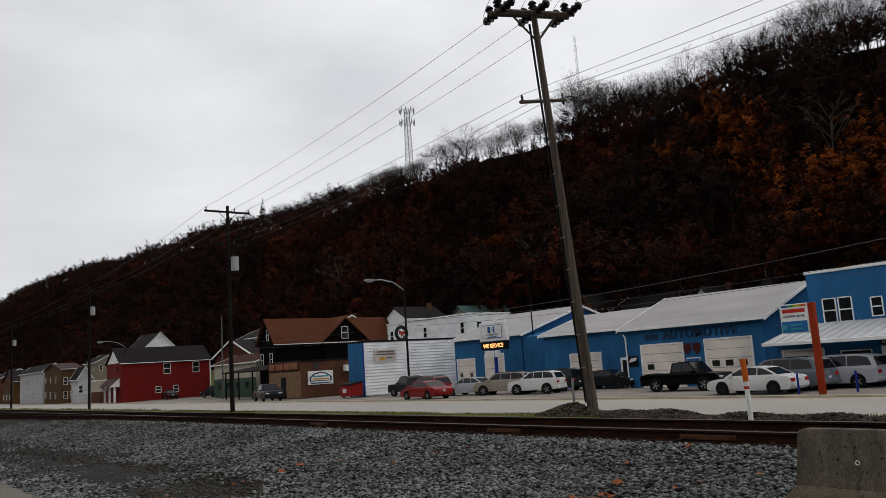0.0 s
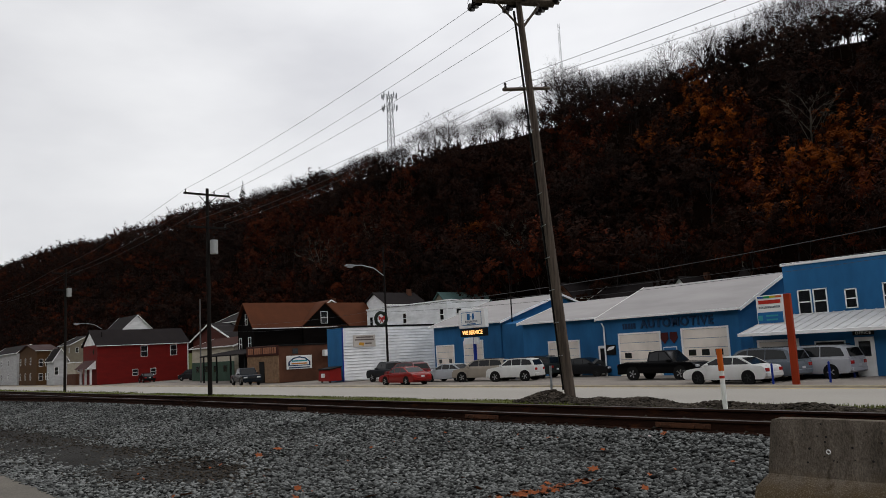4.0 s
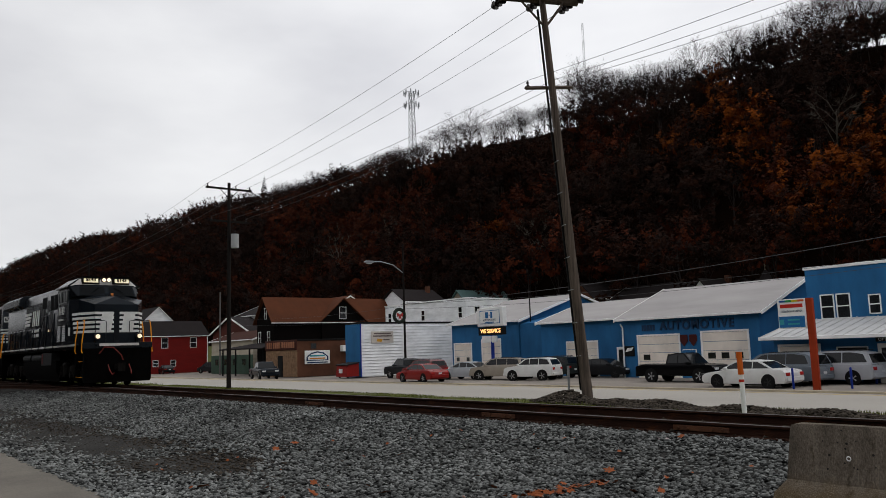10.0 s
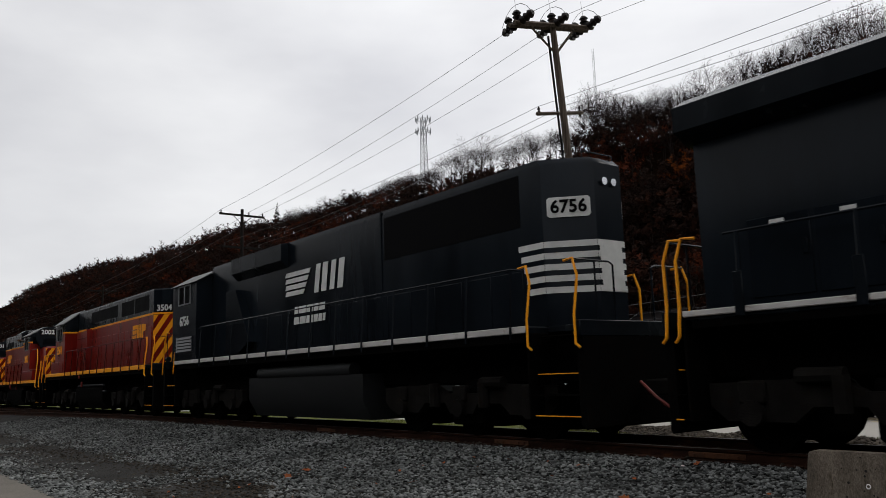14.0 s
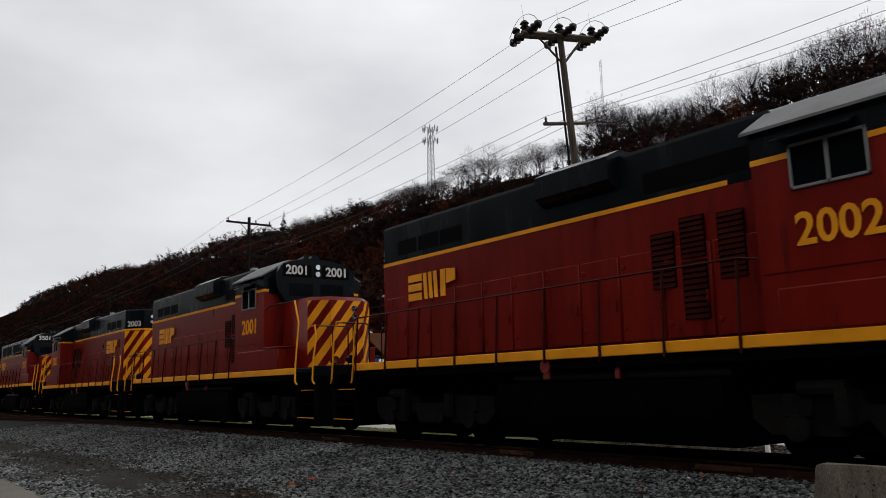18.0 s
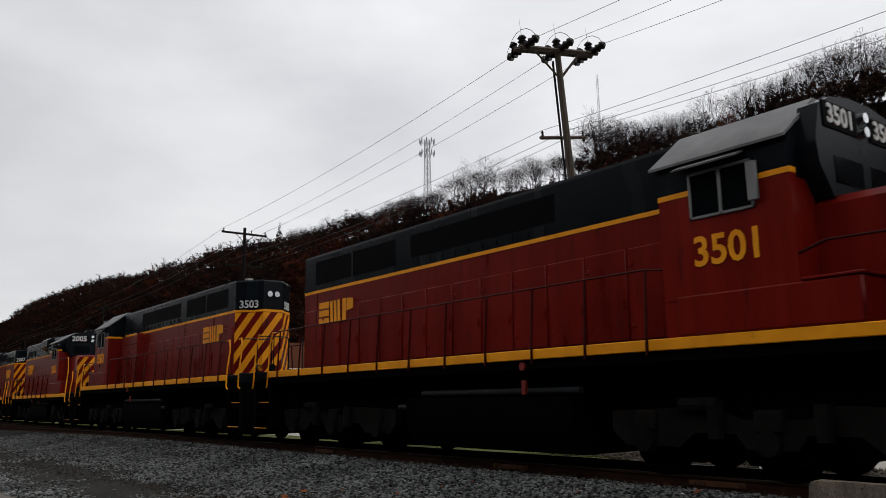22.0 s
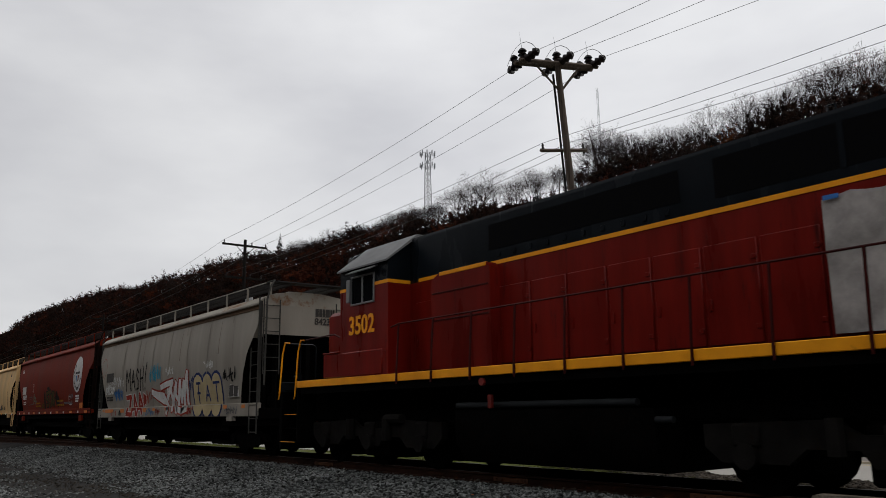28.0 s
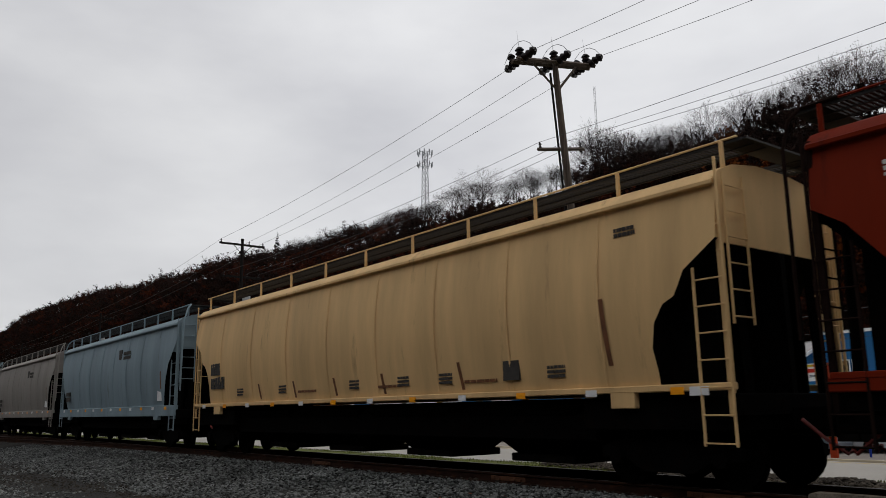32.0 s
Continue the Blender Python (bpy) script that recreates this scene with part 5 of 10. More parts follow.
def white_end_bars(loco, plan, z0, z1, n=5):
    """White horizontal bars round a nose or hood end, with a plain white field in the middle."""
    for i in range(n):
        za = z0 + (z1 - z0) * (i + 0.2) / n
        zb = za + (z1 - z0) / n * 0.55
        g = Geo()
        for k in range(len(plan) - 1):
            a, b = Vector(plan[k]), Vector(plan[k + 1])
            d = (b - a).normalized()
            nrm = Vector((d.y, -d.x)) * 0.008
            a2, b2 = a + nrm, b + nrm
            if k == 0:
                a2 = a2 + d * 0.06 * (n - i)
            if k == len(plan) - 2:
                b2 = b2 - d * 0.06 * (n - i)
            g.add([(*a2, za), (*b2, za), (*b2, zb), (*a2, zb)], [(0, 1, 2, 3)])
        part("white_bar", g, WHITE_PAINT, loco, "white horizontal bar", smooth=False)


def lead_loco():
    """The black wide-nosed lead unit with lit lamps."""
    L, sill, deck = 22.3, 17.6, 1.91
    loco = thing("locomotive", "black six-axle lead locomotive with white bars and lit headlamps", "locomotive", group="black locomotives of the train")
    loco_frame(loco, L, sill, deck, WHITE_STRIPE, 0.085, ends=(-11.15, 9.4), sills=(-10.1, 7.45), inset=0.78)
    for x in (-7.4, 5.6):
        loco_truck(loco, x, 3, 0.53)
    part("fuel_tank", Geo().prism([(-1.4, 0.7), (-1.2, 0.2), (1.2, 0.2), (1.4, 0.7), (1.4, 1.2), (-1.4, 1.2)], "x", -4.0, 3.6), SOOT_SHADE, loco)
    for s in (-1, 1):
        for x0, x1 in ((-4.3, -2.5), (-2.1, 0.1)):
            part("air_reservoir", Geo().tube([(x0, s * 1.15, 1.35), (x0 + 0.08, s * 1.15, 1.35), (x1 - 0.08, s * 1.15, 1.35), (x1, s * 1.15, 1.35)], 0.24, 14), TANK, loco)
        part("equipment_box", box((0.35, s * 1.0, 0.95), (2.6, s * 1.42, 1.6), 0.04), TANK, loco)
        part("handbrake_light", box((0.62, s * 1.41, 1.05), (0.7, s * 1.44, 1.55), 0.01), RED_PAINT, loco)
        g = Geo()
        for q in (1.5, 1.75, 4.9):
            g.tube([(q, s * 1.3, 1.7), (q, s * 1.42, 1.7)], 0.05, 8)
        part("marker_lamp", g, RED_PAINT, loco)
    hw = 1.22
    part("long_hood", Geo().prism(hood_ring(hw, deck, 4.84, 0.16), "x", -9.9, 4.15), NAVY_BLACK, loco)
    part("radiator_cab", Geo().prism([(-1.52, 4.42), (-1.52, 4.78), (-1.2, 4.96), (1.2, 4.96), (1.52, 4.78), (1.52, 4.42), (1.22, 4.26), (-1.22, 4.26)], "x", -10.0, -5.1), BLACK, loco, "overhanging radiator housing")
    part("radiator_top", box((-9.8, -1.15, 4.955), (-5.2, 1.15, 4.98), 0.01), ROOF_GREY, loco)
    for x in (-3.6, -1.9, 0.2, 2.4):
        part("roof_fan", Geo().tube([(x, 0, 4.68), (x, 0, 4.86)], 0.48, 14), BLACK, loco)
    part("exhaust_stack", box((-3.0, -0.3, 4.7), (-2.2, 0.3, 4.98), 0.04), SOOT_SHADE, loco)
    for s in (-1, 1):
        for i in range(12):
            x0 = -9.2 + i * 0.92
            d = part("hood_door", box((x0 + 0.02, s * (hw - 0.005), deck + 0.1), (x0 + 0.88, s * (hw + 0.014), 3.05 if x0 < -5 else 4.3), 0.008), NAVY_BLACK, loco)
            part("latch", box((x0 + 0.78, s * (hw + 0.012), 2.5), (x0 + 0.84, s * (hw + 0.04), 2.7), 0.006), NAVY_BLACK, d)
            if i < 5:
                part("label_plate", box((x0 + 0.35, s * (hw + 0.014), 2.92), (x0 + 0.55, s * (hw + 0.02), 3.0)), WHITE_PAINT, d)
        for x0, x1, z0, z1 in ((-0.5, 0.42, 3.92, 4.5), (1.32, 1.92, 3.75, 4.5), (2.12, 2.72, 3.75, 4.5), (2.82, 3.22, 4.2, 4.5), (3.36, 4.05, 3.75, 4.5)):
            part("intake_screen", box((x0, s * (hw - 0.01), z0), (x1, s * (hw + 0.02), z1), 0.004), BOARD, loco)
        for x, z, w, h in ((4.68, 2.45, 0.62, 0.75), (5.58, 2.45, 0.62, 0.75), (2.0, 2.3, 0.5, 0.3), (3.1, 2.3, 0.5, 0.3)):
            louvre_panel(loco, x, s, z, w, h, (1.55 if x > 4.15 else hw) + 0.01, 9 if h > 0.5 else 4, NAVY_BLACK)
        for x, z in ((0.95, 3.55), (3.0, 4.12), (0.4, 3.72)):
            part("notice_plate", box((x, s * (hw + 0.012), z), (x + 0.13, s * (hw + 0.02), z + 0.14)), WHITE_PAINT, loco)
        part("walkway_lamp", box((0.98, s * (hw + 0.015), 2.68), (1.08, s * (hw + 0.05), 2.8), 0.01), glow("walkway_lamp_glow", (1, 0.6, 0.3), 0.6), loco)
        face = FACE_NEAR if s < 0 else FACE_FAR
        speed_bars(loco, -2.85, s * (hw + 0.02), 3.52, face, 0.97, 1)
        bars(loco, "name_bars", -2.1, s * (hw + 0.02), 2.72, 1.7, 0.5, WHITE_PAINT, face, 2, "railway name shown as white bars", 0.15)
        lettering("road_number", "8143", 0.52, WHITE_PAINT, loco, at(5.08, s * 1.56, 3.5, face), "white road number", bold=0.012)
        bars(loco, "small_marks", 5.0, s * 1.56, 3.1, 0.9, 0.12, WHITE_PAINT, face, 1, "small white marks")
        part("notice_plate", box((6.35, s * 1.55, 2.3), (6.7, s * 1.56, 2.68)), WHITE_PAINT, loco)
        # rails with a raised middle
        part("handrail", Geo().tube([(-9.4, s * 1.45, deck + 0.98), (0.3, s * 1.45, deck + 0.98), (0.95, s * 1.45, deck + 1.55), (4.1, s * 1.45, deck + 1.62)], 0.02, 6), NAVY_BLACK, loco)
        for i in range(9):
            x = -9.2 + i * 1.55
            part("stanchion", Geo().tube([(x, s * 1.45, deck + (0.98 if x < 0.4 else 1.6)), (x, s * 1.5, deck - 0.08)], 0.034, 5), NAVY_BLACK, loco)
            part("stanchion_foot", box((x - 0.07, s * 1.514, deck - 0.13), (x + 0.07, s * 1.535, deck + 0.45), 0.008), BLACK, loco)
    # cab and nose
    cw = 1.54
    behind = set(loco.children)
    part("cab", Geo().prism([(-cw, deck), (-cw, 4.62), (-1.1, 4.96), (1.1, 4.96), (cw, 4.62), (cw, deck)], "x", 4.1, 6.2), NAVY_BLACK, loco)
    part("cab_roof", Geo().prism([(-1.62, 4.63), (-1.12, 5.0), (1.12, 5.0), (1.62, 4.63), (1.58, 4.58), (1.1, 4.94), (-1.1, 4.94), (-1.58, 4.58)], "x", 4.0, 6.25), BLACK, loco)
    for s in (-1, 1):
        part("roof_gutter", box((4.0, s * 1.64, 4.56), (6.2, s * 1.58, 4.61), 0.01), ALUMINIUM, loco)
    front = Geo()
    front.add([(6.2, -1.12, 4.98), (6.2, 1.12, 4.98), (6.2, -1.53, 4.6), (6.2, 1.53, 4.6), (6.5, -1.2, 4.62), (6.5, 1.2, 4.62), (6.8, -1.3, 4.1), (6.8, 1.3, 4.1), (6.2, -1.54, 4.0), (6.2, 1.54, 4.0)],
              [(0, 1, 5, 4), (0, 4, 2), (1, 3, 5), (4, 5, 7, 6), (2, 4, 6, 8), (3, 9, 7, 5)])
    part("cab_front", front, NAVY_BLACK, loco, smooth=False)
    part("cab_brow", Geo().add([(6.215, -1.12, 4.98), (6.215, 1.12, 4.98), (6.5, -1.2, 4.66), (6.5, 1.2, 4.66), (6.21, -1.54, 4.62), (6.21, 1.54, 4.62)], [(0, 1, 3, 2), (0, 2, 4), (1, 5, 3)]), WHITE_STRIPE, loco, "white band above the windscreen", smooth=False)
    for s in (-1, 1):
        part("windscreen", Geo().add([(6.56, s * 0.1, 4.56), (6.56, s * 1.12, 4.56), (6.82, s * 1.22, 4.14), (6.82, s * 0.1, 4.14)], [(0, 1, 2, 3)]), CAB_GLASS, loco, smooth=False)
        part("side_screen", Geo().add([(6.23, s * 1.52, 4.52), (6.47, s * 1.24, 4.54), (6.74, s * 1.34, 4.12), (6.23, s * 1.555, 4.05)], [(0, 1, 2, 3)]), CAB_GLASS, loco, smooth=False)
        part("wiper", Geo().tube([(6.6, s * 0.35, 4.54), (6.79, s * 0.7, 4.28)], 0.012, 4), BOARD, loco)
        b = part("number_board", Geo().prism([(6.3, 4.76), (6.52, 4.70), (6.58, 5.05), (6.36, 5.07)], "y", *sorted((s * 0.3, s * 1.06))), BOARD, loco)
        tilt = Matrix.Rotation(radians(-12), 4, "X") @ Matrix.Rotation(0, 4, "Y")
        lit = part("lit_panel", box((-0.32, -0.125, 0), (0.32, 0.125, 0.012)), BOARD_LIT, b, "lit amber number panel")
        lit.matrix_basis = at(6.562, s * 0.69, 4.89, FACE_FRONT) @ tilt
        lettering("road_number", "8143", 0.22, BOARD, b, at(6.572, s * 0.69, 4.89, FACE_FRONT) @ tilt @ Matrix.Translation((0, 0, 0.012)), bold=0.008)
        for k, (x0, x1) in enumerate(((4.3, 4.85), (4.9, 5.4), (5.42, 5.92))):
            window(loco, x0, x1, 3.86, 4.46, s, cw - 0.02, mirror=(k != 1))
        part("ditch_bracket", box((8.4, s * 0.9 - 0.05, deck), (8.7, s * 0.9 + 0.05, deck + 0.25), 0.01), BLACK, loco)
        d = part("ditch_lamp", Geo().tube([(8.62, s * 0.9, deck + 0.29), (8.8, s * 0.9, deck + 0.29)], 0.13, 14), BLACK, loco)
        part("lens", Geo().tube([(8.8, s * 0.9, deck + 0.29), (8.815, s * 0.9, deck + 0.29)], 0.095, 14), DITCH, d, "burning ditch lamp")
    for y in (-0.11, 0.11):
        h = part("headlamp", Geo().tube([(6.42, y, 4.9), (6.58, y, 4.9)], 0.105, 14), GRIMY_HOUSING, loco)
        part("lens", Geo().tube([(6.58, y, 4.9), (6.595, y, 4.9)], 0.085, 14), HEADLAMP, h, "burning headlamp")
    nw = 1.4
    nplan = [(6.2, -cw), (7.4, -nw), (8.3, -0.95), (8.3, 0.95), (7.4, nw), (6.2, cw)]
    g = Geo()
    tops = [3.95, 3.9, 3.64, 3.64, 3.9, 3.95]
    g.v = [(x, y, deck) for x, y in nplan] + [(x, y, z) for (x, y), z in zip(nplan, tops)] + [(6.75, 0, 4.28), (7.95, 0, 4.02)]
    g.f = [(i, i + 1, 7 + i, 6 + i) for i in range(5)] + [(6, 7, 12), (7, 8, 13, 12), (8, 9, 13), (9, 10, 12, 13), (10, 11, 12)]
    g.m = [0] * len(g.f)
    part("nose", g, NAVY_BLACK, loco, smooth=False)
    white_end_bars(loco, [(6.6, -1.50), (7.4, -nw), (8.3, -0.95), (8.3, 0.95), (7.4, nw), (6.6, 1.50)], 2.34, 3.36, 5)
    for y in (-0.45, 0.5):
        part("emblem_block", Geo().add([(8.32, y - 0.3, 2.42), (8.32, y + 0.2, 2.42), (8.32, y + 0.32, 3.3), (8.32, y - 0.18, 3.3)], [(0, 1, 2, 3)]), WHITE_PAINT, loco, "white emblem block", smooth=False)
    part("nose_door", box((8.28, -0.12, deck), (8.315, 0.12, 3.4), 0.01), BLACK, loco)
    part("front_walk", box((7.4, -1.0, deck - 0.1), (8.75, 1.0, deck - 0.01), 0.02), BLACK, loco)
    part("front_stripe", box((8.865, -0.85, deck - 0.13), (8.885, 0.85, deck - 0.02)), WHITE_STRIPE, loco, "white stripe across the front beam")
    part("snow_plough", Geo().prism([(8.3, 1.0), (8.62, 0.95), (8.72, 0.2), (8.62, 0.18), (8.3, 0.6)], "y", -1.42, 1.42), SOOT_SHADE, loco)
    part("amber_beacon", box((7.5, -0.05, 4.1), (7.56, 0.05, 4.2), 0.01), ORANGE, loco)
    part("brake_hose", Geo().tube([(8.9, -0.85, 1.45), (9.1, -0.7, 1.72), (9.2, -0.35, 1.7), (9.2, 0.0, 1.35), (9.1, 0.1, 1.15)], 0.028, 6), HOSE, loco)
    # the cab and nose reach a little further forward
    for ob in loco.children:
        if ob not in behind and ob.name.split(".")[0] not in ("ditch_bracket", "ditch_lamp", "front_walk", "front_stripe", "snow_plough", "brake_hose"):
            ob.location.x += 0.1
    return loco


def second_loco():
    """The black standard-cab unit running long hood first, cab towards +x here."""
    L, sill, deck = 21.5, 17.3, 1.93
    loco = thing("locomotive", "black six-axle locomotive with white bars and a tall radiator end", "locomotive", group="black locomotives of the train")
    loco_frame(loco, L, sill, deck, WHITE_STRIPE, 0.12, inset=0.95)
    for x in (-6.4, 6.4):
        loco_truck(loco, x, 3, 0.53)
    part("fuel_tank", Geo().prism([(-1.3, 0.65), (-1.05, 0.22), (1.05, 0.22), (1.3, 0.65), (1.3, 1.25), (-1.3, 1.25)], "x", -3.1, 3.0), TANK, loco)
    for s in (-1, 1):
        part("air_reservoir", Geo().tube([(-2.6, s * 1.2, 1.36), (2.4, s * 1.2, 1.36)], 0.16, 12), TANK, loco)
    hw, c, e = 0.98, 0.68, -9.35
    plan = [(6.7, -hw), (6.7, hw), (e + c, hw), (e, 0.35), (e, -0.35), (e + c, -hw)]
    part("long_hood", tapered_prism(plan, deck, 4.9, 0.12), NAVY_BLACK, loco)
    for s in (-1, 1):
        part("radiator_grille", box((-8.1, s * (hw - 0.02), 3.75), (-3.6, s * (hw + 0.006), 4.72)), BOARD, loco, "black radiator grille")
        part("hood_seam", box((-3.5, s * (hw - 0.01), deck), (-3.45, s * (hw + 0.02), 4.88)), NAVY_BLACK, loco)
        part("hood_flare", Geo().prism([(s * hw, 4.2), (s * (hw + 0.22), 4.4), (s * (hw + 0.22), 4.85), (s * hw, 4.9)], "x", 1.2, 4.6), BLACK, loco)
        part("duct_panel", Geo().prism([(3.2, 2.3), (4.0, 2.0), (4.9, 2.0), (4.9, 3.9), (4.2, 3.9)], "y", *sorted((s * hw, s * (hw + 0.25)))), NAVY_BLACK, loco)
        for i in range(15):
            x0 = -8.1 + i * 0.88
            part("hood_door", box((x0, s * (hw - 0.004), deck + 0.05), (x0 + 0.83, s * (hw + 0.014), 2.95), 0.008), NAVY_BLACK, loco)
        face = FACE_NEAR if s < 0 else FACE_FAR
        speed_bars(loco, -0.35, s * (hw + 0.02), 3.72, face, 0.86, 1)
        bars(loco, "name_bars", -0.05, s * (hw + 0.02), 2.85, 1.7, 0.55, WHITE_PAINT, face, 2, "railway name shown as white bars", 0.15)
        lettering("road_number", "6756", 0.42, WHITE_PAINT, loco, at(7.75, s * 1.515, 3.2, face), "white road number", bold=0.01)
        window(loco, 7.2, 8.3, 3.75, 4.4, s, 1.5, mirror=False)
        louvre_panel(loco, 7.75, s, 2.45, 1.5, 0.5, 1.51, 5, NAVY_BLACK)
        nx, ny = -(hw - 0.35), s * c
        ln = math.hypot(nx, ny)
        zax, yax = Vector((nx / ln, ny / ln, 0)), Vector((0, 0, 1))
        m3 = Matrix((yax.cross(zax), yax, zax)).transposed().to_4x4()
        b = part("number_board", Geo().prism([(-0.38, -0.14), (-0.34, -0.18), (0.34, -0.18), (0.38, -0.14), (0.38, 0.14), (0.34, 0.18), (-0.34, 0.18), (-0.38, 0.14)], "z", 0, 0.012), WHITE_PAINT, loco)
        b.matrix_basis = Matrix.Translation((e + c / 2 + zax.x * 0.003, s * 0.665 + zax.y * 0.003, 4.0)) @ m3
        lettering("road_number", "6756", 0.32, BOARD, b, Matrix.Translation((0, 0, 0.018)), bold=0.008)
    part("cab", Geo().prism([(-1.5, deck), (-1.5, 4.45), (-0.8, 4.82), (0.8, 4.82), (1.5, 4.45), (1.5, deck)], "x", 6.7, 8.9), NAVY_BLACK, loco)
    part("cab_roof", Geo().prism([(-1.58, 4.42), (-0.82, 4.85), (0.82, 4.85), (1.58, 4.42), (0.8, 4.8), (-0.8, 4.8)], "x", 6.6, 8.95), ROOF_GREY, loco)
    part("short_hood", tapered_prism([(8.9, -1.0), (9.5, -1.0), (9.9, -0.5), (9.9, 0.5), (9.5, 1.0), (8.9, 1.0)], deck, 3.6, 0.1), NAVY_BLACK, loco)
    white_end_bars(loco, [(e + c + 0.7, hw), (e + c, hw), (e, 0.35), (e, -0.35), (e + c, -hw), (e + c + 0.7, -hw)], 2.45, 3.45, 5)
    part("emblem_block", Geo().add([(e - 0.012, -0.3, 2.5), (e - 0.012, 0.28, 2.5), (e - 0.012, 0.32, 3.4), (e - 0.012, -0.25, 3.4)], [(0, 1, 2, 3)]), WHITE_PAINT, loco, "white emblem block", smooth=False)
    g = Geo()
    for y in (-0.12, 0.12):
        g.tube([(e - 0.05, y, 4.45), (e + 0.02, y, 4.45)], 0.07, 12)
    part("headlamp", g, CHROME, loco, "unlit twin headlamp")
    for x in (-7.4, -6.0, -4.6, 2.0, 3.6):
        part("roof_fan", Geo().tube([(x, 0, 4.88), (x, 0, 5.0)], 0.55, 16), BLACK, loco)
    part("roof_rail", Geo().tube([(e + 0.2, -0.4, 4.9), (e + 0.2, -0.4, 5.02), (e + 0.2, 0.4, 5.02), (e + 0.2, 0.4, 4.9)], 0.015, 5), BLACK, loco)
    part("exhaust_stack", box((-1.8, -0.2, 4.88), (-1.2, 0.2, 5.06), 0.03), SOOT_SHADE, loco)
    side_rails(loco, -8.6, 6.6, deck, 1.0, NAVY_BLACK, 13)
    return loco
# ---- covered hoppers ----
def hopper_paint(name, col, dirt, rough=0.6):
    return mat(name, col, rough, var=0.16, scale=0.8, bump=0.1, bscale=25, stretch=(1.6, 1, 0.22), spec=0.12, rust=dirt, rust_at=0.6)


GREY_HOP = hopper_paint("faded_grey_hopper_paint", (0.268, 0.240, 0.203), (0.15, 0.122, 0.09))
RED_HOP = mat("mineral_red_hopper_paint", (0.14, 0.0135, 0.0034), 0.6, var=0.2, scale=0.8, bump=0.1, bscale=25, stretch=(1.6, 1, 0.22), spec=0.05, rust=(0.075, 0.009, 0.0035), rust_at=0.58)
CREAM_HOP = hopper_paint("cream_hopper_paint", (0.66, 0.435, 0.205), (0.42, 0.27, 0.125))
BLUE_HOP = hopper_paint("blue_grey_hopper_paint", (0.20, 0.265, 0.30), (0.12, 0.14, 0.145))
TAN_HOP = hopper_paint("warm_grey_hopper_paint", (0.24, 0.22, 0.20), (0.14, 0.12, 0.1))
# dirt of the red wagon's ends together with the next wagon's shade, as colour
GRIME_SHADE = mat("grimy_shaded_end", (0.012, 0.006, 0.0045), 0.95, var=0.4, scale=1.5, bump=0.2, spec=0.04)
RUSTY_ROOF = mat("rust_washed_grey_roof", (0.31, 0.28, 0.235), 0.7, var=0.2, scale=0.9, bump=0.1, stretch=(0.25, 1, 1), spec=0.12, rust=(0.20, 0.10, 0.05), rust_at=0.5)
LADDER_GREY = mat("dark_grey_ladder", (0.05, 0.048, 0.043), 0.8, var=0.3, bump=0.05, spec=0.1)
RUST_STREAK = mat("rust_streak", (0.15, 0.058, 0.022), 0.9, var=0.4, scale=5, bump=0.1)
GREY_STREAK = mat("dull_rust_streak", (0.16, 0.125, 0.09), 0.9, var=0.4, scale=5, bump=0.1)
RUST_WASH = mat("rust_washed_grey_paint", (0.13, 0.082, 0.05), 0.8, var=0.35, scale=1.5, bump=0.1, stretch=(0.3, 1, 1), spec=0.08)
GRATING = mat("black_roof_grating", (0.014, 0.013, 0.013), 0.8, var=0.3, bump=0.1)
DARK_MARK = mat("faded_black_marking", (0.035, 0.03, 0.026), 0.8, var=0.3, scale=6, bump=0)
SPRAY = {
    "black": mat("black_spray_paint", (0.005, 0.005, 0.005), 0.6, var=0.2, bump=0, spec=0.06),
    "white": mat("white_spray_paint", (0.55, 0.54, 0.52), 0.6, var=0.15, scale=4, bump=0, spec=0.06),
    "red": mat("red_spray_paint", (0.30, 0.035, 0.02), 0.6, var=0.25, scale=4, bump=0, spec=0.06),
    "blue": mat("blue_spray_paint", (0.035, 0.13, 0.30), 0.6, var=0.3, scale=4, bump=0, spec=0.06),
    "cyan": mat("cyan_spray_paint", (0.04, 0.26, 0.36), 0.6, var=0.3, scale=4, bump=0, spec=0.06),
    "navy": mat("navy_spray_outline", (0.02, 0.035, 0.12), 0.6, var=0.2, bump=0, spec=0.06),
    "sand": mat("sand_spray_fill", (0.44, 0.35, 0.20), 0.65, var=0.12, scale=3, bump=0, spec=0.06),
    "green": mat("pale_green_spray_paint", (0.10, 0.22, 0.16), 0.6, var=0.3, bump=0, spec=0.06),
    "yellow": mat("faded_yellow_stencil", (0.27, 0.13, 0.016), 0.7, var=0.3, scale=6, bump=0, spec=0.06),
    "grey": mat("worn_grey_spray_paint", (0.11, 0.11, 0.125), 0.7, var=0.3, bump=0, spec=0.06),
    "ochre": mat("dull_ochre_spray_paint", (0.075, 0.052, 0.014), 0.7, var=0.3, bump=0, spec=0.06),
}
REFLECT_WHITE = mat("white_reflector", (0.7, 0.7, 0.7), 0.4, var=0.1, bump=0)


def side_y(z, z0, z1, w):
    """Half-width of the bulging side at a height."""
    u = (z - z0) / (z1 - z0)
    return w + 0.15 * math.sin(math.pi * min(max(u, 0), 1)) - 0.03


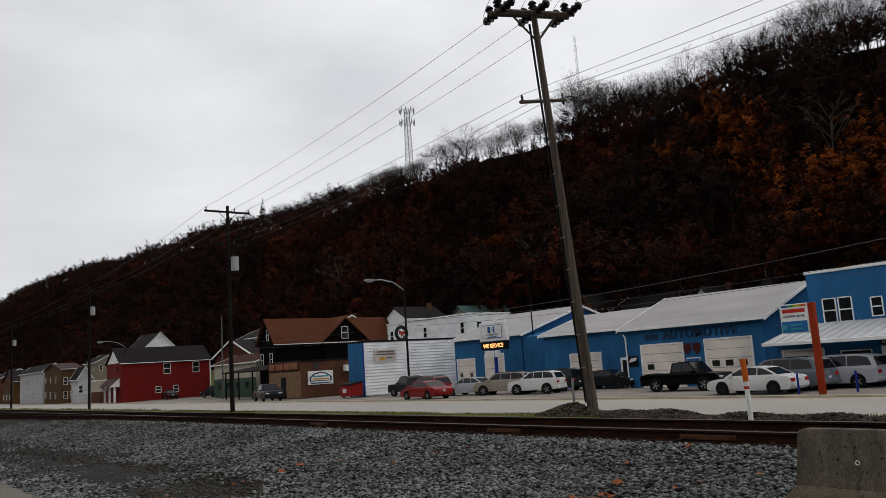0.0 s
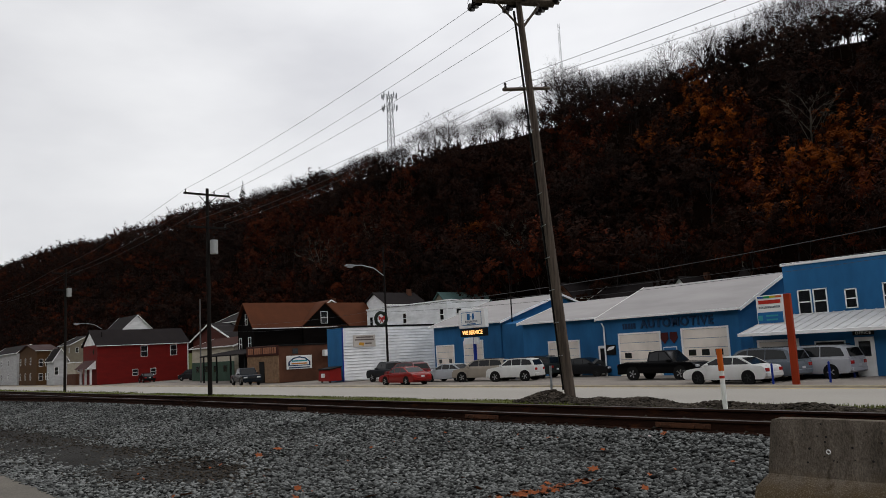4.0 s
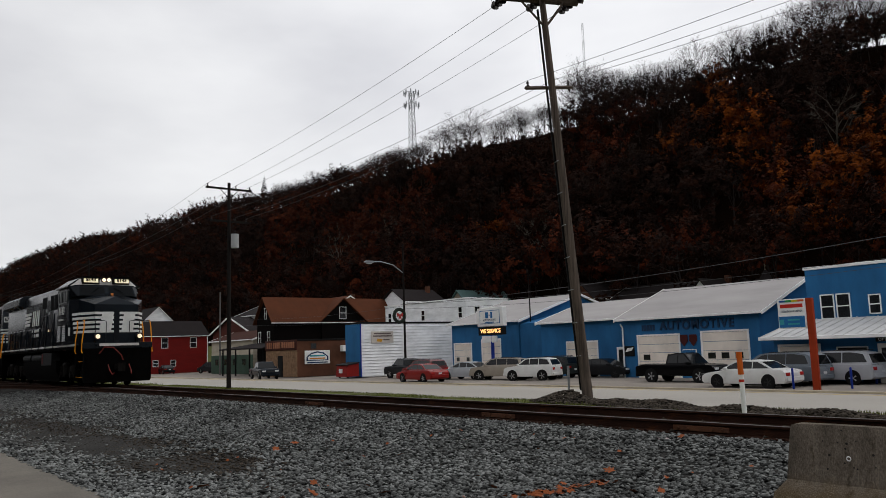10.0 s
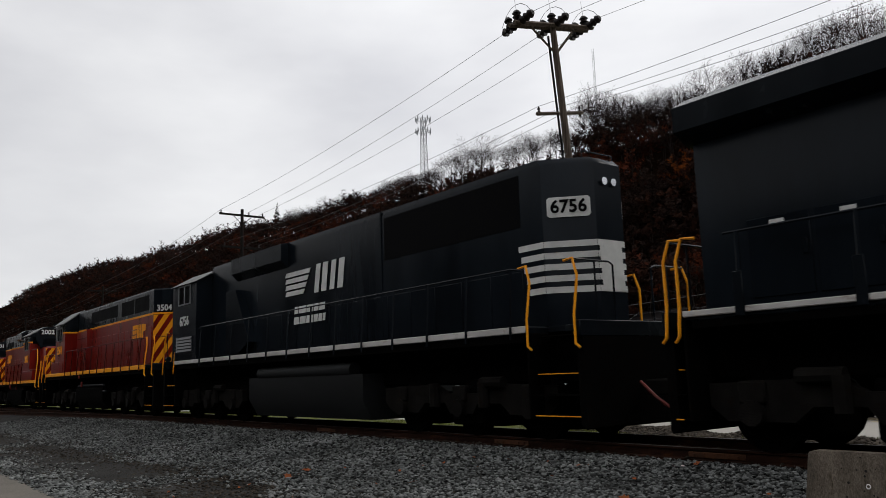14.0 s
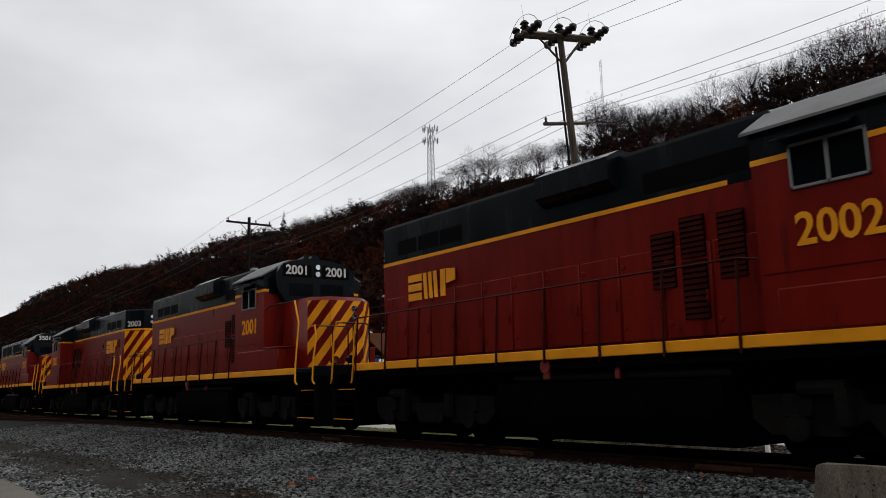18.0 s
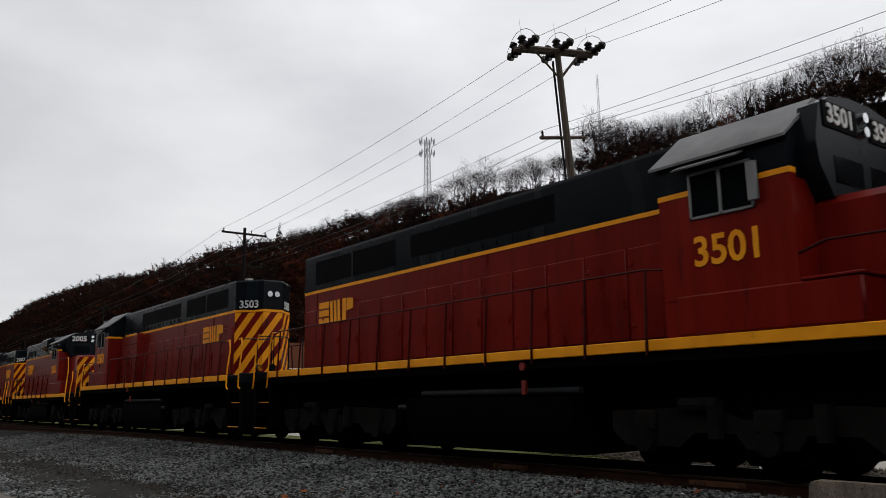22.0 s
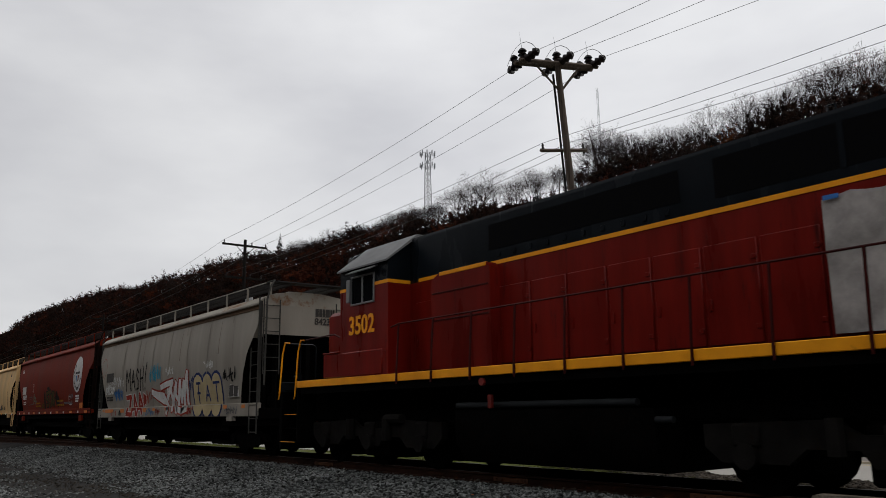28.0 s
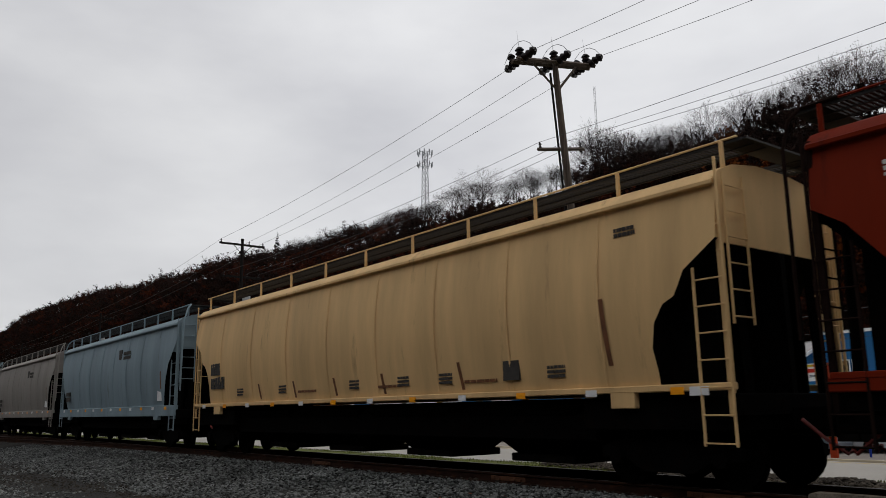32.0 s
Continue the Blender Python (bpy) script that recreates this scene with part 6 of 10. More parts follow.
def hopper(label, L, paint, style, group="covered hoppers of the train"):
    """Covered hopper: bulged side sheets, cut-away ends, roof walks, ladders, bays and trucks."""
    h = thing("hopper_wagon", label, "hopper wagon", group=group)
    b = L / 2 - (0.38 if style == "red" else 0.95)
    z0, z1, w = 1.42, 4.22 if style == "red" else 4.12, 1.47
    cream = style == "cream"
    # red wagon's posts and ladders are near-black for shade, grey wagon's dark grey
    rail_paint = GRIME_SHADE if style == "red" else LADDER_GREY if style == "grey" else paint
    levels = [(z0, 1.12), (1.62, 1.12), (1.95, 1.16), (2.3, 1.08), (2.55, 0.9), (2.64, 0.7), (2.98, 0.52), (3.35, 0.0), (3.8, 0.0), (z1, 0.0)] if cream else \
             [(z0, 1.5), (1.7, 1.46), (2.03, 1.35), (2.68, 0.85), (3.2, 0.4), (3.45, 0.0), (3.8, 0.0), (z1, 0.0)] if style == "red" else \
             [(z0, 1.15), (1.8, 1.0), (2.3, 0.78), (2.8, 0.52), (3.2, 0.2), (3.5, 0.0), (3.8, 0.0), (z1, 0.0)]
    g = Geo()
    nx = 55
    seams = [-b + 2 * b * i / 9 for i in range(1, 9)]
    for z, cut in levels:
        y = side_y(z, z0, z1, w)
        for s in (-1, 1):
            for i in range(nx):
                # the sheets are drawn in a little at the posts
                x = min(max(-b + 2 * b * i / (nx - 1), cut - b), b - cut)
                dip = (0.004 if style == "red" else 0.022) * max(math.exp(-((x - q) / 0.2) ** 2) for q in seams) * math.sin(math.pi * (z - z0) / (z1 - z0))
                g.v.append((x, s * (y - dip), z))
    row = nx * 2
    for k in range(len(levels) - 1):
        for s in range(2):
            for i in range(nx - 1):
                o = k * row + s * nx + i
                g.f.append((o, o + 1, o + row + 1, o + row))
        g.m += [0] * (len(g.f) - len(g.m))
        # lower end faces take the near-black shade colour instead of the paint
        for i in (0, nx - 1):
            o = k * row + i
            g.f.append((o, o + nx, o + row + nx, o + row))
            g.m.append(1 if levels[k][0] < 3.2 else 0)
    part("body", g, [paint, SOOT_SHADE], h)
    # slope sheets and end frames behind the cut-aways, near-black to carry their shade
    for d in (-1, 1):
        part("slope_sheet", Geo().prism([(d * (b - 0.02), 3.3), (d * (b - 2.2), 1.2), (d * (b - 2.6), 1.2), (d * (b - 0.5), 3.3)], "y", -1.3, 1.3), SOOT_SHADE, h)
        part("end_wall", box((d * (b - 0.03), -1.42, 3.3), (d * (b + 0.01), 1.42, z1), 0.0), GRIME_SHADE if style == "red" else paint, h)
        part("end_web", Geo().prism([(d * (b + 0.05), 0.95), (d * (b + 0.05), 3.28), (d * (b - 0.55), 3.28), (d * (b - 2.6), 0.95)], "y", -0.06, 0.06), SOOT_SHADE, h, "sooty, shade-dark web plate under the slope sheet")
        # outer plates added, in near-black, to hide the bright view past the web
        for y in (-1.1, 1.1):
            part("end_web", Geo().prism([(d * (b - 0.35), 1.2), (d * (b - 0.35), 3.0), (d * (b - 0.6), 3.2), (d * (b - 2.3), 1.2)], "y", y - 0.03, y + 0.03), SOOT_SHADE, h)
        part("shear_plate", box((d * (b - 2.7), -1.36, 0.8), (d * (b + 0.06), 1.36, 1.26), 0.03), SOOT_SHADE, h)
        part("brake_reservoir", Geo().tube([(d * (b - 0.5), -0.75, 1.5), (d * (b - 1.5), -0.75, 1.5)], 0.22, 12), SOOT_SHADE, h)
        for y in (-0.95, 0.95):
            part("end_strut", Geo().tube([(d * (b - 0.05), y, 1.25), (d * (b - 0.12), y, 3.35)], 0.07, 4), SOOT_SHADE, h)
        part("end_sill", box((d * (b - 0.1), -1.45, 1.0), (d * (b + 0.12), 1.45, 1.3), 0.02), SOOT_SHADE, h)
        part("centre_sill", box((d * (b - 0.6), -0.25, 0.8), (d * (L / 2 - 0.3), 0.25, 1.12), 0.02), SOOT_SHADE, h)
        coupler(h, d * L / 2, d)
        for s in (-1, 1):
            part("corner_post", box((d * (b - 0.05), s * 1.40, 1.0), (d * (b + 0.03), s * 1.48, z1 + 0.1), 0.01), rail_paint, h)
            lad = part("ladder", Geo().tube([(d * (b + 0.05), s * 1.51, 0.62), (d * (b + 0.05), s * 1.51, z1 + 0.35 if cream else z1 + 0.2)], 0.022, 6).tube([(d * (b - 0.42), s * 1.51, 0.62), (d * (b - 0.42), s * 1.51, 3.0)], 0.022, 6), rail_paint, h)
            for i in range(9):
                z = 0.66 + i * 0.36
                wide = -0.42 if z < 3.05 else -0.02
                part("rung", Geo().tube([(d * (b + 0.05), s * 1.52, z), (d * (b + wide), s * 1.52, z)], 0.013, 5), rail_paint, lad)
            g = Geo()
            for y in (s * 0.9, s * 1.38):
                g.tube([(d * (b + 0.07), y, 2.2), (d * (b + 0.07), y, z1 + 0.15)], 0.02, 5)
            for i in range(6):
                g.tube([(d * (b + 0.07), s * 0.9, 2.3 + i * 0.36), (d * (b + 0.07), s * 1.38, 2.3 + i * 0.36)], 0.013, 5)
            part("end_ladder", g, rail_paint, h)
            if not cream:
                part("end_grab", Geo().tube([(d * (b - 0.3), s * 1.15, z1 + 0.67), (d * (b + 0.2), s * 1.15, z1 + 0.67), (d * (b + 0.3), s * 1.3, z1 + 0.5), (d * (b + 0.34), s * 1.42, z1 + 0.1), (d * (b + 0.34), s * 1.45, 1.9)], 0.026, 6), rail_paint, h)
    # side sills
    for s in (-1, 1):
        part("side_sill", box((-b - 0.05, s * 1.38, 1.34 if cream else 1.27 if style == "red" else 1.08), (b + 0.05, s * 1.52, 1.44), 0.015), paint, h)
        if style == "red":
            # near-black strip added below the painted sill
            part("dark_sill_strip", box((-b, s * 1.3, 1.05), (b, s * 1.42, 1.27), 0.01), SOOT_SHADE, h)
            part("sill_cap", box((-b, s * 1.40, 1.42), (b, s * 1.53, 1.50), 0.01), paint, h)
        n = 12
        for i in range(n):
            x = -b + 0.8 + (2 * b - 1.6) * i / (n - 1)
            part("reflector", box((x - (0.24 if style == "red" and i % 2 else 0.11), s * 1.52, 1.3), (x + (0.24 if style == "red" and i % 2 else 0.11), s * 1.527, 1.40)), ORANGE if style == "grey" or style == "red" and i % 2 else YELLOW if i % 2 else REFLECT_WHITE, h)
        lift = 0.17 if cream else 0.0
        for d in (-1, 1):
            part("bolster_end", box((d * (b - 2.0), s * 1.40, 0.95 + lift), (d * (b - 1.55), s * 1.515, 1.2 + lift), 0.01), paint, h)
        for i in range(1, 9):
            x = -b + 2 * b * i / 9
            g = Geo()
            zs = [z0 + 0.02 + (z1 - z0 - 0.04) * k / 8 for k in range(9)]
            if abs(x) > b - 1.8:
                zs = [z for z in zs if z > 3.5]
            for a, c_ in zip(zs, zs[1:]):
                ya, yb = side_y(a, z0, z1, w), side_y(c_, z0, z1, w)
                g.add([(x - 0.025, s * ya, a), (x + 0.025, s * ya, a), (x + 0.025, s * yb, c_), (x - 0.025, s * yb, c_), (x, s * (ya + 0.016), a), (x, s * (yb + 0.016), c_)], [(0, 4, 5, 3), (4, 1, 2, 5)])
            if style != "red":
                part("panel_seam", g, paint, h)
    # roof
    ring = [(-1.47, z1 - 0.02), (-1.5, z1 + 0.06), (-1.36, z1 + 0.2), (-1.0, z1 + 0.34), (-0.4, z1 + 0.42), (0.4, z1 + 0.42), (1.0, z1 + 0.34), (1.36, z1 + 0.2), (1.5, z1 + 0.06), (1.47, z1 - 0.02)]
    part("roof", Geo().prism(ring, "x", -b, b), RUSTY_ROOF if style == "grey" else paint, h)
    part("roof_edge", Geo().box((-b, -1.54, z1 - 0.02), (b, -1.47, z1 + 0.05), 0.012).box((-b, 1.47, z1 - 0.02), (b, 1.54, z1 + 0.05), 0.012), paint, h)
    part("hatch_trough", box((-b + 0.6, -0.35, z1 + 0.42), (b - 0.6, 0.35, z1 + 0.52), 0.04), paint, h)
    zw = z1 + 0.62
    for s in (-1, 1):
        g = Geo()
        x = -b - 0.25
        while x < b + 0.25:
            g.box((x, s * 0.5, zw), (x + 0.035, s * 1.12, zw + 0.02))
            x += 0.075
        for y in (0.5, 0.8, 1.12):
            g.box((-b - 0.25, s * (y - 0.012), zw - 0.015), (b + 0.25, s * (y + 0.012), zw + 0.03))
        part("roof_walk", g, GRATING, h, "dark open grating roof walk", smooth=False)
        n = 11
        for i in range(n):
            x = -b + 0.05 + (2 * b - 0.1) * i / (n - 1)
            part("walk_bracket", Geo().box((x - 0.03, s * 1.12, z1 + 0.12), (x + 0.03, s * 1.17, zw + 0.04), 0.008), paint, h)
    for s in (-1, 1):
        part("walk_rail", Geo().tube([(-b - 0.2, s * 1.145, zw + 0.05), (b + 0.2, s * 1.145, zw + 0.05)], 0.018, 5), paint, h)
    for d in (-1, 1):
        part("end_walk", box((d * (b - 0.1), -1.1, zw), (d * (b + 0.32), 1.1, zw + 0.03)), GRATING, h)
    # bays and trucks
    part("centre_sill", box((-L / 2 + 1.0, -0.35, 0.72), (L / 2 - 1.0, 0.35, 1.3), 0.03), SOOT_SHADE, h)
    # added near-black box that fills the gap between bays, not a slope sheet
    part("slope_sheet", box((-b + 2.6, -1.15, 0.62), (b - 2.6, 1.15, 1.15), 0.03), SOOT_SHADE, h)
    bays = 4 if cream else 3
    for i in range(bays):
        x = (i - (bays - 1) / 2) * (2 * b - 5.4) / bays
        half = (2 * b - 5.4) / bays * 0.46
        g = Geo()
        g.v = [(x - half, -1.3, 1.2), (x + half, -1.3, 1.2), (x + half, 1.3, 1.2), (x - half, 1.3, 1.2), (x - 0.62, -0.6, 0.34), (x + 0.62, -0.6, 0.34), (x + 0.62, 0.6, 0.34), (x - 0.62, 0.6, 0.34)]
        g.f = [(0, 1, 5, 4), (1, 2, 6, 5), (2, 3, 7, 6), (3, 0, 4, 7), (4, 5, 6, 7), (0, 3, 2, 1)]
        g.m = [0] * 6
        bay = part("discharge_bay", g, SOOT_SHADE, h)
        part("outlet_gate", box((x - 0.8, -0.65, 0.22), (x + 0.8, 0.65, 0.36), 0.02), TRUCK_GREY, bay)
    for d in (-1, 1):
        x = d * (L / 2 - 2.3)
        tr = part("truck", box((x - 0.25, -1.1, 0.45), (x + 0.25, 1.1, 0.8), 0.04), SOOT_SHADE, h)
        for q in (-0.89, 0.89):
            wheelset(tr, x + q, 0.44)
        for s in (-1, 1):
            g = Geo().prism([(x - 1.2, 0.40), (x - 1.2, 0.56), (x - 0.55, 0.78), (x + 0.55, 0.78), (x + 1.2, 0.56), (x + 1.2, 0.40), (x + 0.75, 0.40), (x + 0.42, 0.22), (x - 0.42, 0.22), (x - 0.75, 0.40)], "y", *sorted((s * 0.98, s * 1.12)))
            part("sideframe", g, SOOT_SHADE, tr)
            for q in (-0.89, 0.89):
                part("bearing_cap", Geo().tube([(x + q, s * 1.05, 0.44), (x + q, s * 1.2, 0.44)], 0.13, 8), SOOT_SHADE, tr)
    return h, b, lambda z: side_y(z, z0, z1, w)


def on_side(parent, name, polys, m, sy, label="", lift=0.006):
    """Paint shapes on the near side sheet, given as outlines of (x, z)."""
    g = Geo()
    for poly in polys:
        lo, hi = min(z for _, z in poly), max(z for _, z in poly)
        n = max(1, math.ceil((hi - lo) / 0.14))
        for i in range(n):
            a, c = lo + (hi - lo) * i / n, lo + (hi - lo) * (i + 1) / n
            q = clip_poly(clip_poly(poly, 0, 1, a - 1e-6), 0, -1, -c - 1e-6) if n > 1 else poly
            if len(q) > 2:
                g.add([(x, -(sy(z) + lift), z) for x, z in q], [tuple(range(len(q)))])
    return part(name, g, m, parent, label, smooth=False)


def over_sill(parent, name, polys, m, sy, label="", lift=0.006, edge=1.445, sill=1.521):
    """Paint that runs down from the side sheet over the proud side sill."""
    upper = [q for q in (clip_poly(p, 0, 1, edge) for p in polys) if len(q) > 2]
    lower = [q for q in (clip_poly(clip_poly(p, 0, -1, -(edge - 0.02)), 0, 1, 1.09) for p in polys) if len(q) > 2]
    if upper:
        on_side(parent, name, upper, m, sy, label, lift)
    if lower:
        on_side(parent, name, lower, m, lambda z: sill, label, lift)


def stroke(pts, w):
    """A brush stroke as quads."""
    out = []
    for (x0, z0), (x1, z1) in zip(pts, pts[1:]):
        d = math.hypot(x1 - x0, z1 - z0) or 1
        ex, ez = (x1 - x0) / d * w * 0.3, (z1 - z0) / d * w * 0.3
        nx_, nz_ = -(z1 - z0) / d * w / 2, (x1 - x0) / d * w / 2
        out.append([(x0 - ex - nx_, z0 - ez - nz_), (x1 + ex - nx_, z1 + ez - nz_), (x1 + ex + nx_, z1 + ez + nz_), (x0 - ex + nx_, z0 - ez + nz_)])
    return out


def scribble(x, z, w, h, n, seed, width=0.04):
    rng = random.Random(seed)
    out = []
    for i in range(n):
        px, pz = x + w * i / n, z + rng.uniform(-0.3, 0.3) * h
        pts = [(px, pz)]
        for _ in range(4):
            pts.append((pts[-1][0] + rng.uniform(-0.5, 0.9) * w / n, z + rng.uniform(-0.5, 0.5) * h))
        out += stroke(pts, width)
    return out


def side_text(parent, words, size, x, z, m, sy, label="", **kw):
    return lettering("marking", words, size, m, parent, at(x, -(sy(z) + 0.022), z, FACE_NEAR), label, **kw)


def grey_hopper():
    h, b, sy = hopper("faded grey covered hopper with bright spray-painted graffiti", 17.6, GREY_HOP, "grey")
    cx = -b
    # from the rear end forward
    bars(h, "owner_marks", cx + 1.75, -(sy(2.6) + 0.012), 2.66, 0.95, 0.5, DARK_MARK, FACE_NEAR, 1, "owner's mark as a dark bar")
    side_text(h, "842307", 0.44, cx + 1.8, 2.12, SPRAY["white"], sy, "car number")
    bars(h, "data_bars", cx + 1.6, -(sy(1.8) + 0.012), 1.82, 0.9, 0.2, DARK_MARK, FACE_NEAR, 2, "load data as bars")
    on_side(h, "graffiti_tag", scribble(cx + 1.2, 2.3, 1.2, 0.4, 8, 3), SPRAY["white"], sy, "white scribbled tag", 0.009)
    on_side(h, "graffiti_tag", scribble(cx + 2.4, 2.45, 1.2, 0.45, 8, 4), SPRAY["white"], sy, "pale scribbled tag", 0.009)
    on_side(h, "graffiti_tag", scribble(cx + 2.3, 1.95, 1.1, 0.45, 10, 5, 0.06), SPRAY["blue"], sy, "blue scribble", 0.010)
    on_side(h, "graffiti_tag", stroke([(cx + 0.75, 2.7), (cx + 0.5, 2.95), (cx + 0.45, 3.3), (cx + 0.7, 3.5), (cx + 0.95, 3.42), (cx + 1.15, 3.2), (cx + 1.2, 2.95), (cx + 1.0, 2.75), (cx + 0.85, 2.62), (cx + 0.8, 2.5)], 0.022), SPRAY["red"], sy, "thin red outline drawing", 0.009)
    word = ([(0, 0), (0.06, 1), (0.35, 0.4), (0.6, 1.02), (0.66, 0)], [(0.8, 0), (1.05, 0.95), (1.3, 0.02)], [(0.86, 0.38), (1.24, 0.45)], [(1.86, 0.8), (1.65, 0.98), (1.5, 0.72), (1.8, 0.45), (1.76, 0.1), (1.45, 0.04)],
            [(2.05, 0), (2.12, 0.98)], [(2.06, 0.5), (2.46, 0.56)], [(2.52, 1.05), (2.42, 0)], [(2.92, 1.2), (2.74, 0.32)], [(2.7, 0.1), (2.69, 0.0)])
    for p in word:
        on_side(h, "painted_stroke", stroke([(cx + 3.95 + x * 0.84, 2.06 + z * 0.8) for x, z in p], 0.075), SPRAY["black"], sy, "stroke of the black spray-painted word MASH!", 0.009)
    block = [[(0.0, 0.9), (0.28, 0.94), (0.03, 0.1), (0.31, 0.05)], [(0.36, 0.02), (0.49, 0.98), (0.63, 0.05)], [(0.41, 0.34), (0.58, 0.38)], [(0.69, 0.02), (0.81, 1.05), (0.97, 0.1)], [(0.73, 0.36), (0.92, 0.42)], [(1.02, 0.55), (1.06, 1.0)], [(1.11, 0.6), (1.14, 0.9)]]
    for width, colour, lift, lb in ((0.24, "white", 0.008, "white graffiti outline"), (0.17, "red", 0.012, "red graffiti stroke")):
        for p in block:
            over_sill(h, "graffiti_stroke", stroke([(cx + 3.95 + 2.0 * u, 1.14 + 0.74 * v) for u, v in p], width), SPRAY[colour], sy, lb, lift)
    on_side(h, "graffiti_tag", scribble(cx + 6.8, 2.62, 1.1, 0.6, 9, 9, 0.06), SPRAY["cyan"], sy, "cyan scribbled tag", 0.009)
    on_side(h, "graffiti_tag", scribble(cx + 8.5, 2.6, 0.8, 0.3, 7, 10, 0.03), SPRAY["white"], sy, "white scribble", 0.009)
    on_side(h, "graffiti_tag", scribble(cx + 6.35, 1.8, 0.5, 0.5, 5, 11, 0.025), SPRAY["red"], sy, "thin red tag", 0.009)
    wild = [[(0.0, 0.62), (0.16, 0.54), (0.34, 0.5), (0.46, 0.12), (0.44, 0.0)], [(0.05, 0.56), (0.3, 0.34), (0.42, 0.3)], [(0.27, 0.74), (0.44, 0.82), (0.6, 0.86), (0.44, 0.42)], [(0.46, 0.62), (0.55, 0.6), (0.6, 0.08)],
            [(0.56, 0.2), (0.7, 0.82), (0.66, 0.5), (0.74, 0.3)], [(0.7, 0.02), (0.8, 0.86), (0.81, 0.3), (0.9, 0.84), (0.88, 0.1)], [(0.9, 0.5), (0.985, 1.08), (0.97, 0.16)], [(0.72, 0.1), (0.84, 0.04), (0.96, 0.1)]]
    wild = [[(cx + 7.0 + 3.6 * u, 1.22 + 1.17 * v) for u, v in p] for p in wild]
    for width, colour, lift, lb in ((0.30, "red", 0.008, "red graffiti outline"), (0.19, "white", 0.012, "white wild-style graffiti stroke")):
        for p in wild:
            over_sill(h, "graffiti_stroke", stroke(p, width), SPRAY[colour], sy, lb, lift)
    on_side(h, "graffiti_tag", scribble(cx + 10.7, 2.1, 0.4, 0.5, 5, 13, 0.03), SPRAY["navy"], sy, "dark tag", 0.009)
    on_side(h, "graffiti_tag", scribble(cx + 13.5, 2.28, 0.9, 0.45, 8, 14, 0.04), SPRAY["black"], sy, "dark scribbled tag", 0.009)
    part("data_panel", box((cx + 13.85, -(sy(1.8) + 0.012), 1.62), (cx + 14.5, -(sy(1.8) - 0.03), 1.98)), SPRAY["white"], h, "white-edged stencil panel")
    for x in (cx + 13.87, cx + 14.19):
        part("stencil_field", box((x, -(sy(1.8) + 0.016), 1.64), (x + 0.29, -(sy(1.8) - 0.02), 1.96)), DARK_MARK, h)
    blobs = []
    for x0, x1 in ((cx + 11.05, cx + 11.9), (cx + 11.82, cx + 12.65), (cx + 12.55, cx + 13.35)):
        n = 14
        blobs.append([((x0 + x1) / 2 + (x1 - x0) / 2 * math.cos(6.283 * i / n), 1.72 + 0.64 * math.copysign(abs(math.sin(6.283 * i / n)) ** 0.6, math.sin(6.283 * i / n))) for i in range(n)])
    over_sill(h, "graffiti_outline", sum((stroke(p + [p[0]], 0.16) for p in blobs), []), SPRAY["navy"], sy, "navy graffiti outline", 0.007)
    over_sill(h, "graffiti_piece", blobs, SPRAY["sand"], sy, "sand-coloured bubble graffiti", 0.012)
    letters = ([(11.5, 2.1), (11.5, 1.5)], [(11.35, 2.1), (11.68, 2.1)], [(11.4, 1.8), (11.62, 1.8)], [(12.08, 1.55), (12.24, 2.0), (12.4, 1.55)], [(12.14, 1.72), (12.34, 1.72)], [(12.72, 2.08), (13.2, 2.08)], [(12.95, 2.08), (12.95, 1.52)])
    for p in letters:
        on_side(h, "graffiti_line", stroke([(cx + x, z) for x, z in p], 0.075), SPRAY["navy"], sy, "navy inner line", 0.017)
    on_side(h, "graffiti_tag", scribble(cx + 12.1, 2.62, 0.7, 0.25, 7, 15, 0.03), SPRAY["white"], sy, "white scribble", 0.009)
    for i, (x, w_) in enumerate(((cx + 1.0, 1.0), (cx + 3.2, 0.5), (cx + 5.9, 0.5), (cx + 12.4, 0.7))):
        part("rusty_patch", box((x, -1.528, 1.26), (x + w_, -1.522, 1.4)), ORANGE, h)
    for x, w_, colour, seed in ((1.9, 0.8, "red", 21), (6.4, 0.8, "blue", 22), (7.4, 0.5, "red", 23), (10.4, 0.5, "red", 24), (13.6, 1.0, "grey", 25), (3.0, 0.4, "black", 26)):
        on_side(h, "graffiti_tag", scribble(cx + x, 1.26, w_, 0.24, 7, seed, 0.03), SPRAY[colour], lambda z: 1.521, "small %s tag on the sill" % colour, 0.005)
    for z, r in ((4.0, 0.016), (4.09, 0.022)):
        part("eave_rib", Geo().tube([(-b, -(sy(z) + 0.012), z), (b, -(sy(z) + 0.012), z)], r, 6), RUST_WASH, h, "rust-brown rib under the eave")
    part("eave_band", box((-b, -(sy(4.04) + 0.012), 4.015), (b, -(sy(4.04) - 0.02), 4.07)), RUST_WASH, h, "rust-washed band under the eave")
    for i, x in enumerate((cx + 5.9, cx + 9.8, cx + 13.1)):
        on_side(h, "rust_streak", [[(x - 0.02, 2.9), (x + 0.03, 2.9), (x + 0.015, 3.9), (x - 0.01, 3.9)]], GREY_STREAK, sy, "dull rust streak", 0.004)
    bars(h, "owner_marks", b + 0.02, 0.55, 3.98, 0.62, 0.34, DARK_MARK, FACE_FRONT, 1, "owner's mark as a dark bar", seed=9)
    lettering("marking", "842307", 0.26, DARK_MARK, h, at(b + 0.024, 0.6, 3.72, FACE_FRONT), "dark car number on the end wall", bold=0.006)
    return h


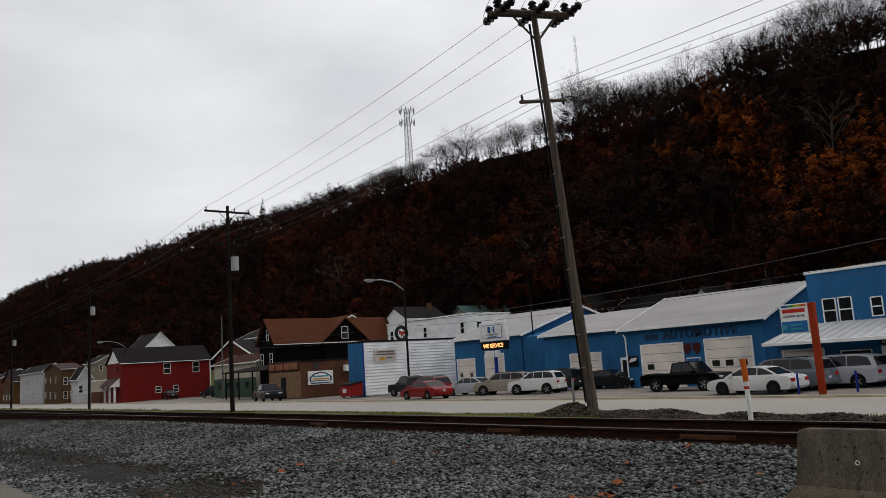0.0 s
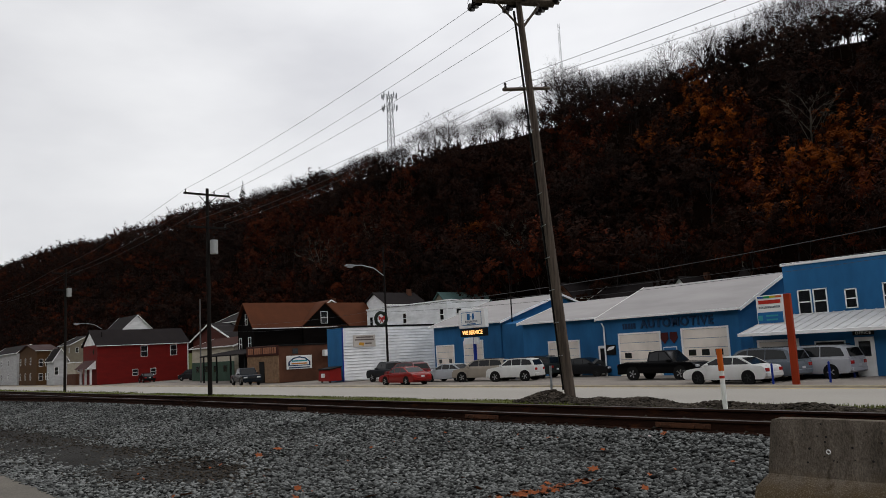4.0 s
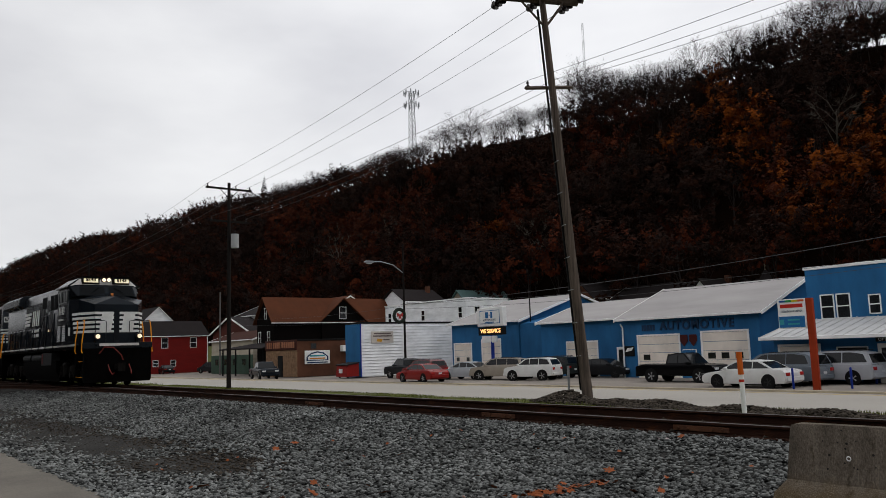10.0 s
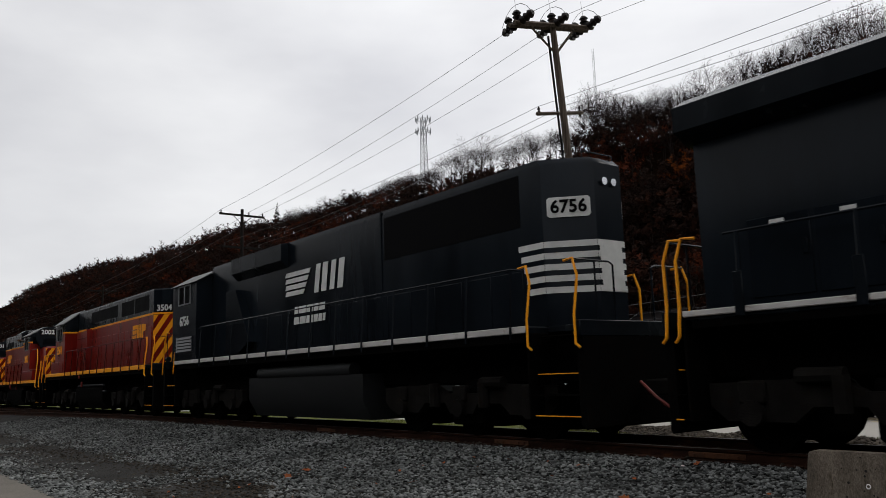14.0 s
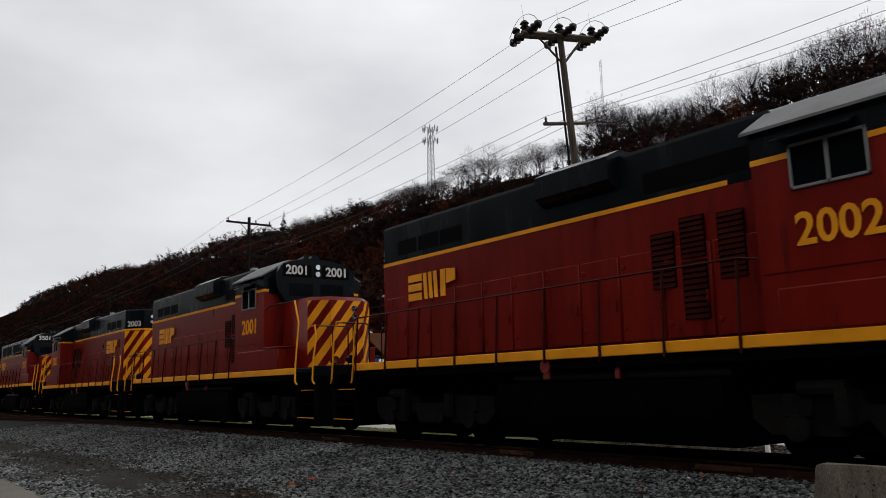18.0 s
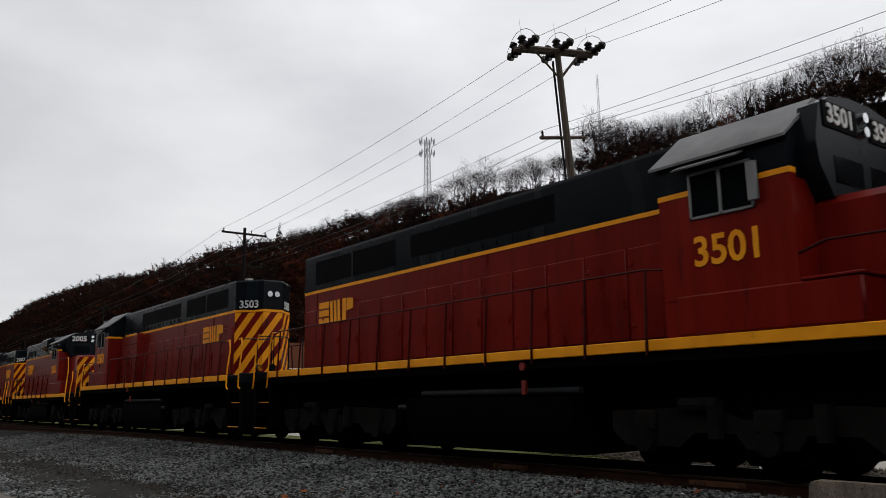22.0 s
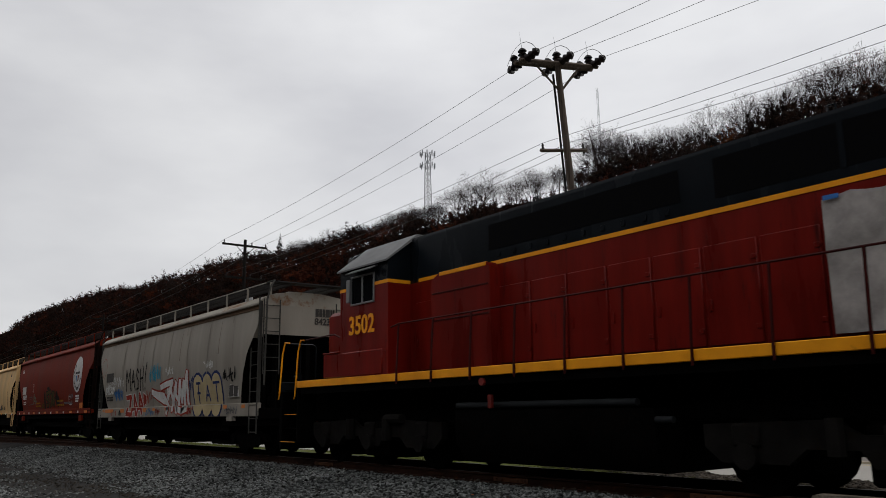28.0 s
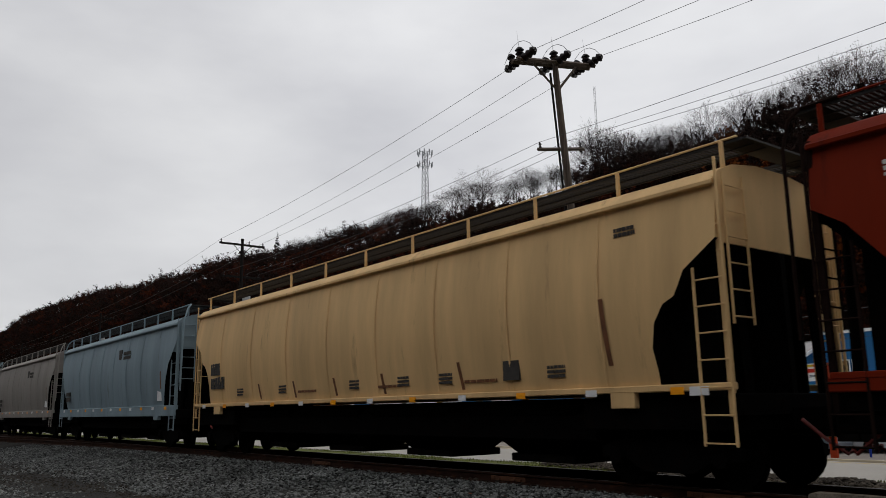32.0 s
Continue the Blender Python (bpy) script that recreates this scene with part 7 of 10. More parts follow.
def red_hopper():
    h, b, sy = hopper("mineral-red covered hopper with a round white emblem", 17.5, RED_HOP, "red")
    cx = -b
    bars(h, "owner_marks", cx + 2.2, -(sy(2.6) + 0.012), 2.62, 0.95, 0.62, SPRAY["white"], FACE_NEAR, 1, "owner's mark as a white bar")
    side_text(h, "450792", 0.36, cx + 2.3, 2.22, SPRAY["white"], sy, "white car number")
    bars(h, "data_bars", cx + 2.2, -(sy(1.9) + 0.012), 1.92, 0.7, 0.22, SPRAY["white"], FACE_NEAR, 2, "load data as bars")
    bars(h, "data_bars", cx + 1.1, -(sy(3.8) + 0.012), 3.75, 0.45, 0.22, SPRAY["white"], FACE_NEAR, 3, "three white lines")
    g = Geo()
    n = 36
    ex, ez, r = b - 2.4, 3.05, 0.82
    on_side(h, "round_emblem", [[(ex + 0.78 * math.cos(6.283 * i / n), ez + r * math.sin(6.283 * i / n)) for i in range(n)]], SPRAY["white"], sy, "round white emblem", 0.006)
    on_side(h, "emblem_ring", sum((stroke([(ex + 0.62 * math.cos(a), ez + 0.65 * math.sin(a)), (ex + 0.62 * math.cos(a + 0.2), ez + 0.65 * math.sin(a + 0.2))], 0.12) for a in [0.3 + 0.42 * k for k in range(-10, -1)]), []), DARK_MARK, sy, "dark bars round the emblem", 0.010)
    on_side(h, "emblem_cross", [[(ex - 0.4, ez + 0.02), (ex + 0.4, ez + 0.02), (ex + 0.4, ez + 0.12), (ex - 0.4, ez + 0.12)]], DARK_MARK, sy, "dark bar across the emblem", 0.010)
    on_side(h, "emblem_quarter", [[(ex - 0.3, ez - 0.05), (ex - 0.08, ez - 0.05), (ex - 0.08, ez - 0.35), (ex - 0.25, ez - 0.25)]], SPRAY["blue"], sy, "blue quarter", 0.010)
    on_side(h, "emblem_quarter", [[(ex + 0.3, ez - 0.05), (ex + 0.08, ez - 0.05), (ex + 0.08, ez - 0.35), (ex + 0.25, ez - 0.25)]], RED_HOP, sy, "red quarter", 0.010)
    bars(h, "data_bars", b - 2.4, -(sy(2.0) + 0.012), 1.95, 0.6, 0.35, SPRAY["white"], FACE_NEAR, 3, "load data as bars")
    on_side(h, "consolidated_stencil", sum((stroke(p, 0.03) for p in ([(b - 4.0, 1.7), (b - 4.0, 2.08), (b - 3.55, 2.08), (b - 3.55, 1.7), (b - 4.0, 1.7)],)), []), SPRAY["white"], sy, "white stencil frame", 0.008)
    on_side(h, "graffiti_frame", sum((stroke(q, 0.03) for q in ([(cx + 3.4, 1.8), (cx + 3.35, 2.2), (cx + 4.5, 2.24), (cx + 4.5, 1.84), (cx + 3.4, 1.8)], [(cx + 3.6, 1.9), (cx + 3.65, 2.1), (cx + 3.85, 2.12)], [(cx + 4.2, 1.9), (cx + 4.15, 2.12), (cx + 4.4, 2.14)])), []), SPRAY["grey"], sy, "faint grey graffiti frame", 0.008)
    on_side(h, "plate_stencil", sum((stroke(q, 0.025) for q in ([(cx + 4.5, 2.5), (cx + 4.5, 2.9), (cx + 4.74, 2.9), (cx + 4.74, 2.5), (cx + 4.5, 2.5)], [(cx + 4.56, 2.78), (cx + 4.68, 2.78)], [(cx + 4.62, 2.58), (cx + 4.62, 2.68)])), []), SPRAY["white"], sy, "small white stencil frame", 0.008)
    on_side(h, "graffiti_tag", scribble(cx + 4.6, 2.1, 0.8, 0.6, 7, 22, 0.03), SPRAY["green"], sy, "pale green tag", 0.008)
    # a black flame, four fat letter forms and a black scrawl
    gx = cx + 7.9
    forms = [[(0.42, 2.34), (0.06, 2.32), (0.08, 2.08), (0.38, 2.02), (0.34, 1.74), (0.02, 1.72)],
             [(0.52, 2.38), (1.0, 2.4)], [(0.77, 2.38), (0.75, 1.68)],
             [(1.08, 2.36), (1.42, 1.74)], [(1.42, 2.36), (1.06, 1.74)],
             [(1.6, 2.36), (1.56, 1.9), (1.7, 1.72)], [(1.84, 2.38), (1.6, 2.1), (1.84, 1.98)]]
    for q in forms:
        line = [(gx + x, z) for x, z in q]
        on_side(h, "graffiti_outline", stroke(line, 0.27), SPRAY["black"], sy, "black graffiti outline", 0.008)
        on_side(h, "graffiti_letter", stroke(line, 0.15), SPRAY["ochre"], sy, "dull ochre graffiti letter form", 0.011)
    on_side(h, "graffiti_flame", [[(gx - 0.5, 1.55), (gx - 0.24, 1.55), (gx - 0.2, 2.0), (gx - 0.26, 2.42), (gx - 0.34, 2.3), (gx - 0.4, 2.5), (gx - 0.46, 2.3), (gx - 0.54, 2.4), (gx - 0.56, 2.0)]], SPRAY["black"], sy, "black graffiti flame", 0.008)
    on_side(h, "graffiti_badge", [[(gx + 0.5 + 0.3 * math.cos(a), 2.58 + 0.09 * math.sin(a)) for a in [6.283 * k / 14 for k in range(14)]]], SPRAY["black"], sy, "black graffiti badge", 0.008)
    on_side(h, "graffiti_scrawl", [[(gx + 2.35 + 0.27 * math.cos(a), 2.05 + 0.36 * math.sin(a)) for a in [6.283 * k / 16 for k in range(16)]], [(gx + 2.6 + 0.34 * math.cos(a), 1.9 + 0.28 * math.sin(a)) for a in [6.283 * k / 16 for k in range(16)]]], SPRAY["black"], sy, "black graffiti scrawl", 0.014)
    for k, words in enumerate(("OPEN HATCH COVERS", "BEFORE UNLOADING CAR")):
        side_text(h, words, 0.105, cx + 5.85, 1.86 - k * 0.15, SPRAY["yellow"], sy, "faded yellow stencilled words")
        side_text(h, words, 0.125, cx + 11.0, 1.9 - k * 0.2, SPRAY["yellow"], sy, "faded yellow stencilled words")
    bars(h, "instruction_bars", cx + 7.05, -(sy(1.75) + 0.012), 1.75, 0.45, 0.34, SPRAY["ochre"], FACE_NEAR, 4, "instructions as ochre bars")
    bars(h, "instruction_bars", cx + 12.6, -(sy(1.75) + 0.012), 1.78, 1.7, 0.12, SPRAY["grey"], FACE_NEAR, 2, "instructions as white bars")
    on_side(h, "graffiti_tag", scribble(cx + 12.9, 2.05, 0.9, 0.25, 5, 27, 0.035), SPRAY["grey"], sy, "faint grey scrawl", 0.014)
    part("orange_patch", box((b - 1.95, -1.53, 1.5), (b - 1.5, -1.5, 1.75)), ORANGE, h)
    return h


def cream_hopper(L=20.7, label="long cream covered hopper with rust streaks and end cut-aways coloured black for shade"):
    h, b, sy = hopper(label, L, CREAM_HOP, "cream")
    cx = -b
    for x, z, hh in ((b - 2.05, 2.25, 1.0), (b - 5.6, 1.75, 0.5), (b - 8.2, 1.7, 0.42), (b - 10.2, 1.7, 0.4), (b - 12.2, 1.7, 0.4), (cx + 4.6, 1.7, 0.4)):
        on_side(h, "rust_mark", [[(x - 0.02, z + hh / 2), (x + 0.07, z + hh / 2), (x + 0.14, z - hh / 2), (x + 0.05, z - hh / 2)]], RUST_STREAK, sy, "narrow rust-brown stripe", 0.006)
    part("black_panel", box((b - 4.35, -(sy(1.8) + 0.02), 1.62), (b - 3.95, -(sy(1.8) - 0.02), 1.95)), DARK_MARK, h)
    bars(h, "owner_marks", cx + 1.75, -(sy(2.3) + 0.012), 2.42, 0.7, 0.5, DARK_MARK, FACE_NEAR, 1, "owner's mark as a dark bar")
    bars(h, "number_bars", cx + 1.85, -(sy(2.0) + 0.012), 2.02, 1.0, 0.5, DARK_MARK, FACE_NEAR, 1, "car number as a dark bar", seed=4)
    for x in (cx + 3.4, cx + 6.0, b - 9.3, b - 7.4, b - 6.0, b - 3.1):
        bars(h, "data_bars", x, -(sy(1.7) + 0.012), 1.72, 0.4, 0.22, DARK_MARK, FACE_NEAR, 3, "load data as bars", seed=int(x * 10) % 97)
    for x in (b - 7.9, b - 5.0, b - 11.5):
        bars(h, "data_bars", x, -(sy(1.62) + 0.012), 1.64, 0.9, 0.08, RUST_STREAK, FACE_NEAR, 1, "instructions as bars", seed=int(x * 10) % 89)
    bars(h, "data_bars", b - 1.55, -(sy(3.7) + 0.012), 3.72, 0.4, 0.16, DARK_MARK, FACE_NEAR, 2, "small notice as bars")
    part("label_plate", box((b - 0.6, -1.53, 1.28), (b - 0.3, -1.522, 1.4)), REFLECT_WHITE, h)
    return h


def plain_hopper(L, paint, label, seed):
    h, b, sy = hopper(label, L, paint, "plain")
    bars(h, "owner_marks", -b + 1.6, -(sy(2.2) + 0.012), 2.0, 0.8, 0.5, DARK_MARK, FACE_NEAR, 2, "owner's mark as dark bars", seed=seed)
    bars(h, "data_bars", 2.6, -(sy(3.3) + 0.012), 3.4, 0.9, 0.35, DARK_MARK, FACE_NEAR, 2, "notice as dark bars", seed=seed + 1)
    part("emblem_panel", box((1.5, -(sy(3.4) + 0.012), 3.2), (1.85, -(sy(3.4) - 0.03), 3.65)), DARK_MARK, h)
    part("notice_panel", box((b - 1.7, -(sy(1.8) + 0.012), 1.6), (b - 1.3, -(sy(1.8) - 0.03), 1.95)), REFLECT_WHITE, h)
    on_side(h, "rust_streak", [[(b - 1.35, 2.0), (b - 1.25, 2.0), (b - 1.22, 2.6), (b - 1.32, 2.6)]], RUST_STREAK, sy, "rust streak", 0.006)
    return h


# offsets of the couplings behind the lead unit's front step
COUPLINGS = [-3.6, 18.7, 40.2, 59.5, 76.5, 93.4, 110.6, 130.3, 150.15, 167.2, 184.3, 204.0, 221.6, 239.1, 259.8, 277.5, 295.2, 312.9]
gp = swp_loco("2002", False)
TRAIN = [(lead_loco(), 0), (second_loco(), 180), (swp_loco("3504", True), 180), (gp, 0), (swp_loco("2001", False), 0), (swp_loco("2003", False), 180), (swp_loco("3501", True), 0), (swp_loco("3503", True), 180), (swp_loco("2005", False), 0), (swp_loco("2007", False), 180), (swp_loco("3502", True, tarp=True), 180),
         (grey_hopper(), 0), (red_hopper(), 0), (cream_hopper(), 0), (plain_hopper(17.7, BLUE_HOP, "blue-grey covered hopper with small dark markings", 41), 0), (plain_hopper(17.7, TAN_HOP, "dusty warm-grey covered hopper", 51), 0), (plain_hopper(17.7, BLUE_HOP, "blue-grey covered hopper near the end of sight", 61), 0)]
# ---- the town beyond the road ----
def paint(name, col, rough=0.7, **kw):
    kw.setdefault("var", 0.15)
    kw.setdefault("scale", 0.6)
    kw.setdefault("bump", 0.15)
    kw.setdefault("bscale", 20)
    kw.setdefault("spec", 0.12)
    return mat(name, col, rough, **kw)


BLUE_WALL = paint("blue_painted_block", (0.021, 0.115, 0.265), stretch=(1, 1, 0.4), var=0.2)
BLUE_POST = paint("deep_blue_post", (0.01, 0.03, 0.22), 0.5)
METAL_ROOF = paint("pale_metal_roof", (0.32, 0.305, 0.30), 0.65, stretch=(0.3, 1, 1), var=0.12)
WHITE_TRIM = paint("white_trim", (0.80, 0.80, 0.79), 0.6)
WHITE_SIDING = paint("white_siding", (0.78, 0.79, 0.80), 0.6, stretch=(1, 1, 3))
DOOR_CREAM = paint("cream_roller_door", (0.74, 0.67, 0.60), 0.6)
RED_SIDING = paint("deep_red_siding", (0.13, 0.0075, 0.006), 0.7, stretch=(1, 1, 3))
DARK_WOOD = paint("black_brown_siding", (0.004, 0.0032, 0.003), 0.9, spec=0.03)
RED_ROOF = paint("rust_brown_shingles", (0.082, 0.027, 0.012), 0.9, spec=0.12, bscale=6, bump=0.4)
GREY_ROOF = paint("dark_grey_shingles", (0.018, 0.015, 0.015), 0.9, spec=0.05, bscale=6, bump=0.4)
GREEN_ROOF = paint("grey_green_roof", (0.07, 0.12, 0.115), 0.8)
TAN_BRICK = paint("tan_stone_front", (0.22, 0.135, 0.08), 0.9, scale=3, var=0.3)
BROWN_BRICK = paint("brown_rendered_wall", (0.085, 0.037, 0.022), 0.9, var=0.25)
OCHRE_WALL = paint("ochre_siding", (0.075, 0.04, 0.017), 0.85)
GREEN_WALL = paint("dull_green_wall", (0.045, 0.075, 0.055), 0.85)
BEIGE_WALL = paint("beige_siding", (0.22, 0.19, 0.145), 0.8)
RED_POST = paint("red_sign_post", (0.27, 0.032, 0.009), 0.55)
SIGN_WHITE = paint("sign_face_white", (0.74, 0.74, 0.73), 0.5, bump=0)
SIGN_BLUE = paint("sign_blue", (0.02, 0.12, 0.30), 0.5, bump=0)
SIGN_RED = paint("sign_red", (0.45, 0.03, 0.02), 0.5, bump=0)
SIGN_TEAL = paint("sign_teal", (0.04, 0.25, 0.30), 0.5, bump=0)
DARK_LETTER = paint("dark_blue_letter", (0.018, 0.045, 0.10), 0.6, bump=0)
NIGHT_GLASS = glass("dark_window_glass", (0.012, 0.014, 0.016), 0.12)
LED = glow("amber_display", (1.0, 0.42, 0.05), 1.6)
BLACK_TRIM = paint("black_trim", (0.005, 0.005, 0.005), 0.7, bump=0)
RUBBER = paint("tyre_rubber", (0.010, 0.010, 0.010), 0.9, spec=0.1, bump=0)
G0 = -1.38


OLD_WHITE = paint("weathered_white_siding", (0.42, 0.42, 0.42), 0.75, stretch=(1, 1, 4))
CREAM_WALL = paint("cream_siding", (0.40, 0.36, 0.29), 0.8, stretch=(1, 1, 4))
BROWN_SHINGLE = paint("brown_red_shingles", (0.045, 0.017, 0.012), 0.9, spec=0.08, bscale=6, bump=0.4)


def house_window(parent, face, x, z, w, h, frame=None, double=True, depth=0.05):
    """A framed window on a wall. face: 'y' (x given along the wall at y) or 'x'."""
    axis, d = face
    t = 0.07

    def bx(u0, u1, w0, w1, a, b):
        return box((u0, d - b, w0), (u1, d - a, w1), 0.008) if axis == "y" else box((d + a, u0, w0), (d + b, u1, w1), 0.008)
    g = Geo()
    for u0, u1, w0, w1 in ((x - w / 2, x + w / 2, z - h / 2, z - h / 2 + t), (x - w / 2, x + w / 2, z + h / 2 - t, z + h / 2), (x - w / 2, x - w / 2 + t, z - h / 2, z + h / 2), (x + w / 2 - t, x + w / 2, z - h / 2, z + h / 2)) + (((x - w / 2, x + w / 2, z - t / 2, z + t / 2),) if double else ()):
        q = bx(u0, u1, w0, w1, -0.02, depth)
        g.add(q.v, q.f)
    f = part("window", g, frame or WHITE_TRIM, parent)
    part("pane", bx(x - w / 2 + t, x + w / 2 - t, z - h / 2 + t, z + h / 2 - t, -0.01, 0.012), NIGHT_GLASS, f)
    return f


def building(name, label, x0, x1, y0, y1, z1, wall, roof, ridge=None, z0=G0, along="x", over=0.35, cat="building", split=0.5):
    """Walls and a gable roof (ridge height given) or a flat one. along: direction of the ridge."""
    t = thing(name, label, cat, Matrix.Translation((x0, y0, z0)))
    inv = Matrix.Translation((-x0, -y0, -z0))

    def put(nm, g, m, lb=""):
        o = part(nm, g, m, t, lb)
        o.matrix_basis = inv
        return o
    t["_"] = 0
    del t["_"]
    if ridge is None:
        put("wall", box((x0, y0, z0), (x1, y1, z1), 0.02), wall)
        put("roof", box((x0 - 0.08, y0 - 0.08, z1), (x1 + 0.08, y1 + 0.08, z1 + 0.18), 0.02), roof)
    elif along == "x":
        ym = y0 + (y1 - y0) * split
        put("wall", Geo().prism([(y0, z0), (y0, z1), (ym, ridge - 0.1), (y1, z1), (y1, z0)], "x", x0, x1), wall)
        k = (ridge - z1) / (ym - y0)
        k2 = (ridge - z1) / (y1 - ym)
        put("roof", Geo().prism([(y0 - over, z1 - k * over), (ym, ridge), (y1 + over, z1 - k2 * over), (y1 + over, z1 - k2 * over + 0.14), (ym, ridge + 0.14), (y0 - over, z1 - k * over + 0.14)], "x", x0 - over, x1 + over), roof)
        put("eave_trim", box((x0 - over, y0 - over - 0.05, z1 - k * over + 0.0), (x1 + over, y0 - over, z1 - k * over + 0.15), 0.01), WHITE_TRIM)
        g = Geo()
        for a, b in (((y0 - over, z1 - k * over), (ym, ridge)), ((ym, ridge), (y1 + over, z1 - k2 * over))):
            g.prism([(a[0], a[1] - 0.08), (b[0], b[1] - 0.08), (b[0], b[1] + 0.15), (a[0], a[1] + 0.15)], "x", x1 + over, x1 + over + 0.04)
            g.prism([(a[0], a[1] - 0.08), (b[0], b[1] - 0.08), (b[0], b[1] + 0.17), (a[0], a[1] + 0.17)], "x", x0 - over - 0.05, x0 - over)
        put("gable_trim", g, WHITE_TRIM)
    else:
        xm = (x0 + x1) / 2
        put("wall", Geo().prism([(x0, z0), (x0, z1), (xm, ridge - 0.1), (x1, z1), (x1, z0)], "y", y0, y1), wall)
        k = (ridge - z1) / (xm - x0)
        put("roof", Geo().prism([(x0 - over, z1 - k * over), (xm, ridge), (x1 + over, z1 - k * over), (x1 + over, z1 - k * over + 0.14), (xm, ridge + 0.14), (x0 - over, z1 - k * over + 0.14)], "y", y0 - over, y1 + over), roof)
        put("eave_trim", box((x1 + over, y0 - over, z1 - k * over + 0.01), (x1 + over + 0.05, y1 + over, z1 - k * over + 0.11), 0.01), WHITE_TRIM)
    return t, inv


class Front:
    """Adds parts in world places to a building."""

    def __init__(self, t, inv):
        self.t, self.inv = t, inv

    def add(self, name, g, m, label="", parent=None):
        o = part(name, g, m, parent or self.t, label)
        if parent is None:
            o.matrix_basis = self.inv
        return o

    def window(self, face, x, z, w, h, **kw):
        f = house_window(self.t, face, x, z, w, h, **kw)
        f.matrix_basis = self.inv

    def words(self, text, size, m, mm, label="", **kw):
        return lettering("sign_lettering", text, size, m, self.t, self.inv @ mm, label, **kw)

    def roller(self, x0, x1, y, z1, lites=3):
        fr = self.add("door_frame", Geo().box((x0 - 0.12, y - 0.06, G0), (x0, y + 0.02, z1 + 0.12), 0.01).box((x1, y - 0.06, G0), (x1 + 0.12, y + 0.02, z1 + 0.12), 0.01).box((x0, y - 0.06, z1), (x1, y + 0.02, z1 + 0.12), 0.01), WHITE_TRIM)
        n = 5
        for i in range(n):
            a, b = G0 + (z1 - G0) * i / n, G0 + (z1 - G0) * (i + 1) / n
            self.add("door_panel", box((x0, y - 0.03, a + 0.012), (x1, y + 0.01, b - 0.012), 0.012), DOOR_CREAM)
        w = x1 - x0
        for i in range(lites):
            cx = x0 + w * (0.2 + 0.6 * i / max(1, lites - 1))
            self.add("door_pane", box((cx - w * 0.085, y - 0.045, G0 + (z1 - G0) * 0.43), (cx + w * 0.085, y - 0.02, G0 + (z1 - G0) * 0.56), 0.01), NIGHT_GLASS)


PORCH_ROOF = paint("white_metal_porch_roof", (0.50, 0.50, 0.50), 0.55, stretch=(0.3, 1, 1))


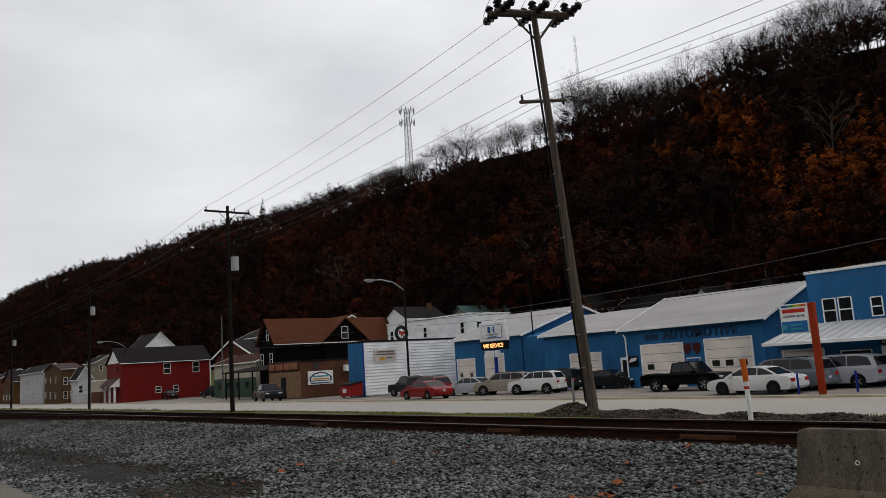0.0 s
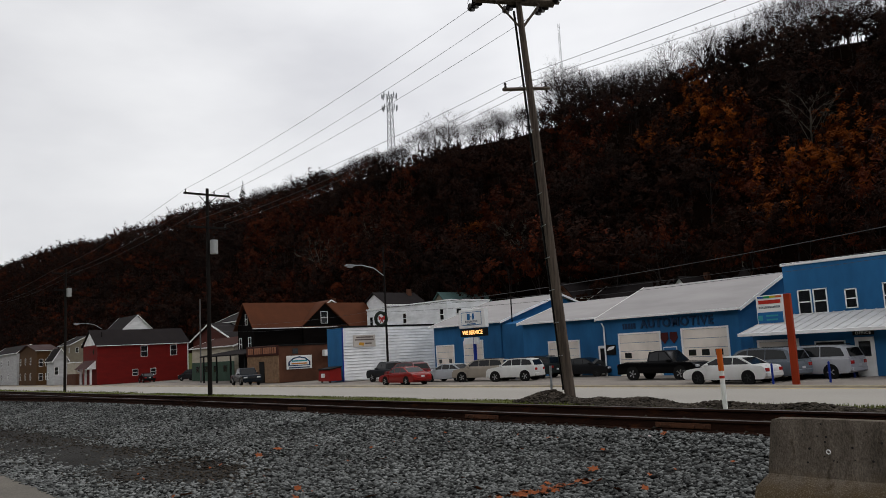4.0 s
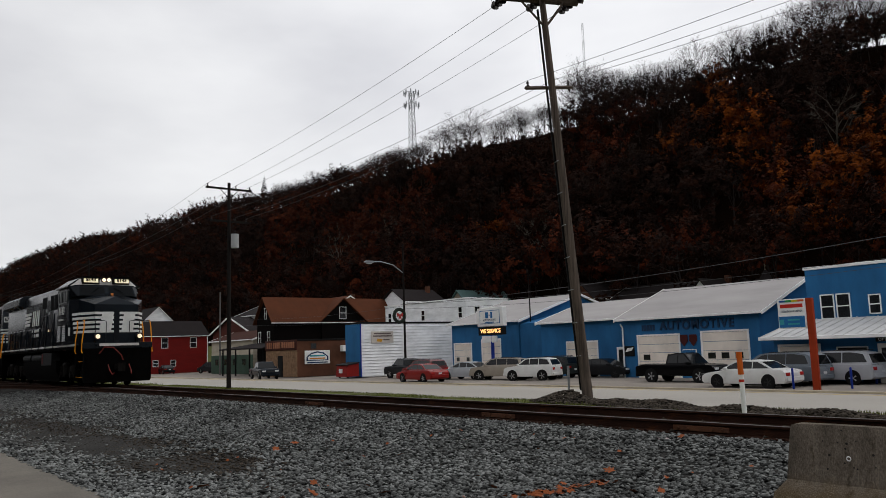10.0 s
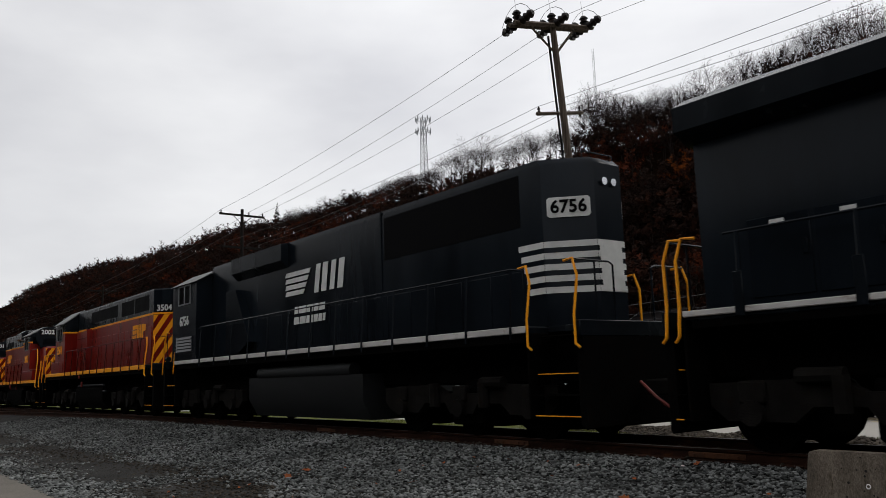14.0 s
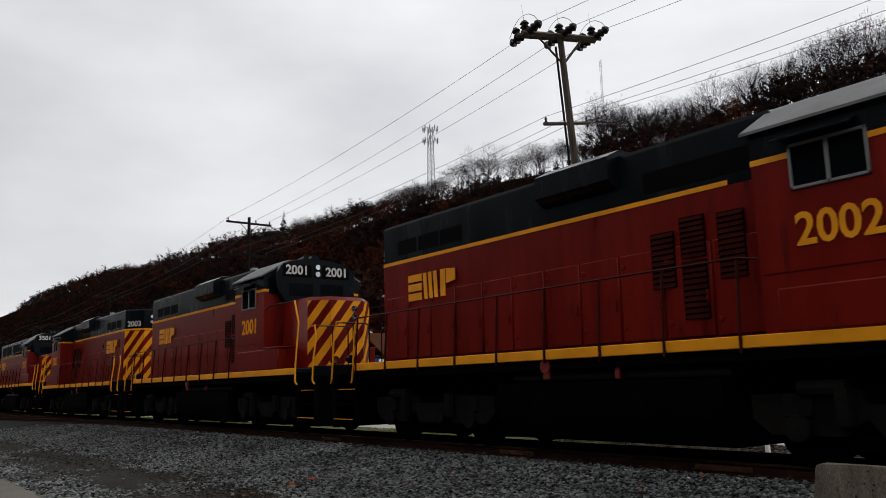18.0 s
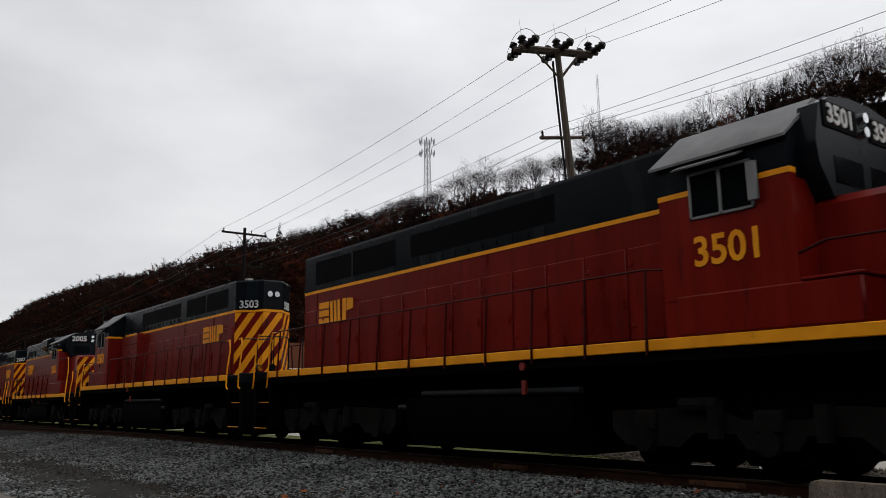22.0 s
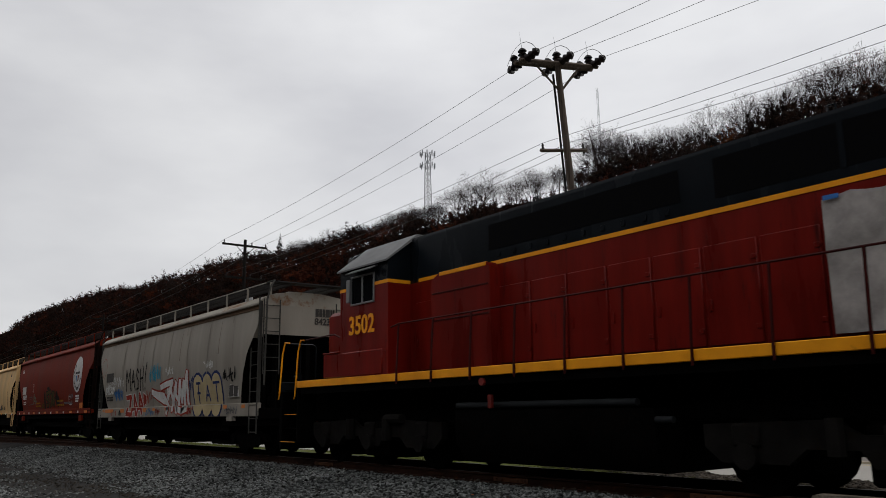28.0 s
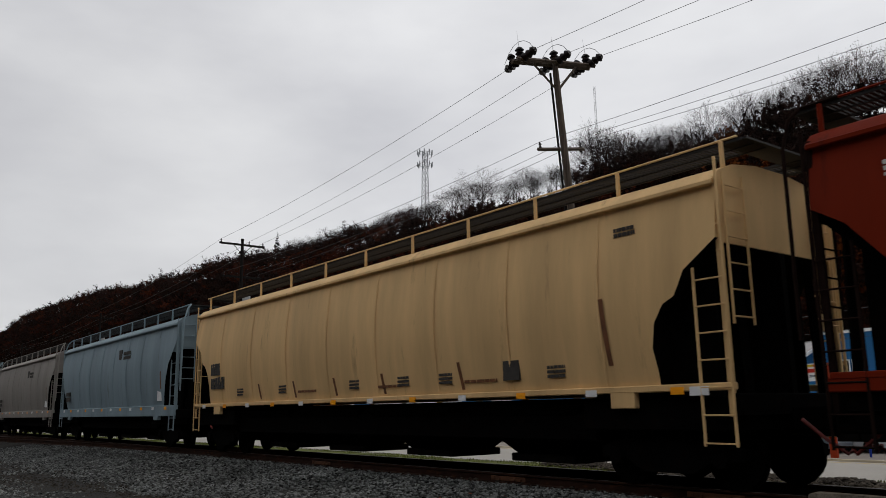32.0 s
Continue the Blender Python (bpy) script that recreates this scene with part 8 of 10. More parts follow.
def town():
    # main garage with two roller doors
    f = Front(*building("garage_building", "blue garage with two cream roller doors and a pale metal roof", -39.2, -28.0, 47.9, 60.0, 2.95, BLUE_WALL, METAL_ROOF, 5.25, along="x", over=0.4, split=0.5))
    f.roller(-37.7, -34.2, 47.9, 1.62, 2)
    f.roller(-32.3, -28.9, 47.9, 1.72, 3)
    f.words("AUTOMOTIVE", 0.84, DARK_LETTER, at(-32.75, 47.86, 2.28, FACE_NEAR), "raised dark blue letters", extrude=0.04, space=1.15, bold=0.02)
    bars(f.t, "name_bar", 0, 0, 0, 1.2, 0.6, DARK_LETTER, FACE_NEAR, 1, "business name as a dark bar").matrix_basis = f.inv @ at(-36.7, 47.84, 2.22, FACE_NEAR)
    for x in (-33.75, -33.0):
        f.add("shield_sign", Geo().prism([(x - 0.28, 1.62), (x - 0.32, 1.2), (x, 0.82), (x + 0.32, 1.2), (x + 0.28, 1.62)], "y", 47.83, 47.87), paint("maroon_shield", (0.06, 0.012, 0.012)), "dark red shield sign")
    f.add("notice_sign", box((-33.9, 47.83, 0.0), (-32.8, 47.88, 0.62), 0.01), SIGN_WHITE)
    f.add("notice_band", box((-33.85, 47.815, 0.32), (-32.85, 47.83, 0.56)), SIGN_BLUE)
    f.add("notice_band", box((-33.85, 47.815, 0.06), (-32.85, 47.83, 0.22)), SIGN_RED)
    f.add("dark_sign", box((-39.0, 47.83, 0.2), (-38.1, 47.88, 0.95), 0.01), BLACK_TRIM)
    f.add("sign_swoosh", Geo().prism([(-38.95, 0.5), (-38.3, 0.62), (-38.15, 0.85), (-38.7, 0.8)], "y", 47.815, 47.83), SIGN_WHITE)
    f.add("downpipe", Geo().tube([(-39.2, 47.75, 2.6), (-39.05, 47.8, 2.3), (-39.05, 47.8, G0)], 0.06, 6), WHITE_TRIM)
    # lower link building
    f = Front(*building("workshop_building", "low blue workshop with a pale roof between two garages", -49.2, -39.65, 49.4, 60.5, 3.1, BLUE_WALL, METAL_ROOF, 4.75, over=0.35))
    f.roller(-46.2, -43.0, 49.4, 1.35, 0)
    f.add("small_door", box((-41.0, 49.35, G0), (-39.95, 49.42, 0.9), 0.01), WHITE_TRIM)
    f.add("door_glass", box((-40.8, 49.33, -0.6), (-40.15, 49.36, 0.7), 0.005), NIGHT_GLASS)
    # garage to its left
    f = Front(*building("garage_building", "blue garage with a sloping pale roof and two bay doors", -64.2, -54.3, 51.6, 68.0, 3.6, BLUE_WALL, METAL_ROOF, 6.1, over=0.4))
    f.roller(-63.8, -61.2, 51.6, 1.6, 2)
    f.roller(-59.5, -56.9, 51.6, 1.9, 0)
    f.add("blue_lean_to", Geo().prism([(51.7, G0), (51.7, 3.3), (60, 4.9), (60, G0)], "x", -54.2, -49.3), BLUE_WALL)
    f.add("vent_pipe", Geo().tube([(-53.6, 52.5, 3.0), (-53.6, 52.5, 5.6)], 0.06, 6), BLACK_TRIM)
    # two-storey office
    f = Front(*building("office_building", "two-storey blue office block with white windows", -24.8, -8.0, 48.0, 60.0, 5.25, BLUE_WALL, WHITE_TRIM, None))
    for x, w, h, dbl in ((-23.55, 0.85, 1.5, True), (-22.6, 0.85, 1.5, True), (-20.8, 0.7, 1.15, True), (-18.6, 0.85, 1.5, True), (-17.6, 0.85, 1.5, True), (-14.0, 0.85, 1.5, True)):
        f.window(("y", 48.0), x, 2.95, w, h)
    f.add("ground_storey", box((-25.3, 44.6, G0), (-8.0, 48.0, 1.1), 0.02), BLUE_WALL)
    f.add("porch_roof", Geo().prism([(43.6, 1.12), (48.0, 2.15), (48.0, 2.25), (43.6, 1.24)], "x", -25.6, -7.7), PORCH_ROOF, "white ribbed metal porch roof")
    g = Geo()
    for i in range(30):
        x = -25.5 + i * 0.6
        g.prism([(43.6, 1.24), (48.0, 2.25), (48.0, 2.29), (43.6, 1.28)], "x", x, x + 0.05)
    f.add("roof_rib", g, PORCH_ROOF)
    f.add("porch_gutter", box((-25.6, 43.48, 1.05), (-7.7, 43.6, 1.25), 0.02), WHITE_TRIM)
    f.roller(-24.9, -22.6, 44.6, 0.68, 0)
    f.window(("y", 44.6), -20.75, 0.05, 1.7, 1.1, double=False)
    f.add("office_door", box((-19.4, 44.54, G0), (-18.4, 44.6, 0.72), 0.01), WHITE_TRIM)
    f.add("door_glass", box((-19.2, 44.52, -0.3), (-18.6, 44.545, 0.5), 0.005), NIGHT_GLASS)
    f.add("sign_board", box((-19.45, 44.5, 0.82), (-18.35, 44.56, 1.05), 0.008), BLACK_TRIM)
    f.words("OFFICE", 0.22, SIGN_WHITE, at(-18.9, 44.49, 0.935, FACE_NEAR), "white office lettering", space=1.2)
    # white-sided store with a blue front
    f = Front(*building("store_building", "store with white corrugated side and blue front", -72.0, -69.2, 43.7, 57.0, 4.0, WHITE_SIDING, BLACK_TRIM, None))
    f.add("blue_front", box((-72.02, 43.66, G0), (-69.18, 43.7, 3.98), 0.01), BLUE_WALL)
    for i in range(17):
        z = G0 + 0.1 + i * 0.31
        f.add("siding_board", Geo().prism([(-69.2, z), (-69.14, z + 0.02), (-69.2, z + 0.29)], "y", 43.75, 56.9), WHITE_SIDING)
    f.add("corner_trim", box((-69.2, 43.66, G0), (-69.12, 43.78, 4.0), 0.01), BLUE_POST)
    f.add("wall_banner", box((-69.13, 44.95, 2.0), (-69.09, 47.7, 3.2), 0.01), paint("off_white_banner", (0.5, 0.46, 0.42), bump=0), "off-white banner with faded writing")
    ink = paint("faded_banner_ink", (0.14, 0.11, 0.10), bump=0)
    for a, c, z in ((45.3, 47.4, 2.92), (45.15, 47.5, 2.66), (46.4, 47.2, 2.28)):
        f.add("banner_bar", box((-69.09, a, z), (-69.08, c, z + 0.13)), ink)
    f.add("banner_mark", Geo().prism([(45.6, 2.18), (46.2, 2.12), (46.35, 2.42), (45.7, 2.46)], "x", -69.09, -69.08), paint("banner_gold", (0.5, 0.25, 0.03), bump=0))
    # the pub: stone front, brown side, dark house above
    f = Front(*building("pub_building", "low pub with a tan stone front and brown side wall", -88.0, -80.4, 42.5, 49.5, 2.6, BROWN_BRICK, BLACK_TRIM, None))
    f.add("stone_front", box((-88.0, 42.42, G0), (-80.38, 42.5, 1.6), 0.01), TAN_BRICK)
    rng = random.Random(3)
    for i in range(7):
        for j in range(13):
            x = -88 + j * 0.58 + (0.29 if i % 2 else 0)
            if -85.1 < x < -83.3 or x > -80.9:
                continue
            f.add("stone_block", box((x, 42.39, G0 + i * 0.42), (x + 0.54, 42.43, G0 + i * 0.42 + 0.38), 0.012), TAN_BRICK)
    f.add("fascia", box((-88.0, 42.3, 1.65), (-80.3, 42.45, 2.75), 0.02), paint("dark_red_fascia", (0.05, 0.014, 0.01)))
    bronze = paint("weathered_bronze_letter", (0.30, 0.13, 0.075), bump=0)
    for i in range(13):
        x = -87.5 + i * 0.54
        f.add("name_bar", box((x, 42.24, 1.85), (x + (0.22 if i in (2, 6) else 0.4), 42.3, 2.55), 0.03), bronze, "raised weathered bar of the pub name")
    f.add("pub_door", box((-84.9, 42.36, G0), (-83.7, 42.43, 1.0), 0.01), BLACK_TRIM)
    s = f.add("wall_sign", box((-80.38, 43.4, 0.0), (-80.32, 46.6, 1.5), 0.01), SIGN_WHITE, "white pub sign with a teal arch")
    f.add("sign_arch", Geo().prism([(43.6, 0.35), (43.6, 0.8), (44.2, 1.25), (45.0, 1.4), (45.8, 1.25), (46.4, 0.8), (46.4, 0.35)], "x", -80.32, -80.31), DARK_LETTER)
    f.add("sign_field", Geo().prism([(43.8, 0.45), (43.8, 0.78), (44.3, 1.12), (45.0, 1.25), (45.7, 1.12), (46.2, 0.78), (46.2, 0.45)], "x", -80.31, -80.3), SIGN_WHITE)
    f.add("sign_name_bar", box((-80.3, 44.05, 0.82), (-80.29, 45.95, 0.98)), SIGN_TEAL, "pub name as a teal bar")
    f.add("sign_amber_bar", box((-80.3, 44.0, 0.54), (-80.29, 46.0, 0.68)), paint("sign_amber", (0.5, 0.2, 0.03), bump=0), "pub slogan as an amber bar")
    f.add("sign_small_bar", box((-80.31, 43.7, 0.1), (-80.3, 46.3, 0.22)), DARK_LETTER, "small sign writing as a bar")
    f.add("air_conditioner", box((-80.4, 48.0, 1.3), (-79.8, 49.0, 2.0), 0.03), WHITE_TRIM)
    f.add("side_window", box((-80.4, 44.2, 1.7), (-80.35, 44.9, 2.3), 0.01), NIGHT_GLASS)
    f = Front(*building("old_house", "tall dark timber house with rust-brown roof", -100.8, -96.0, 47.3, 66.0, 5.75, DARK_WOOD, RED_ROOF, 8.7, along="y", over=0.45))
    f.add("cross_gable", Geo().prism([(54.3, 2.0), (54.3, 5.5), (57.7, 8.4), (61.1, 5.5), (61.1, 2.0)], "x", -98.4, -95.6), DARK_WOOD)
    f.add("cross_roof", Geo().prism([(53.9, 5.3), (57.7, 8.55), (61.5, 5.3), (61.5, 5.45), (57.7, 8.7), (53.9, 5.45)], "x", -98.4, -95.3), RED_ROOF)
    f.window(("x", -95.6), 57.6, 6.6, 1.1, 1.7)
    f.window(("y", 47.3), -98.2, 6.6, 0.7, 1.5)
    for x in (-100.0, -97.3):
        f.window(("y", 47.3), x, 3.4, 0.8, 1.7)
    f.add("porch_roof", Geo().prism([(42.0, 1.9), (47.0, 2.6), (47.0, 2.75), (42.0, 2.05)], "x", -101, -88.2), GREY_ROOF)
    for x in (-100.6, -96.6, -92.5, -88.6):
        f.add("porch_post", box((x - 0.08, 42.3, G0), (x + 0.08, 42.46, 1.95), 0.01), BLACK_TRIM)
    # red house
    f = Front(*building("red_house", "deep red house with a dark roof and white-framed windows", -145.0, -137.2, 39.8, 55.0, 5.0, RED_SIDING, GREY_ROOF, 7.5, along="y", over=0.3))
    f.add("white_gable", Geo().prism([(-144.6, 5.05), (-141.1, 7.3), (-137.6, 5.05)], "y", 39.74, 39.8), WHITE_TRIM)
    for y in (47.4, 52.4):
        f.window(("x", -137.2), y, 3.75, 1.2, 1.8)
    for y in (45.9, 48.9):
        f.window(("x", -137.2), y, 0.3, 0.95, 1.1)
    f.add("corner_trim", box((-137.2, 54.85, G0), (-137.1, 55.0, 5.0), 0.01), WHITE_TRIM)
    f.add("entry_roof", Geo().prism([(38.2, 1.2), (39.8, 2.6), (39.8, 1.2)], "x", -144.6, -138.0), paint("dark_red_awning", (0.05, 0.012, 0.01)))
    f.add("entry_side", Geo().prism([(38.2, 1.15), (39.8, 2.55), (39.8, 1.15)], "x", -138.0, -137.92), WHITE_TRIM)
    for x in (-144.0, -141.2, -138.4):
        f.add("entry_post", box((x - 0.15, 39.0, G0), (x + 0.15, 39.3, 1.2), 0.01), WHITE_TRIM)
    # beige and green buildings behind
    f = Front(*building("beige_store", "beige siding store with a green lower wall", -118.2, -103.6, 48.0, 52.0, 3.4, CREAM_WALL, BROWN_SHINGLE, 4.7, split=0.95))
    f.add("green_wall", box((-118.22, 47.95, G0), (-103.58, 48.0, 1.3), 0.01), GREEN_WALL, "dull green lower wall")
    for x in (-116.0, -112.8, -109.6, -106.4):
        f.window(("y", 47.95), x, 0.3, 1.3, 1.0, frame=GREEN_WALL, double=False)
    f = Front(*building("brick_house", "red brick house with a white-edged gable", -129.0, -114.6, 52.6, 62.0, 4.9, paint("brick_red_wall", (0.075, 0.018, 0.012)), GREY_ROOF, 7.3, along="y"))
    for a, b in (((-129.4, 4.75), (-121.8, 7.35)), ((-121.8, 7.35), (-114.2, 4.75))):
        f.add("gable_edge", Geo().prism([(a[0], a[1] - 0.1), (b[0], b[1] - 0.1), (b[0], b[1] + 0.15), (a[0], a[1] + 0.15)], "y", 52.15, 52.24), WHITE_TRIM, "white gable edge")
    # houses further up the valley
    for i, (x0, w, y0, d, z1, rz, wall, roof) in enumerate(((-168, 5, 39.5, 2.4, 3.4, 5.3, OLD_WHITE, GREY_ROOF), (-191, 15, 39.5, 4, 5.4, 6.7, OCHRE_WALL, paint("dark_red_shingle", (0.03, 0.009, 0.007))), (-217, 24, 39.5, 5, 5.6, 7.2, OLD_WHITE, GREY_ROOF), (-242, 14, 40, 12, 4.2, 7.0, OCHRE_WALL, GREY_ROOF), (-268, 14, 40, 12, 5, 8.0, BROWN_BRICK, GREY_ROOF))):
        names = ("small white shopfront house with a grey roof", "ochre house with a dark red roof", "white two-storey house with dark shutters", "brown house beyond the white one", "dark house far along the road")
        f = Front(*building("house", names[i], x0, x0 + w, y0, y0 + d, z1, wall, roof, rz, along="y" if i % 2 else "x", cat="house"))
        for k in range(3 if d > 3 else 1):
            f.window(("x", x0 + w), y0 + d * (0.2 + 0.3 * k), 3.0 if z1 > 4 else 1.2, 0.8, 1.5)
            f.window(("y", y0), x0 + 1.2 + k * w / 3.4, 0.3, 0.9, 1.4)
            if z1 > 5:
                f.window(("y", y0), x0 + 1.2 + k * w / 3.4, 3.4, 0.9, 1.4)
                f.window(("x", x0 + w), y0 + d * (0.2 + 0.3 * k), 0.2, 0.8, 1.4)
    f = Front(*building("low_shop", "low cream shop with a flat roof and brick base", -155.0, -149.5, 39.8, 42.6, 2.4, CREAM_WALL, WHITE_TRIM, None))
    f.add("brick_base", box((-155.03, 39.77, G0), (-149.47, 42.63, 0.5), 0.01), BROWN_BRICK, "dark brick lower wall")
    for y in (40.5, 41.7):
        f.window(("x", -149.5), y, 1.3, 0.8, 1.0)
    # houses on the slope behind the garages
    back = ((-99.3, 6.2, 66.5, 7, 4.0, 8.2, 10.0, WHITE_SIDING, GREY_ROOF, "white house with a grey roof behind the shops"),
            (-92.5, 17.5, 62.6, 7, 0.0, 7.2, None, WHITE_SIDING, WHITE_TRIM, "long flat-roofed white building behind the shops"),
            (-94.4, 3.2, 76, 9, 3.0, 8.3, 9.8, BEIGE_WALL, GREEN_ROOF, "house with a grey-green roof on the slope"),
            (-128, 8.5, 56, 9, 0.0, 7.6, 9.4, WHITE_SIDING, GREY_ROOF, "white gabled house on the slope"),
            (-142, 9, 70, 8, 3.0, 7.6, 9.6, BROWN_BRICK, GREY_ROOF, "brown house on the slope"),
            (-122, 8, 66, 8, 3.0, 8.2, 10.4, BEIGE_WALL, RED_ROOF, "beige house high on the slope"),
            (-71.8, 3.7, 78, 8, 3.0, 7.2, 9.0, BROWN_BRICK, GREY_ROOF, "dark house with a white-edged gable behind the garage"),
            (-67, 11, 80, 8, 3.0, 6.6, 8.4, DARK_WOOD, GREY_ROOF, "long dark-roofed house behind the garage"),
            (-54.8, 2.2, 80, 6, 3.0, 6.9, 8.2, WHITE_SIDING, GREY_ROOF, "small white gabled house behind the garage"),
            (-52.0, 5.0, 82, 6, 3.0, 6.2, 7.9, DARK_WOOD, GREY_ROOF, "low dark house behind the garage"),
            (-43.8, 4.2, 81, 6, 3.0, 6.0, 7.4, DARK_WOOD, GREY_ROOF, "dark-roofed house behind the office"),
            (-190, 12, 57, 6, 2.0, 9.5, 12.4, WHITE_SIDING, GREY_ROOF, "white gabled house above the road"),
            (-226, 10, 62, 10, 2.0, 8.0, 10.4, OCHRE_WALL, GREY_ROOF, "house far along the slope"),
            (-258, 12, 64, 10, 2.0, 8.5, 11.0, BEIGE_WALL, GREY_ROOF, "pale house far along the slope"))
    for x0, w, y0, d, zb, z1, rz, wall, roof, lb in back:
        f = Front(*building("house", lb, x0, x0 + w, y0, y0 + d, z1, wall, roof, rz, z0=min(zb, ground_z(x0 + w / 2, y0)) - 1.0, along="x" if w > 10.5 or x0 < -120 else "y", cat="house"))
        for k in range(3 if w > 6 else 1):
            f.window(("y", y0), x0 + 1.1 + k * (w - 2.2) / 2, z1 - 1.6, 0.8, 1.4)
            f.window(("x", x0 + w), y0 + 1.8 + k * 2.4, z1 - 1.6, 0.9, 1.4)
        if rz:
            f.add("chimney", box((x0 + w * 0.55, y0 + d * 0.8, rz - 0.8), (x0 + w * 0.55 + 0.6, y0 + d * 0.8 + 0.6, rz + 0.6), 0.03), BROWN_BRICK)
    # steeple-like cupola far behind
    t = thing("cupola", "small pointed cupola behind the garage roof", "cupola", Matrix.Translation((-45.6, 80, 3.0)))
    part("tower", box((-1.15, -1.15, -1.5), (1.15, 1.15, 4.0), 0.05), BEIGE_WALL, t)
    part("spire", Geo().tube([(0, 0, 4.0), (0, 0, 4.5), (0, 0, 5.5)], 1.3, 8, r2=0.12), GREY_ROOF, t)
    part("finial", Geo().tube([(0, 0, 5.4), (0, 0, 6.4)], 0.09, 6, r2=0.04), BEIGE_WALL, t)


town()


# ---- signs, bins, posts ----


def barrier_concrete():
    """Brown-grey cast concrete with runs of dirt, and a ragged mossy foot with pale bare aggregate."""
    m = mat("weathered_barrier_concrete", (0.135, 0.112, 0.088), 0.95, var=0.45, scale=2.6, bump=0.8, bscale=60, fine=0.35, spec=0.08, stretch=(1.6, 1.6, 0.5), rust=(0.05, 0.038, 0.024), rust_at=0.55)
    n, l = m.node_tree.nodes, m.node_tree.links
    b = n["Principled BSDF"]
    before = b.inputs["Base Color"].links[0].from_socket
    co, xyz, rag, chips = n.new("ShaderNodeTexCoord"), n.new("ShaderNodeSeparateXYZ"), n.new("ShaderNodeTexNoise"), n.new("ShaderNodeTexNoise")
    rag.inputs["Scale"].default_value, rag.inputs["Detail"].default_value = 5.0, 6.0
    chips.inputs["Scale"].default_value, chips.inputs["Detail"].default_value = 70.0, 6.0
    for q in (rag, chips):
        l.new(co.outputs["Object"], q.inputs["Vector"])
    l.new(co.outputs["Object"], xyz.inputs["Vector"])
    total = n.new("ShaderNodeMath")
    total.operation = "MULTIPLY_ADD"
    total.inputs[1].default_value = -0.34
    l.new(rag.outputs["Fac"], total.inputs[0])
    l.new(xyz.outputs["Z"], total.inputs[2])
    foot, bare = n.new("ShaderNodeMapRange"), n.new("ShaderNodeMapRange")
    for q, values in ((foot, (0.27, 0.08, 0.0, 0.85)), (bare, (0.5, 0.68, 0.0, 1.0))):
        for key, value in zip(("From Min", "From Max", "To Min", "To Max"), values):
            q.inputs[key].default_value = value
    l.new(total.outputs[0], foot.inputs["Value"])
    l.new(chips.outputs["Fac"], bare.inputs["Value"])
    moss, out = n.new("ShaderNodeMix"), n.new("ShaderNodeMix")
    moss.data_type = out.data_type = "RGBA"
    moss.inputs["A"].default_value, moss.inputs["B"].default_value = (0.105, 0.072, 0.036, 1), (0.22, 0.185, 0.13, 1)
    l.new(bare.outputs["Result"], moss.inputs["Factor"])
    l.new(foot.outputs["Result"], out.inputs["Factor"])
    l.new(before, out.inputs["A"])
    l.new(moss.outputs["Result"], out.inputs["B"])
    l.new(out.outputs["Result"], b.inputs["Base Color"])
    return m


BARRIER_CONCRETE = barrier_concrete()


